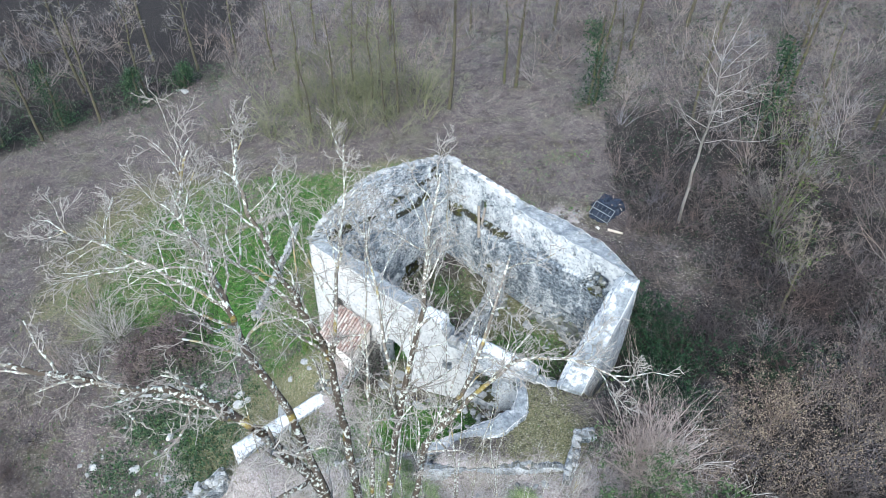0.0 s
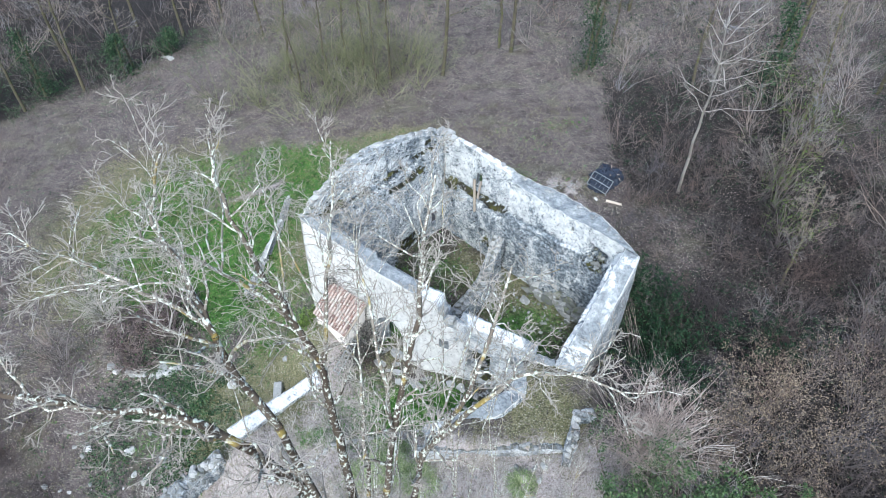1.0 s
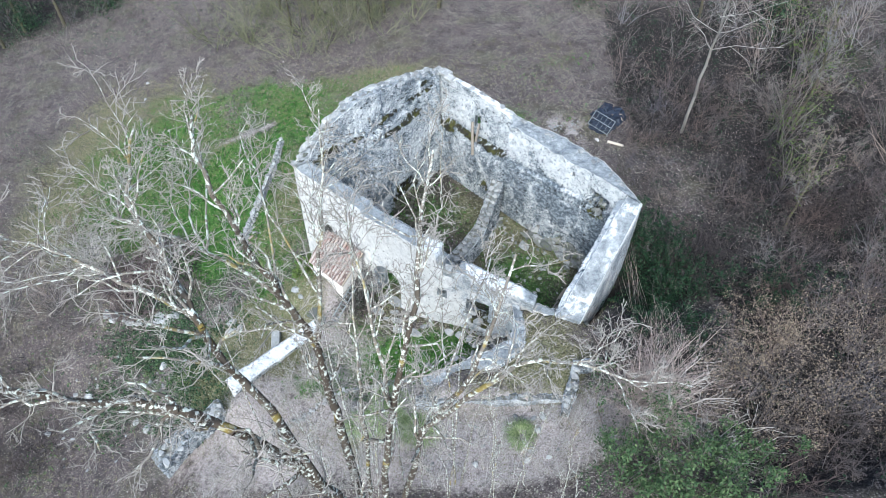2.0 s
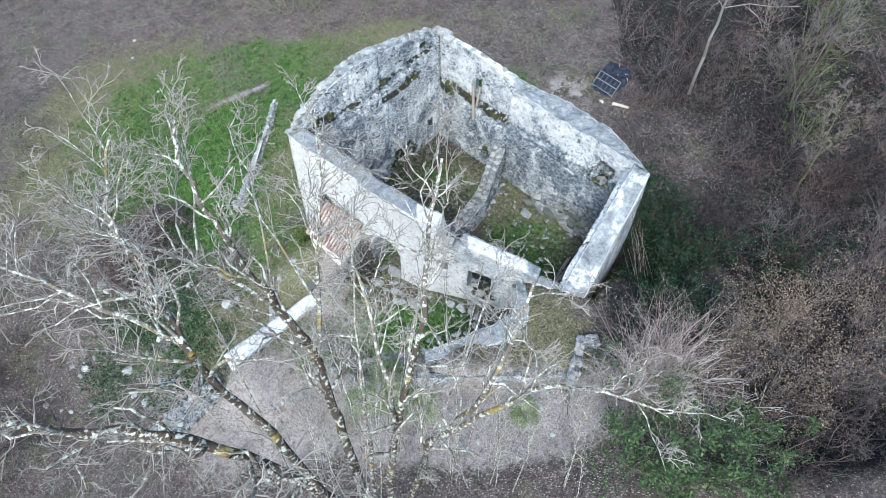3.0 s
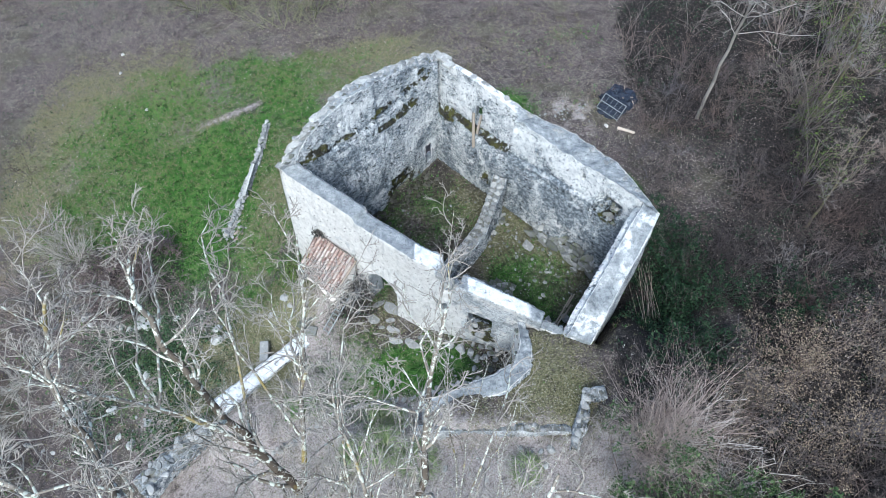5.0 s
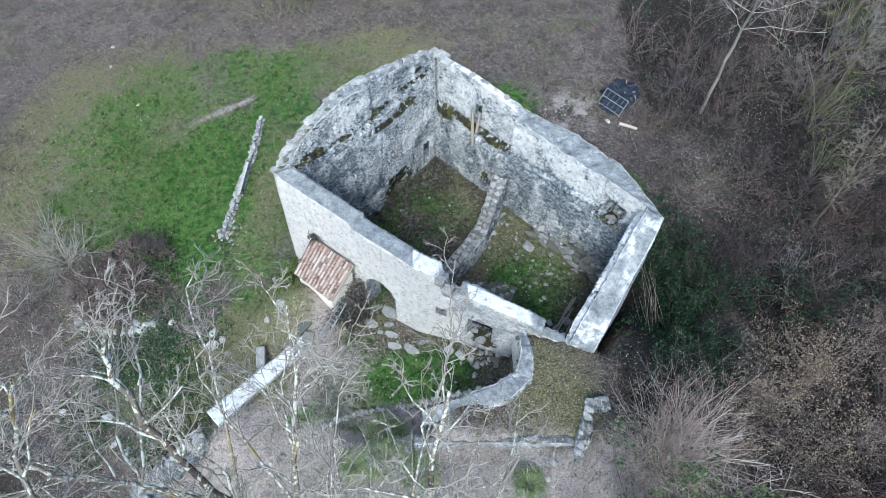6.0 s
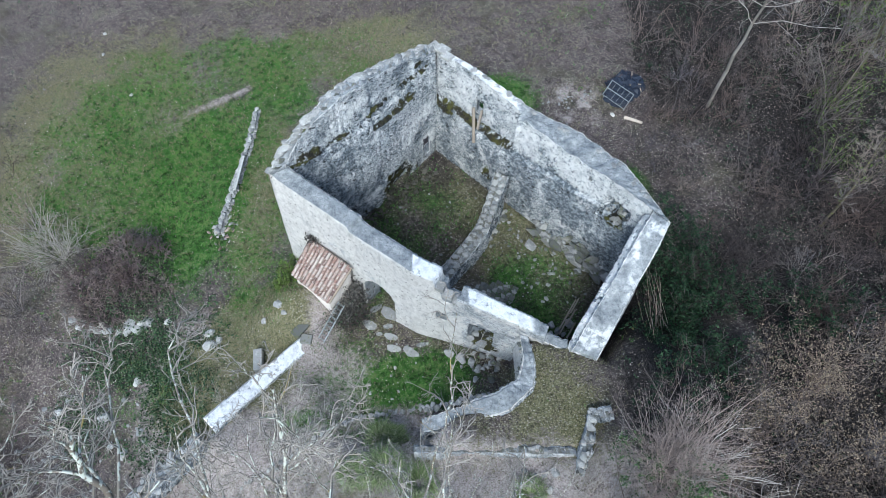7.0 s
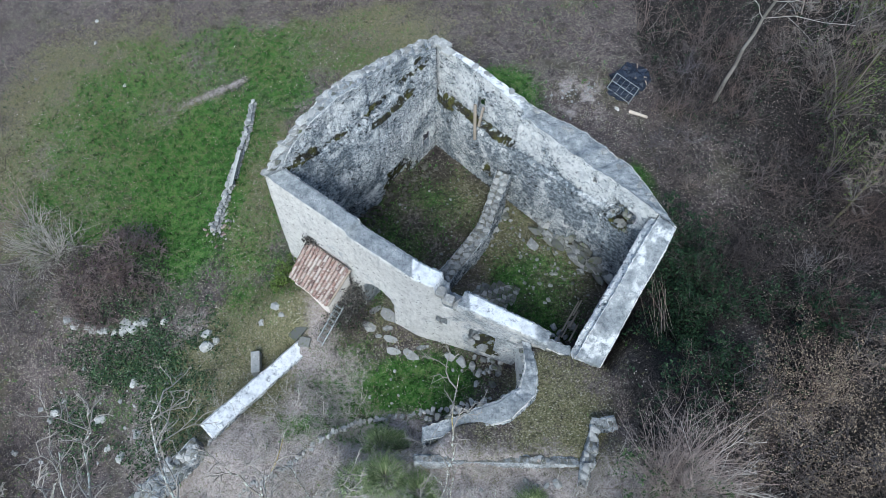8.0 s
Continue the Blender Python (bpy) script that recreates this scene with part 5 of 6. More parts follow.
for _k in range(34):
    rock("brick", _rng, (_rng.gauss(0, 0.4), _rng.gauss(0, 0.55), _rng.uniform(0.02, 0.25)), _rng.uniform(0.14, 0.34), _rng.choice((STONE, STONE_PALE, STONE_DARK)), bricks, 0.6)
_tb = box_bm(0.25, 0.12, 0.07, None, 0.008)
_bme = bpy.data.meshes.new("brick")
_tb.to_mesh(_bme)
_tb.free()
_bme.materials.append(TILE)
for _k in range(16):
    add("brick", _bme, bricks, "", pose(_rng.gauss(0, 0.45), _rng.gauss(0, 0.55), _rng.uniform(0.05, 0.3), _rng.uniform(-25, 25), _rng.uniform(-25, 25), _rng.uniform(0, 180)))

# stepping slabs and the stone pile in the yard


def slab_mesh(seed):
    """A flat irregular flagstone with chamfered edges."""
    r = random.Random(seed)
    bm = bmesh.new()
    n = 7
    lo, mid, up = [], [], []
    for i in range(n):
        a = 2 * math.pi * (i + r.uniform(-0.25, 0.25)) / n
        q = 0.5 * r.uniform(0.8, 1.1)
        x, y = math.cos(a) * q, math.sin(a) * q * 0.7
        lo.append(bm.verts.new((x, y, -0.1)))
        mid.append(bm.verts.new((x, y, 0.06)))
        up.append(bm.verts.new((x * 0.92, y * 0.92, 0.09 + r.uniform(-0.01, 0.01))))
    for i in range(n):
        k = (i + 1) % n
        bm.faces.new((lo[i], lo[k], mid[k], mid[i]))
        bm.faces.new((mid[i], mid[k], up[k], up[i]))
    bm.faces.new(up)
    me = bpy.data.meshes.new("flagstone")
    bm.to_mesh(me)
    bm.free()
    me.materials.append(STONE)
    return me


FLAGS = [slab_mesh(k) for k in range(4)]
for _k, (_x, _y, _s, _t) in enumerate(((-3.25, 26.75, 0.9, 30), (-2.45, 26.3, 1.75, -32), (-3.5, 25.7, 1.35, -28), (-2.5, 25.55, 0.75, 10), (-2.3, 24.9, 1.0, -20), (-2.15, 24.15, 1.15, -10), (-1.2, 23.9, 1.25, -35), (-3.0, 25.1, 0.5, 0), (-0.6, 24.3, 0.7, 12))):
    tagged(add("stepping_slab", FLAGS[_k % 4], None, "", pose(_x, _y, gz(_x, _y) + 0.01, 0, 0, _t) @ Matrix.Diagonal((_s * 0.85, _s * 0.6, 0.7, 1))), "flat grey slab set in the yard before the doorway", "slab", "slabs before the doorway")
paving = thing("stone_paving", (3.5, 27.6, gz(3.5, 27.6)), "patch of fitted grey stones on the mossy floor", "paving")
_turn = pose(0, 0, 0, 0, 0, -24)
_corner = {(i, j): Vector((-1.2 + i * 0.27 + _rng.gauss(0, 0.05), -0.8 + j * 0.25 + _rng.gauss(0, 0.05), 0)) for i in range(10) for j in range(8)}
for _i in range(9):
    for _j in range(7):
        _q = [_corner[_i, _j], _corner[_i + 1, _j], _corner[_i + 1, _j + 1], _corner[_i, _j + 1]]
        _c = sum(_q, Vector()) / 4
        if _c.y > 0.85 + 0.55 * _c.x or (_i > 7 and _j < 2) or _c.y < -0.75 + 0.25 * _rng.random():
            continue
        _b = bmesh.new()
        _tilt = _rng.gauss(0, 0.03)
        _lo = [_b.verts.new((p - _c) * 0.92 - Vector((0, 0, 0.2))) for p in _q]
        _mi = [_b.verts.new((p - _c) * 0.92 + Vector((0, 0, 0.02 + _tilt))) for p in _q]
        _hi = [_b.verts.new((p - _c) * 0.72 + Vector((0, 0, 0.05 + _tilt))) for p in _q]
        for _e in range(4):
            _b.faces.new((_lo[_e], _lo[(_e + 1) % 4], _mi[(_e + 1) % 4], _mi[_e]))
            _b.faces.new((_mi[_e], _mi[(_e + 1) % 4], _hi[(_e + 1) % 4], _hi[_e]))
        _b.faces.new(_hi)
        _w = _turn @ _c
        part("paving_stone", _b, STONE if (_i * 5 + _j) % 3 == 0 else STONE_DARK, paving).matrix_basis = pose(_w.x, _w.y, 0.06, 0, 0, -24)
pile = thing("stone_pile", (2.9, 22.75, gz(2.9, 22.75)), "pile of squared grey stones at the wall's foot", "stone pile")
for _k in range(26):
    _a, _b = _rng.gauss(0, 0.45), _rng.gauss(0, 0.5)
    rock("stone", _rng, (_a, _b, 0.15 + max(0, 0.7 - 1.2 * math.hypot(_a, _b)) * _rng.random()), _rng.uniform(0.28, 0.48), _rng.choice((STONE, STONE, STONE_DARK)), pile, 0.8)
for _x, _y, _s in ((0.9, 23.6, 0.65), (1.5, 23.2, 0.7), (2.1, 23.0, 0.6)):
    tagged(rock("yard_block", _rng, (_x, _y, gz(_x, _y) + 0.3), _s, STONE, None, 0.9), "squared grey block below the front wall", "stone", "blocks below the front wall")

for _x, _y, _s in ((1.95, 24.05, 0.62), (2.55, 23.75, 0.66), (2.3, 24.3, 0.5)):
    tagged(rock("yard_block", _rng, (_x, _y, -0.98), _s, STONE, None, 0.8, -25), "squared grey block on the sill of the low doorway", "stone", "blocks below the front wall")

# boulders on the slope
for _x, _y, _s, _m in ((-13.3, 26.1, 0.9, 0), (-13.1, 25.3, 1.1, 0), (-12.6, 25.6, 0.7, 0), (-17.4, 23.5, 0.8, 0), (-19.3, 21.6, 0.9, 0), (-18.3, 19.9, 0.65, 0), (-16.5, 20.5, 0.8, 0), (-17.3, 19.3, 0.9, 0), (-22.6, 22.3, 0.85, 0), (-22.9, 21.9, 0.6, 0), (-25, 20.2, 0.6, 0), (-16.2, 27.2, 0.75, 0), (-23.8, 22.6, 0.5, 1), (-9.6, 26.0, 0.6, 1), (-8.6, 26.4, 0.7, 1), (-8.2, 25.9, 0.5, 1), (-28, 55, 0.5, 0), (-27.4, 52.3, 0.45, 0), (-31.6, 49.1, 0.45, 0), (-23.5, 47.0, 0.45, 0), (-17.6, 27.0, 0.5, 1),
                       (-33, 73.4, 1.3, 0), (-34.0, 73.9, 0.9, 0)):
    tagged(rock("boulder", _rng, (_x, _y, gz(_x, _y) + 0.1 * _s), _s * 0.88, (STONE_PALE, STONE)[_m], None, 0.75), "pale limestone boulder lying on the slope", "boulder", "boulders on the slope")
scatter_stones(46, -24, -15, 16.5, 27, 0.12, 0.4, (STONE_PALE, STONE), "loose_stone", "small pale stone on the rough slope", "loose stones on the slope", _rng)
scatter_stones(60, -6, 7, 14.2, 17.4, 0.12, 0.5, (STONE_PALE, STONE), "loose_stone", "small pale stone on the rough slope", "loose stones on the slope", _rng)
scatter_stones(40, -4, 3.5, 20.5, 25, 0.08, 0.26, (STONE_PALE, STONE), "loose_stone", "small pale stone on the rough slope", "loose stones on the slope", _rng, lambda x, y: y < 24.6 - 0.5 * x)
slabrow = thing("slab_wall", (0, 0, 0), "row of pale flat stones edging the bramble heap", "garden wall")
stone_course(slabrow, [(-22.6, 27.7), (-20.9, 27.0), (-19.0, 26.9), (-17.5, 27.3)], 14, None, 0.55, 0.95, (STONE_PALE, STONE_PALE, STONE), 0.1, _rng)

# ---- junk behind the house ----
cot = thing("metal_frame", (12.3, 41.6, gz(12.3, 41.6)), "tilted grey metal bed frame with bars beside a scrap heap", "bed frame", rz=-46)
_cm = pose(0, 0, 0.75, 46, 0, 0)


def bar(a, b, w, parent, name="bar"):
    a, b = _cm @ Vector(a), _cm @ Vector(b)
    v, f = tubes([a], [b], [w], [w], 6)
    return add(name, mesh_of(name, v, f, IRON), parent)


for _a, _b in (((-0.9, -0.55, 0), (0.9, -0.55, 0)), ((-0.9, 0.55, 0), (0.9, 0.55, 0)), ((-0.9, -0.55, 0), (-0.9, 0.55, 0)), ((0.9, -0.55, 0), (0.9, 0.55, 0)), ((-0.9, 0, 0), (0.9, 0, 0))):
    bar(_a, _b, 0.03, cot, "rail")
for _k in range(4):
    _x = -0.6 + 0.37 * _k
    bar((_x, -0.55, 0), (_x + 0.06, 0.55, -0.03 * _k), 0.012, cot)
for _x in (-0.85, 0.85):
    bar((_x, -0.55, 0), (_x, -0.75, -0.7), 0.025, cot, "leg")


def crumple(name, sx, sy, sz, seed, material, parent, at, label):
    bm = bmesh.new()
    bmesh.ops.create_icosphere(bm, subdivisions=4, radius=1)
    o = Vector((seed * 7.1, 0, 0))
    for v in bm.verts:
        n = v.co.normalized()
        k = 1 + 0.35 * noise.noise(n * 2 + o) + 0.18 * noise.noise(n * 6 + o)
        v.co = Vector((n.x * sx * k, n.y * sy * k, max(n.z, -0.15) * sz * k))
    bm.transform(Matrix.Translation(at))
    return part(name, bm, material, parent, label)


junk = thing("scrap_heap", (13.1, 42.9, gz(13.1, 42.9)), "heap of dark tarpaulin and scrap at the wood's edge", "scrap heap")
crumple("tarpaulin", 1.15, 1.0, 0.95, 1, DARK_CLOTH, junk, (0, 0, 0), "crumpled dark blue tarpaulin")
crumple("sheet", 1.0, 0.8, 0.5, 5, DARK_CLOTH, junk, (-0.6, -0.9, 0.05), "dark plastic sheet")
for _k in range(8):
    _a = _rng.uniform(-1.2, 1.2)
    beam("board", (_a, _rng.uniform(-0.8, 0.8), 0.3), (_a + _rng.uniform(-0.8, 0.8), _rng.uniform(-0.9, 0.9), 0.8), 0.07, (WOOD, WOOD, IRON)[_k % 3], junk)
beam("plank", (12.65, 40.15, gz(12.65, 40.15) + 0.12), (13.75, 39.6, gz(13.75, 39.6) + 0.1), 0.17, PALE_WOOD, None, "pale plank lying on the leaf litter", "plank")
mound = thing("rubble_mound", (9.8, 41.6, gz(9.8, 41.6)), "grey scatter of broken stone on dusty ground", "rubble mound")
for _k in range(40):
    rock("stone", _rng, (_rng.gauss(0, 0.9), _rng.gauss(0, 0.8), 0.1), _rng.uniform(0.08, 0.28), STONE, mound, 0.5)
brush = thing("brushwood_heap", (13.7, 43.6, gz(13.7, 43.6)), "brown dead brushwood thrown over the scrap heap", "brushwood")
for _k in range(10):
    _segs = []
    grow(_segs, _rng, (_rng.gauss(0, 0.6), _rng.gauss(0, 0.5), 0.5), (_rng.gauss(0, 1), _rng.gauss(0, 1), 0.45), 1.5, 0.02, 2, 0.35, -0.05, 0.55, 5, 3)
    _v, _f = twig_vf(_segs, 1.0, 0.009)
    add("branch", mesh_of("branch", _v, _f, CANE, tint=np.full(len(_v), _rng.random() * 0.6)), brush)
tagged(rock("white_block", _rng, (11.9, 40.4, gz(11.9, 40.4) + 0.12), 0.4, CONCRETE, None, 0.8), "white broken block on the leaf litter", "stone")

# ---- bare trees ----


def limb(segs, rng, pts, r, level, kids, length, sub=4, wander=0.2):
    """A limb along guide points with side branches of its own."""
    pts = [Vector(p) for p in pts]
    fine = []
    for i in range(len(pts) - 1):
        p0, p1, p2, p3 = pts[max(i - 1, 0)], pts[i], pts[i + 1], pts[min(i + 2, len(pts) - 1)]
        for k in range(4):
            t = k / 4
            fine.append(0.5 * (2 * p1 + (p2 - p0) * t + (2 * p0 - 5 * p1 + 4 * p2 - p3) * t * t + (3 * p1 - p0 - 3 * p2 + p3) * t ** 3))
    fine.append(pts[-1])
    n = len(fine) - 1
    for i in range(n):
        ra, rb = r * (1 - 0.8 * i / n), r * (1 - 0.8 * (i + 1) / n)
        j = Vector((rng.gauss(0, 1), rng.gauss(0, 1), rng.gauss(0, 1))) * 0.03
        fine[i + 1] = fine[i + 1] + j
        segs.append((tuple(fine[i]), tuple(fine[i + 1]), ra, rb, 4))
    for c in range(kids):
        f = 0.3 + 0.7 * (c + rng.random()) / kids
        i = min(int(f * n), n - 1)
        main = (fine[i + 1] - fine[i]).normalized()
        side = main.cross(Vector((rng.gauss(0, 1), rng.gauss(0, 1), rng.gauss(0, 1)))).normalized()
        d = main * rng.uniform(0.5, 1.0) + side * rng.uniform(0.5, 0.9) + Vector((0, 0, 0.15))
        grow(segs, rng, fine[i], d, length * rng.uniform(0.6, 1.2) * (1.25 - 0.55 * f), max(0.016, r * (1 - 0.8 * f) * 0.55), level, wander, 0.05, 0.6, sub, 4)


def tree_thing(name, segs, at, label, category, group, wood, twigs, cut=3, fat=1.0, kind=""):
    ob = thing(name, at, label, category, group, kind)
    (v0, f0), _ = seg_arrays(segs, cut, fat)
    v1, f1 = twig_vf([s for s in segs if s[4] < cut], fat, 0.011) if any(s[4] < cut for s in segs) else ((), ())
    t0 = sstep(0.065, 0.008, np.repeat([s[2] for s in segs if s[4] >= cut], 12)) if len(v0) else []
    add("trunk", mesh_of("trunk", v0, f0, wood, tint=t0), ob, "rough bark with lichen")
    if len(v1):
        tagged(add("crown", mesh_of("crown", v1, f1, twigs, tint=np.full(len(v1), 0.4)), ob, "bare branching twigs"), kind="stuff")
    return ob


def shifted(pts, o):
    return [(x - o[0], y - o[1], z - o[2]) for x, y, z in pts]


_rng = random.Random(77)
O = (-1.4, 8.2, gz(-1.4, 8.2))
tall = thing("tall_bare_tree", O, "tall leafless many-stemmed tree with pale lichen on its bark", "tree")
for _pts, _r, _kids, _len in (
        ([(-1.4, 8.2, O[2] - 0.3), (-1.5, 8.2, 5), (-1.6, 8.1, 12), (-2.4, 8.0, 16.2), (-3.5, 8.0, 18.9), (-4.48, 7.9, 20.3), (-6.24, 7.8, 20.84), (-8.2, 7.9, 21.3), (-9.4, 8.0, 21.6)], 0.24, 18, 2.4),
        ([(-2.35, 8.0, 16.0), (-3.0, 8.3, 19.4), (-3.68, 8.58, 21.3), (-3.84, 8.77, 22.3), (-4.6, 9.8, 22.9), (-5.28, 10.74, 23.2), (-4.95, 11.3, 24.3)], 0.13, 14, 2.2),
        ([(-3.84, 8.77, 22.3), (-5.0, 9.1, 22.8), (-6.3, 9.5, 23.2), (-7.4, 9.7, 23.4)], 0.066, 10, 1.9),
        ([(-1.5, 8.2, 7), (-1.9, 9.1, 15), (-2.15, 9.65, 17.2), (-2.4, 10.2, 19.2), (-2.96, 10.54, 20.33), (-3.7, 11.1, 21.8), (-4.27, 11.75, 23.26), (-4.2, 12.1, 24.0)], 0.17, 14, 2.0),
        ([(-2.96, 10.54, 20.33), (-4.31, 10.79, 21.5), (-5.29, 10.76, 22.27), (-5.9, 11.06, 22.3), (-6.2, 12.2, 22.3)], 0.065, 10, 1.6),
        ([(-4.31, 10.79, 21.5), (-4.75, 11.7, 21.9), (-5.0, 12.5, 22.0), (-5.3, 13.5, 22.1)], 0.045, 6, 1.2),
        ([(-4.31, 10.79, 21.5), (-4.6, 12.5, 21.9), (-5.0, 13.6, 22.0), (-4.9, 14.3, 22.2)], 0.045, 6, 1.2),
        ([(-2.96, 10.54, 20.33), (-3.4, 12.3, 21.6), (-4.18, 14.02, 21.84), (-3.9, 14.3, 22.1)], 0.05, 7, 1.3),
        ([(-2.3, 10.2, 19.0), (-2.18, 11.39, 20.8), (-2.0, 12.2, 22.4), (-1.97, 12.78, 23.57)], 0.07, 9, 1.7),
        ([(-2.18, 11.39, 20.8), (-2.4, 12.2, 21.1), (-2.48, 12.9, 21.25), (-2.2, 13.9, 21.6)], 0.045, 6, 1.2),
        ([(-2.3, 10.9, 20.0), (-3.2, 11.8, 21.6), (-3.6, 12.6, 22.6)], 0.05, 8, 1.5),
        ([(-0.9, 8.7, 15), (-0.3, 11.5, 18), (0.3, 13.5, 19.2), (0.45, 14.3, 19.8), (0.47, 14.8, 21.6)], 0.06, 9, 1.4),
        ([(0.05, 8.8, 17.2), (1.07, 10.56, 19.3), (1.6, 12.0, 19.6), (1.8, 13.2, 19.5)], 0.055, 8, 1.4),
        ([(-1.4, 9.9, 18), (-1.46, 11.35, 21.4), (-1.3, 12.6, 22.0)], 0.05, 7, 1.4),
        ([(-1.4, 8.2, 8), (-0.9, 8.7, 15), (-0.6, 8.9, 18.4), (-0.1, 9.5, 21.0), (0.05, 10.6, 22.4), (0.3, 11.4, 23.8)], 0.15, 13, 2.0),
        ([(-0.6, 8.9, 18.4), (-0.9, 9.6, 21.2), (-1.3, 10.5, 23.3)], 0.07, 9, 1.8),
        ([(-1.3, 8.2, 8), (-0.2, 8.7, 15.5), (0.05, 8.8, 17.2), (0.9, 8.6, 20), (1.4, 8.7, 22.0), (1.7, 9.2, 23.5)], 0.13, 11, 2.0),
        ([(0.0, 8.8, 17.4), (1.4, 8.4, 20.5), (2.3, 8.4, 21.4), (3.3, 8.1, 21.6), (4.2, 8.0, 21.1)], 0.08, 9, 1.7),
        ([(-1.5, 8.3, 9), (-1.5, 9.4, 15.5), (-1.4, 9.9, 18), (-1.6, 10.4, 19.5)], 0.1, 6, 1.5)):
    _segs = []
    limb(_segs, _rng, shifted(_pts, O), _r * (0.8 if _r > 0.062 else 0.6), 3 if _r > 0.062 else 2, int(_kids * (1.5 if _r > 0.062 else 1.0)), _len * 0.8, 4, 0.3)
    (_v, _f), _ = seg_arrays(_segs, 3)
    _t = sstep(0.085, 0.012, np.repeat([s[2] for s in _segs if s[4] >= 3], 12))
    _ob = add("trunk" if _r > 0.2 else "limb", mesh_of("limb", _v, _f, BARK_PALE, tint=_t), tall, "dark bark spotted with pale lichen")
    _v, _f = twig_vf([s for s in _segs if s[4] < 3], 1.0, 0.007)
    tagged(add("twig_spray", mesh_of("twig_spray", _v, _f, TWIG_PALE, tint=np.full(len(_v), 0.3)), _ob, "fine pale twigs"), kind="stuff")

# slender leafless trees that stand before the ruin
_near = [(0.5, 14.0, 18.6), (2.3, 13.3, 16.4), (-1.0, 13.2, 18.0), (1.4, 13.6, 17.5), (-6.9, 14.2, 16.0), (-3.4, 14.6, 15.5)]
_near += [(_rng.uniform(-5.5, 6.5), _rng.uniform(11.8, 15.6), _rng.uniform(6, 14)) for _ in range(22)]
for _x, _y, _top in _near:
    _zb = gz(_x, _y)
    _segs = []
    _dx, _dy = _rng.gauss(0, 0.4), _rng.gauss(-0.5, 0.4)
    _h = _top - _zb
    limb(_segs, _rng, [(_dx, _dy, -0.2), (_dx * 0.7, _dy * 0.7, _h * 0.4), (_dx * 0.3 + _rng.gauss(0, 0.2), _dy * 0.3, _h * 0.7), (0, 0, _h)], 0.018 + 0.0017 * _h, 1, 8, 0.3 + 0.06 * _h, 4, 0.28)
    tree_thing("slender_tree", _segs, (_x, _y, _zb), "slender leafless tree with a pale crooked stem", "tree", "slender trees before the ruin", BARK_PALE, TWIG_PALE, 1, 0.9)


def bare_tree(seed, h, r, spread, lean=(0, 0), level=3, kids=5, trunk_to=0.95, low=0.35, fork=4):
    rng = random.Random(seed)
    segs = []
    pts = [(0, 0, -0.4), (lean[0] * 0.3 + rng.gauss(0, 0.15), lean[1] * 0.3, h * 0.33), (lean[0] * 0.65 + rng.gauss(0, 0.25), lean[1] * 0.65, h * 0.66), (lean[0], lean[1], h * trunk_to)]
    limb(segs, rng, pts, r, level - 1, 0, 1)
    n = len(segs)
    for c in range(kids * 3):
        f = low + (1 - low) * (c + rng.random()) / (kids * 3)
        s = segs[min(int(f * n), n - 1)]
        a = rng.uniform(0, 2 * math.pi)
        d = Vector((math.cos(a), math.sin(a), rng.uniform(0.3, 0.9)))
        grow(segs, rng, s[0], d, spread * rng.uniform(0.6, 1.1) * (1.2 - 0.7 * f), max(0.022, s[2] * 0.3), level - 1, 0.22, 0.06, 0.58, fork, 3)
    return segs


TREES = []
for _k, (_h, _rr, _sp) in enumerate(((15, 0.19, 4.0), (13, 0.16, 3.5), (17, 0.20, 4.4), (11, 0.13, 3.2))):
    TREES.append(bare_tree(300 + _k, _h, _rr, _sp, (0.5 * (-1) ** _k, -0.4), 4, 6))
_proto = {}


def plant_tree(k, x, y, turn, s, moss=False, name="leafless_tree", label="leafless grey-brown tree at the edge of the wood", group="trees round the clearing"):
    key = (k, moss)
    if key not in _proto:
        _proto[key] = tree_thing(name, TREES[k], (x, y, gz(x, y)), label, "tree", group, BARK_MOSS, TWIG_MOSS if moss else TWIG_WOOD, 3)
        ob = _proto[key]
        ob.matrix_basis = pose(x, y, gz(x, y), 0, 0, turn) @ Matrix.Scale(s, 4)
        return ob
    ob = copy_thing(_proto[key], pose(x, y, gz(x, y), 0, 0, turn))
    ob.scale = (s, s, s)
    return tagged(ob, label)


_rng = random.Random(91)
for _x, _y, _k, _s in ((-0.2, 61.0, 2, 1.1), (6.8, 65.0, 0, 1.2), (5.6, 66.0, 1, 1.1), (14.5, 60.5, 1, 1.1)):
    plant_tree(_k, _x, _y, _rng.uniform(0, 360), _s)
for _x, _y, _k, _s in ((-14.6, 60, 3, 0.95), (-12.0, 62.5, 1, 0.95), (-6.6, 59, 3, 1.0), (-8.5, 62, 1, 1.0), (-5.5, 61.5, 0, 0.8), (-16.5, 65, 1, 1.0), (-10.5, 66, 3, 1.1)):
    ob = plant_tree(_k, _x, _y, _rng.uniform(0, 360), _s, True)
    tagged(ob, "leafless tree with olive-green mossy branches behind the clearing")
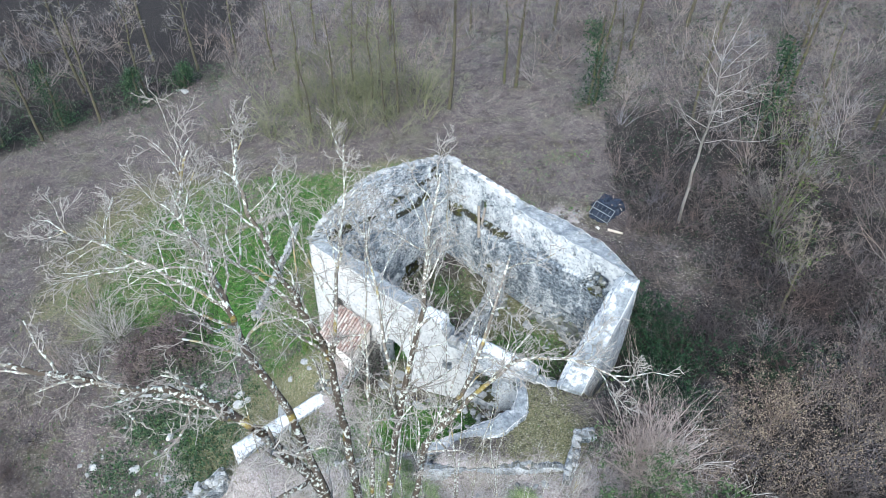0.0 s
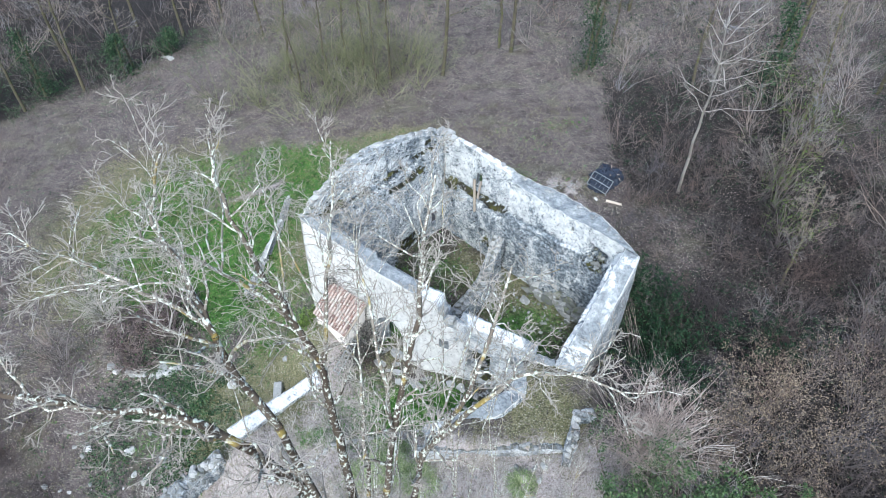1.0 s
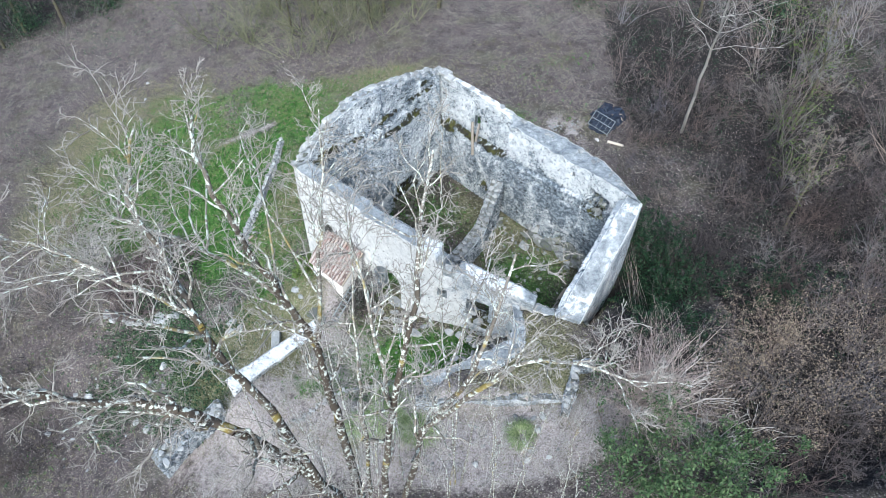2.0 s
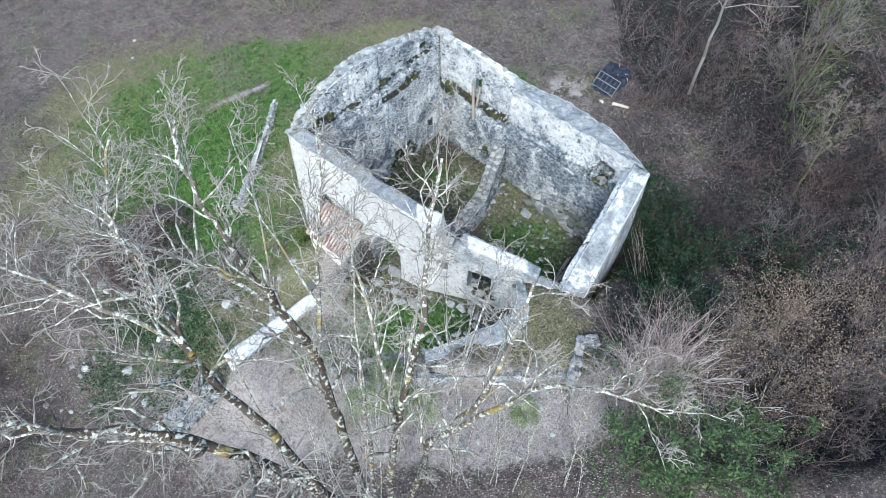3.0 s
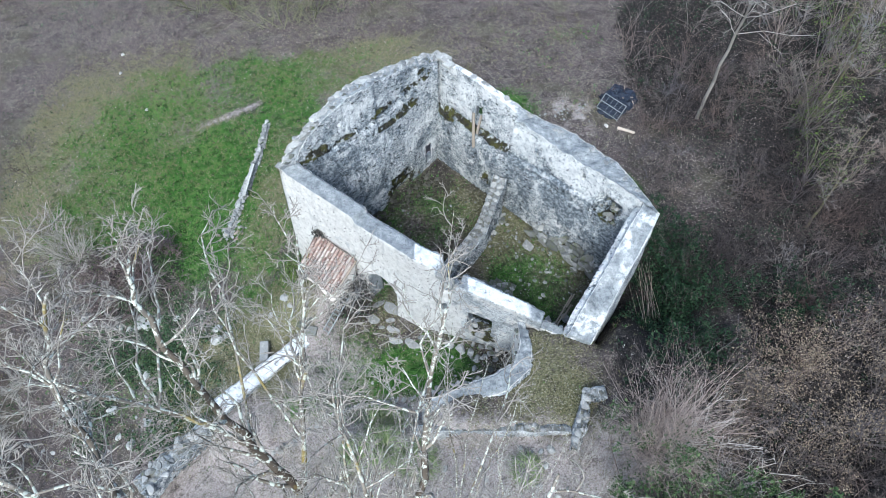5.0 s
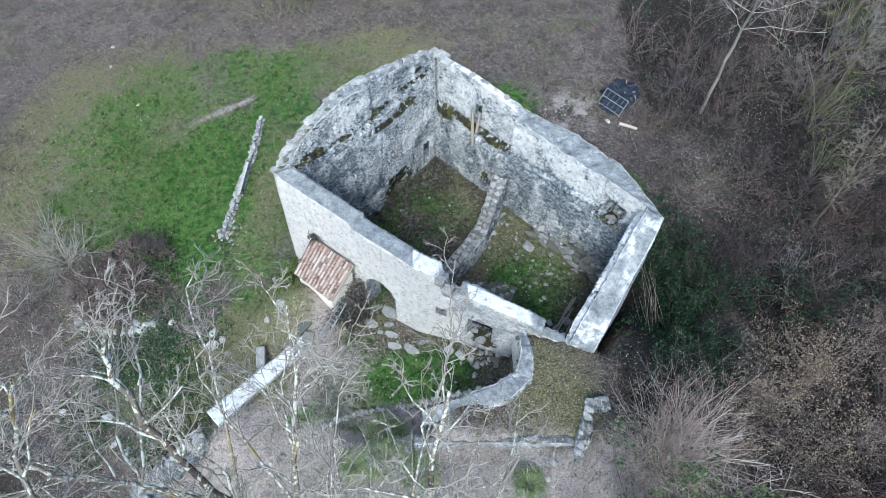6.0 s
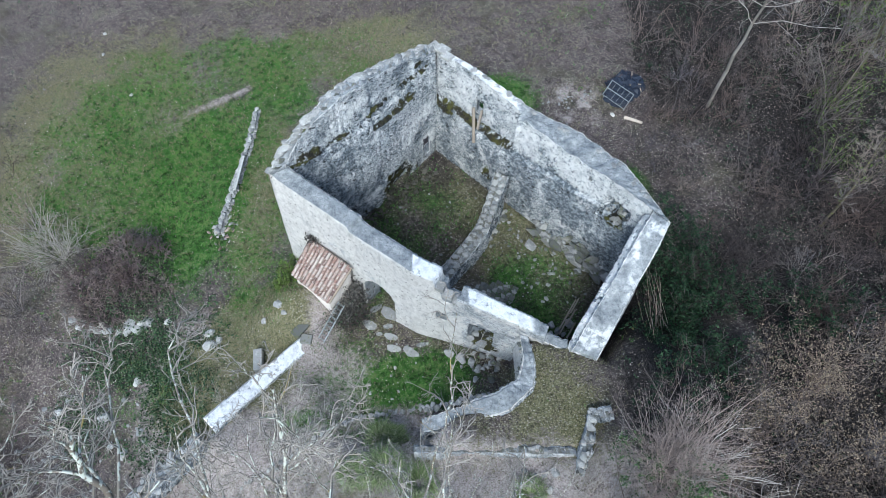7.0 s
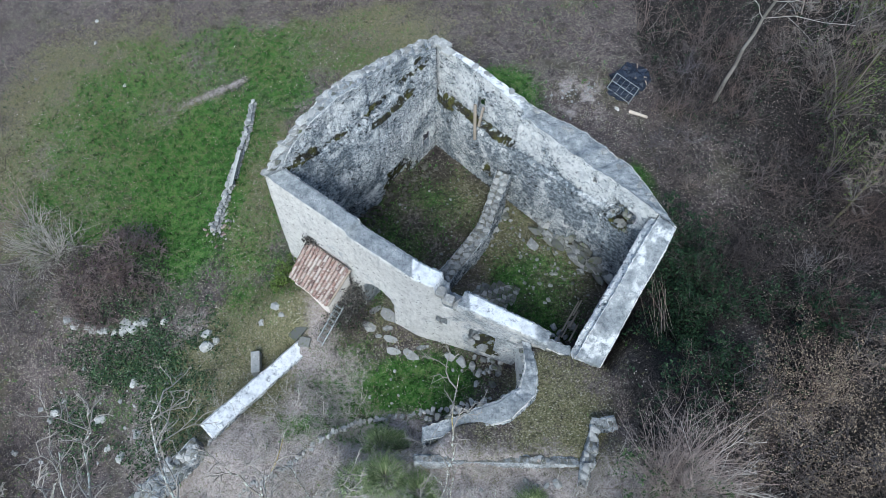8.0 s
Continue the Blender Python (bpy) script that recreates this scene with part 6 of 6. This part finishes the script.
for _x, _y, _k, _s in ((-41, 67, 2, 1.0), (-46, 63, 0, 1.1), (-50, 58, 1, 1.2), (-37, 72, 1, 1.1), (-33, 79, 2, 1.0), (-28, 80, 0, 1.0), (-22, 76, 1, 1.0), (-46, 74, 2, 1.1), (-54, 68, 0, 1.1), (-40, 82, 2, 1.2), (-18, 82, 0, 1.1), (-8, 80, 2, 1.1), (2, 80, 1, 1.2), (12, 78, 0, 1.1), (20, 72, 2, 1.1), (26, 64, 1, 1.1), (31, 56, 0, 1.1), (36, 66, 2, 1.1), (23, 56, 3, 1.2), (29, 47, 3, 1.2), (36, 50, 0, 1.0), (43, 58, 1, 1.2), (25.5, 40, 3, 1.0), (33, 40, 1, 0.95), (40, 42, 2, 1.0), (30, 33, 3, 1.0), (22.5, 31, 3, 0.8), (38, 33, 0, 0.9), (44, 34, 1, 1.1), (-56, 50, 2, 1.0), (-60, 60, 1, 1.1), (48, 48, 2, 1.1), (17, 65, 3, 1.1), (27, 76, 2, 1.2), (46, 70, 0, 1.2)):
    plant_tree(_k, _x, _y, _rng.uniform(0, 360), _s * _rng.uniform(0.85, 1.05))
_segs = bare_tree(411, 17.0, 0.16, 5.6, (-2.2, -4.0), 4, 7, 0.95, 0.55, 4)
tree_thing("pale_leaning_tree", _segs, (18.2, 40.8, gz(18.2, 40.8)), "leaning leafless tree with a pale grey trunk and crown", "tree", "", TWIG_PALE, TWIG_WOOD, 2, 0.8)
# ---- shrubs ----


def shrub_stems(seed, h, spread, stems, level=2, kids=4, wander=0.22, steps=3):
    """The segments of each main stem of a shrub."""
    rng = random.Random(seed)
    made = []
    for _ in range(stems):
        a = rng.uniform(0, 2 * math.pi)
        lean = spread * rng.uniform(0.25, 1.0)
        d = Vector((math.cos(a) * lean, math.sin(a) * lean, rng.uniform(0.6, 1.0)))
        b = (math.cos(a) * rng.uniform(0, 0.2) * h * spread, math.sin(a) * rng.uniform(0, 0.2) * h * spread, -0.1)
        segs = []
        grow(segs, rng, b, d, h * rng.uniform(0.65, 1.05), 0.022 * h / 2.5, level, wander, 0.04, 0.48, kids, steps, 0.35, 0.15)
        made.append(segs)
    return made


def shrub_vf(seed, h, spread, stems, level=2, kids=4, wander=0.22, fat=1.0):
    return twig_vf([s for one in shrub_stems(seed, h, spread, stems, level, kids, wander) for s in one], fat, 0.008)


def shrub_thing(name, x, y, seed, h, spread, stems, material, label, leafs=None, leaf_mat=None, leaf_n=0, leaf_size=0.07, tint=0.6, leaf_tint=1.0, level=2, kids=4, fat=1.0, category="shrub", group=""):
    ob = thing(name, (x, y, gz(x, y)), label, category, group)
    all_stems = shrub_stems(seed, h, spread, stems, level, kids)
    rng = np.random.default_rng(seed)
    for segs in all_stems:
        v, f = twig_vf(segs, fat, 0.008)
        add("stem", mesh_of("stem", v, f, material, tint=np.full(len(v), np.clip(tint + rng.normal(0, 0.12), 0, 1))), ob)
    if leaf_mat:
        tips = np.array([a[1] for segs in all_stems for a in segs if a[4] <= 1])
        pick = tips[rng.integers(0, len(tips), leaf_n)]
        lv, lf = leaves(rng, pick, leaf_size, 0.07 * h / 2.5, 1)
        add("foliage", mesh_of("foliage", lv, lf, leaf_mat, tint=np.repeat(rng.random(len(lv) // 4) * leaf_tint, 4)), ob, leafs)
    return ob


shrub_thing("pale_shrub", 9.5, 16.1, 1, 5.4, 0.42, 84, TWIG_TAN, "pinkish-tan leafless shrub beside the ruin's corner", tint=0.6, kids=7, fat=0.5)
shrub_thing("pale_shrub", 10.5, 15.9, 3, 4.6, 0.5, 9, TWIG_PALE, "whitish antler-like leafless shrub beside the ruin's corner", tint=0.85, kids=6, fat=0.85)
shrub_thing("pale_shrub", 12.4, 14.4, 2, 3.8, 0.5, 20, TWIG_PALE, "pale grey leafless shrub on the rough slope", tint=0.7)
for _k, (_x, _y, _h, _n) in enumerate(((15.6, 19.6, 4.0, 1300), (18.0, 20.2, 4.4, 1700), (12.9, 16.6, 3.2, 900), (19.8, 17.0, 4.2, 1300), (16.2, 16.6, 3.6, 900), (21.6, 19.4, 4.4, 1200))):
    shrub_thing("dry_leaved_shrub", _x, _y, 20 + _k, _h, 0.6, 18, TWIG_SCRUB, "shrub still holding tan withered leaves", "tan withered leaves", LEAF_DRY, int(_n * 2.2), 0.047, 0.5, kids=6, fat=0.6, group="shrubs with withered leaves")
for _k, (_x, _y, _h, _n) in enumerate(((10.4, 13.4, 3.8, 2600), (12.9, 12.4, 3.4, 2200), (8.3, 12.8, 4.0, 2000))):
    shrub_thing("evergreen_shrub", _x, _y, 40 + _k, _h, 0.75, 14, TWIG_SCRUB, "dense green evergreen shrub on the bank", "small evergreen leaves", LEAF_MID, int(_n * 1.5), 0.08, 0.4, 1.0, group="evergreen shrubs")
# low leaf tint puts the shade east of the house into these leaves
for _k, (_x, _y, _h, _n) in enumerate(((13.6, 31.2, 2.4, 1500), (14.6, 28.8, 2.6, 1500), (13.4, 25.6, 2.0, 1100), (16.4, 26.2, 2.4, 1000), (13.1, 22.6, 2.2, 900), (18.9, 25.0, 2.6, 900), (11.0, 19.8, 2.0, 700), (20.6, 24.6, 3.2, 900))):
    shrub_thing("evergreen_shrub", _x, _y, 50 + _k, _h, 0.8, 12, TWIG_SCRUB, "low evergreen shrub in the thicket with shade-darkened leaves", "small evergreen leaves", LEAF_GREEN, _n, 0.085, 0.3, 0.32, group="evergreen shrubs")
for _k, (_x, _y, _z, _h, _n) in enumerate(((24.4, 38.6, 0, 6.0, 300), (27.4, 45.0, 0, 6.0, 420), (23.4, 34.4, 0, 4.0, 220))):
    shrub_thing("bright_evergreen", _x, _y, 70 + _k, _h, 0.3, 10, TWIG_SCRUB, "bright yellow-green leafy sapling in the wood", "bright green leaves", LEAF_LIME, _n * 3, 0.07, 0.5, 0.55, group="bright green saplings")
# ivy-clad trunks
for _k, (_x, _y, _h) in enumerate(((13.8, 60.2, 9), (-45, 66, 8), (-37.5, 70.5, 5), (-50, 62, 8), (-33.5, 75, 3), (27.5, 52, 9), (36, 44, 8))):
    ob = thing("ivy_column", (_x, _y, gz(_x, _y)), "dark green ivy clothing a tree trunk", "ivy", "ivy on trunks")
    _r8 = np.random.default_rng(600 + _k)
    _v, _f = tubes([(0, 0, -0.2)], [(0.2, 0, _h)], [0.18], [0.1], 6)
    add("trunk", mesh_of("trunk", _v, _f, BARK_MOSS, tint=np.zeros(len(_v))), ob)
    _hh = _r8.random(420)
    _cc = np.stack([_r8.normal(0, 0.75, 420) * (1.2 - 0.7 * _hh) + 0.5 * np.sin(5 * _hh + _k), _r8.normal(0, 0.7, 420) * (1.2 - 0.7 * _hh), _hh * _h], 1)
    _v, _f = leaves(_r8, _cc, 0.12, 0.22, 5)
    add("foliage", mesh_of("foliage", _v, _f, LEAF_GREEN, tint=np.repeat(_r8.random(len(_v) // 4), 4)), ob, "glossy ivy leaves")
# bramble heap and the bare shrub beside it
heap = thing("bramble_heap", (-19.6, 29.6, gz(-19.6, 29.6)), "dome of dark tangled bramble and dead branches", "bramble heap")
_vars = [shrub_vf(500 + k, 1.6, 1.6, 16, 2, 4, 0.5, 1.7) for k in range(3)]
_rb = random.Random(52)
_pl = []
for _k in range(48):
    _a, _d = _rb.uniform(0, 6.28), math.sqrt(_rb.random())
    _x, _y = -20.0 + 3.5 * _d * math.cos(_a), 30.3 + 3.0 * _d * math.sin(_a)
    _pl.append((_x - -19.6, _y - 29.6, gz(_x, _y) - gz(-19.6, 29.6) - 0.1, _a * 3, _rb.uniform(0.6, 1.0)))
_clumps = [mesh_of("cane_clump", _vars[k % 3][0], _vars[k % 3][1], CANE if k % 2 else TWIG_SCRUB, tint=np.full(len(_vars[k % 3][0]), 0.12 + 0.13 * k)) for k in range(6)]
for _k, (_x, _y, _z, _a, _s) in enumerate(_pl):
    add("cane_clump", _clumps[_rb.choice((0, 1, 1, 2, 2, 3, 3, 4, 5))], heap, "", pose(_x, _y, _z, 0, 0, math.degrees(_a)) @ Matrix.Scale(_s, 4))
shrub_thing("bare_shrub", -25.0, 32.6, 81, 3.4, 0.9, 44, TWIG_PALE, "spreading grey leafless shrub beside the lawn", tint=0.35, kids=5)
shrub_thing("bare_shrub", -27.6, 35.0, 82, 3.4, 0.7, 18, TWIG_SCRUB, "spreading grey leafless shrub beside the lawn", tint=0.8)
shrub_thing("bare_shrub", -26.6, 28.6, 83, 3.6, 0.6, 18, TWIG_SCRUB, "spreading grey leafless shrub beside the lawn", tint=0.7)
shrub_thing("withered_creeper", -4.7, 26.3, 84, 2.3, 0.9, 60, TWIG_SCRUB, "dark withered creeper hanging on the shed", "dark creeper leaves", LEAF_GREEN, 420, 0.07, 0.1)
creeper = thing("dead_creeper", (-4.9, 26.5, -3.0), "grey-brown withered creeper covering the shed's yard side", "creeper")
_r9 = np.random.default_rng(71)
_n9 = 620
_u9, _h9 = _r9.random(_n9), _r9.random(_n9) ** 0.7
_c9 = np.stack([-5.5 + 1.35 * _u9 + 0.12 + 0.35 * (1 - _h9) + 4.9, 25.85 + 1.45 * _u9 - 0.15 - 0.3 * (1 - _h9) - 26.5, _h9 * (1.2 + 1.6 * _u9) + 0.1], 1)
_v9, _f9 = leaves(_r9, _c9, 0.075, 0.2, 4)
add("foliage", mesh_of("foliage", _v9, _f9, LEAF_DEAD, tint=np.repeat(np.clip(_r9.normal(0.45, 0.25, len(_v9) // 4), 0, 1), 4)), creeper)
ivy_top = thing("wall_ivy", (-6.3, 28.85, 1.0), "dark ivy where the shed roof meets the wall", "ivy")
_c9 = np.stack([_r9.normal(0, 0.22, 90) - 0.1, _r9.normal(0, 0.12, 90), _r9.uniform(0.0, 0.45, 90)], 1)
_v9, _f9 = leaves(_r9, _c9, 0.08, 0.06, 4)
add("foliage", mesh_of("foliage", _v9, _f9, LEAF_DEAD, tint=np.repeat(_r9.random(len(_v9) // 4) * 0.5, 4)), ivy_top)
for _x, _y, _h in ((-8.3, 28.6, 1.3), (-8.0, 29.3, 1.2), (-8.5, 27.8, 0.9)):
    shrub_thing("ivy_clump", _x, _y, 85 + int(_h * 10), _h, 0.6, 12, TWIG_SCRUB, "small leafy green bush at the shed's corner", "fresh green leaves", LEAF_LIME, 650, 0.075, 0.4, group="green bushes at the shed")
# dead reeds leaning on the end wall
reeds = thing("dead_canes", (10.9, 24.3, gz(10.9, 24.3)), "bundle of dead tan canes leaning on the end wall", "dead canes")
_rr = random.Random(12)
_z0 = gz(10.9, 24.3)
_p0 = [(_rr.gauss(0.6, 0.35), _rr.gauss(-0.6, 0.7), 0) for _ in range(20)]
_p1 = [(x * 0.2 - 0.7 + _rr.gauss(0, 0.25), y + 0.9 + _rr.gauss(0, 0.5), 3.2 + _rr.gauss(0, 0.8)) for x, y, _ in _p0]
for _a, _b in zip(_p0, _p1):
    _v, _f = tubes([_a], [_b], [0.012], [0.007], 3)
    add("cane", mesh_of("cane", _v, _f, TWIG_SCRUB, tint=np.full(len(_v), _rr.random())), reeds)

# sedge tussocks
for _k, (_x, _y, _h) in enumerate(((-2.2, 17.1, 1.0), (-2.85, 16.9, 0.65), (-2.5, 18.8, 0.9), (-1.9, 18.9, 0.7), (-0.6, 16.4, 0.9), (4.3, 15.6, 0.7), (-3.6, 17.0, 0.8))):
    _r8 = np.random.default_rng(900 + _k)
    n = 620
    a, e = _r8.uniform(0, 2 * np.pi, n), _r8.uniform(0.25, 1.1, n)
    L = _h * _r8.uniform(0.7, 1.2, n)
    b0 = np.stack([np.cos(a), np.sin(a), a * 0], 1) * (0.55 * _h * np.sqrt(_r8.random((n, 1))))
    b1 = b0 + np.stack([np.cos(a) * np.sin(e) * L * 0.6, np.sin(a) * np.sin(e) * L * 0.6, np.cos(e) * L * 0.75], 1)
    b2 = b1 + np.stack([np.cos(a + 0.6 * _r8.normal(0, 1, n)) * L * 0.38, np.sin(a + 0.6 * _r8.normal(0, 1, n)) * L * 0.38, -0.2 * L], 1)
    v1, f1 = tubes(b0, b1, np.full(n, 0.012), np.full(n, 0.011), 3)
    v2, f2 = tubes(b1, b2, np.full(n, 0.011), np.full(n, 0.003), 3)
    ob = thing("sedge_tussock", (_x, _y, gz(_x, _y) - 0.05), "round tussock of arching green sedge", "sedge tussock", "sedge tussocks")
    add("blade_mass", mesh_of("blade_mass", np.concatenate([v1, v2]), np.concatenate([f1, f2 + len(v1)]), TUFT, tint=np.repeat(np.concatenate([_r8.random(n), _r8.random(n)]), 6)), ob)

# ---- thicket, grass and fallen leaves ----


def scatter(rng, n, x0, x1, y0, y1, weight):
    """Random places kept by a weight from 0 to 1."""
    x, y = rng.uniform(x0, x1, n), rng.uniform(y0, y1, n)
    ok = rng.random(n) < weight(x, y)
    return x[ok], y[ok]


_r8 = np.random.default_rng(42)
SCRUB = [shrub_vf(700 + k, h, sp, st, 2, 5, 0.42, 0.85) for k, (h, sp, st) in enumerate(((3.0, 0.7, 9), (2.2, 0.95, 9), (3.8, 0.55, 8), (1.7, 1.1, 9), (2.6, 0.8, 9), (4.6, 0.5, 7)))]


FAR = [shrub_vf(740 + k, h, sp, st, 2, 4, 0.36, 0.75) for k, (h, sp, st) in enumerate(((3.4, 0.75, 6), (2.8, 0.9, 6), (5.0, 0.55, 6), (6.0, 0.45, 5), (4.2, 0.65, 6)))]


def is_near(x, y):
    return ((x > 12) & (x < 30) & (y < 46)) | ((x < -20) & (x > -34) & (y < 46))


_parts = []
for _set, _n, _test, _grow in ((SCRUB, 5600, is_near, 0.78), (FAR, 7000, lambda x, y: ~is_near(x, y), 1.15)):
    _x, _y = scatter(_r8, _n, *((-34, 30, 11, 46) if _set is SCRUB else (-64, 50, 11, 92)), lambda x, y: thicket_weight(x, y) * _test(x, y) * 0.62)
    _x, _y = _x[:420 if _set is SCRUB else 500], _y[:420 if _set is SCRUB else 500]
    _pl = list(zip(_x, _y, height(_x, _y) - 0.1, _r8.uniform(0, 6.28, len(_x)), _r8.uniform(0.6, 1.2, len(_x)) * _grow))
    _ti = np.clip(0.36 + 0.28 * sstep(36, 62, _y) - 0.1 * sstep(27, 20, _y) - 0.22 * ell(_x, _y, 17, 38, 5, 7) + 0.22 * sstep(20, 30, _x) * sstep(28, 40, _y) + 0.7 * fbm(_x, _y, 5, 77) + _r8.normal(0, 0.2, len(_x)), 0, 1)
    _parts.append(tile(_set, _pl, _ti))
_v = np.concatenate([p[0] for p in _parts])
_f = np.concatenate([_parts[0][1], _parts[1][1] + len(_parts[0][0])])
tagged(new("thicket", mesh_of("thicket", _v, _f, TWIG_SCRUB, tint=np.concatenate([p[2] for p in _parts]))), "dense leafless grey-brown scrub and bramble thicket", "thicket", kind="stuff")
_x, _y = scatter(_r8, 260, -26, 2, 55, 72, lambda x, y: 0.8 * ell(x, y, -11, 63, 10, 6))
_pl = list(zip(_x, _y, height(_x, _y) - 0.1, _r8.uniform(0, 6.28, len(_x)), _r8.uniform(0.8, 1.4, len(_x))))
_v, _f, _t = tile(FAR, _pl, _r8.uniform(0.2, 1, len(_x)))
tagged(new("mossy_thicket", mesh_of("mossy_thicket", _v, _f, TWIG_MOSS, tint=_t)), "leafless thicket with olive-green mossy twigs", "thicket", kind="stuff")
# low evergreen leaves in the thicket and ivy on the slope


def ivy_weight(x, y):
    a = np.maximum.reduce([0.75 * ell(x, y, -17.2, 23.6, 4.4, 4.4, 0.75), 1.0 * ell(x, y, 13.4, 26.5, 2.8, 6.5), 0.9 * ell(x, y, 10.2, 19.6, 1.8, 2.8), 0.6 * ell(x, y, 17, 27, 5, 6), 0.8 * ell(x, y, 11, 13.5, 3.5, 1.6), 0.35 * thicket_weight(x, y), 0.8 * thicket_weight(x, y) * (x < -28) * (y > 56), 0.9 * ell(x, y, 11.6, 23, 1.8, 4), 0.5 * ell(x, y, -14, 24.5, 1.5, 2)])
    return a * sstep(-0.25, 0.25, fbm(x, y, 2.2, 57) + 0.12) * clear_of(x, y)


_x, _y = scatter(_r8, 60000, -60, 46, 11, 80, ivy_weight)
_x2, _y2 = scatter(_r8, 5000, 8, 18, 15, 33, lambda x, y: ivy_weight(x, y) * ell(x, y, 12.5, 24.5, 3.6, 7))
_x3, _y3 = scatter(_r8, 7500, -23, -12, 18, 29, ivy_weight)
_x, _y = np.concatenate([_x, _x2, _x3]), np.concatenate([_y, _y2, _y3])
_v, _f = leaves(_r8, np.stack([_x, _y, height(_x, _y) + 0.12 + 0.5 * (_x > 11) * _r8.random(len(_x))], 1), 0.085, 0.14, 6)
# tint drops beyond x = 9: the hollow's shade painted into the ivy
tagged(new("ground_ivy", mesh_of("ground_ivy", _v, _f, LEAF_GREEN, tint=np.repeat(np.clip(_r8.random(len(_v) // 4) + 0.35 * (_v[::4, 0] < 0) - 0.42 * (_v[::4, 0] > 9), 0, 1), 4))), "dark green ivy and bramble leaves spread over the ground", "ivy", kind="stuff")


def blades(x, y, h, w, rng):
    """Bent three-sided grass blades, four to a tuft."""
    x, y, h = np.repeat(x, 4), np.repeat(y, 4), np.repeat(h, 4) * rng.uniform(0.6, 1.2, len(x) * 4)
    n = len(x)
    x, y = x + rng.normal(0, 0.05, n), y + rng.normal(0, 0.05, n)
    z = height(x, y) - 0.02
    a = rng.uniform(0, 6.283, n)
    p = np.stack([x, y, z], 1)
    s = np.stack([np.cos(a), np.sin(a), a * 0], 1)
    o = np.stack([-np.sin(a), np.cos(a), a * 0], 1) * rng.uniform(0.1, 0.8, (n, 1)) * h[:, None]
    v = np.stack([p - s * w, p + s * w, p + o * 0.1 + s * 0, p + o + [[0, 0, 1]] * h[:, None]], 1)
    v[:, 2] += np.stack([-np.sin(a), np.cos(a), a * 0], 1) * w
    i = np.arange(n)[:, None] * 4
    return v.reshape(-1, 3), np.concatenate([i + [0, 1, 3], i + [1, 2, 3], i + [2, 0, 3]], 0)


_x, _y = scatter(_r8, 62000, -28, 13, 16, 52, lambda x, y: cover(x, y)[0] ** 1.5)
_v, _f = blades(_x, _y, 0.11 + 0.08 * _r8.random(len(_x)) + 0.07 * (fbm(_x, _y, 2, 61) > 0.1), 0.02, _r8)
tagged(new("grass", mesh_of("grass", _v, _f, BLADE, tint=np.repeat(np.clip(0.45 + 0.5 * fbm(_v[::4, 0], _v[::4, 1], 2.5, 63) + 0.7 * fbm(_v[::4, 0], _v[::4, 1], 0.5, 67), 0, 1), 4))), "short fresh green grass of the clearing", "grass", kind="stuff")
_x, _y = scatter(_r8, 46000, -34, 12, 14, 56, lambda x, y: np.clip(cover(x, y)[1] * 1.0 + 0.06, 0, 1) * (poly_inside(x, y, HOUSE) < 0.2))
_v, _f = blades(_x, _y, 0.13 + 0.16 * _r8.random(len(_x)), 0.016, _r8)
tagged(new("dry_grass", mesh_of("dry_grass", _v, _f, BLADE_DRY, tint=np.repeat(_r8.random(len(_v) // 4), 4))), "straw-coloured dry grass", "grass", kind="stuff")
_x, _y = scatter(_r8, 190000, -48, 34, 13, 78, lambda x, y: np.clip(0.22 + 0.7 * cover(x, y)[2] + 0.25 * cover(x, y)[1] - 0.28 * cover(x, y)[0], 0.03, 1) * (poly_inside(x, y, HOUSE) < -0.3) * (1 - 0.85 * ell(x, y, 12.8, 23.5, 3.6, 7, 0.4)) * (1 - 0.65 * (poly_inside(x, y, TERRACE) > 0)))
_v, _f = leaves(_r8, np.stack([_x, _y, height(_x, _y) + 0.025], 1), 0.047, 0.02, 1)
tagged(new("fallen_leaves", mesh_of("fallen_leaves", _v, _f, LITTER, tint=np.repeat(np.clip(0.35 + 0.5 * fbm(_v[::4, 0], _v[::4, 1], 3, 65) + _r8.normal(0, 0.2, len(_v) // 4), 0, 1), 4))), "brown and bleached leaves fallen over the ground", "fallen leaves", kind="stuff")
# thin dead sticks and saplings on the near slope
_x, _y = scatter(_r8, 900, -12, 8, 13.0, 22.0, lambda x, y: np.where(y < 19, 0.75, 0.5 * (x < -3.5)) * clear_of(x, y))
_pl = list(zip(_x, _y, height(_x, _y) - 0.05, _r8.uniform(0, 6.28, len(_x)), _r8.uniform(0.35, 0.75, len(_x))))
_v, _f, _t = tile([shrub_vf(760 + k, 2.4, 0.35, 4, 1, 4, 0.15, 1.0) for k in range(4)], _pl, _r8.uniform(0.2, 1, len(_x)))
tagged(new("dead_stalks", mesh_of("dead_stalks", _v, _f, TWIG_PALE, tint=_t)), "thin pale dead stalks standing on the near slope", "dead stalks", kind="stuff")
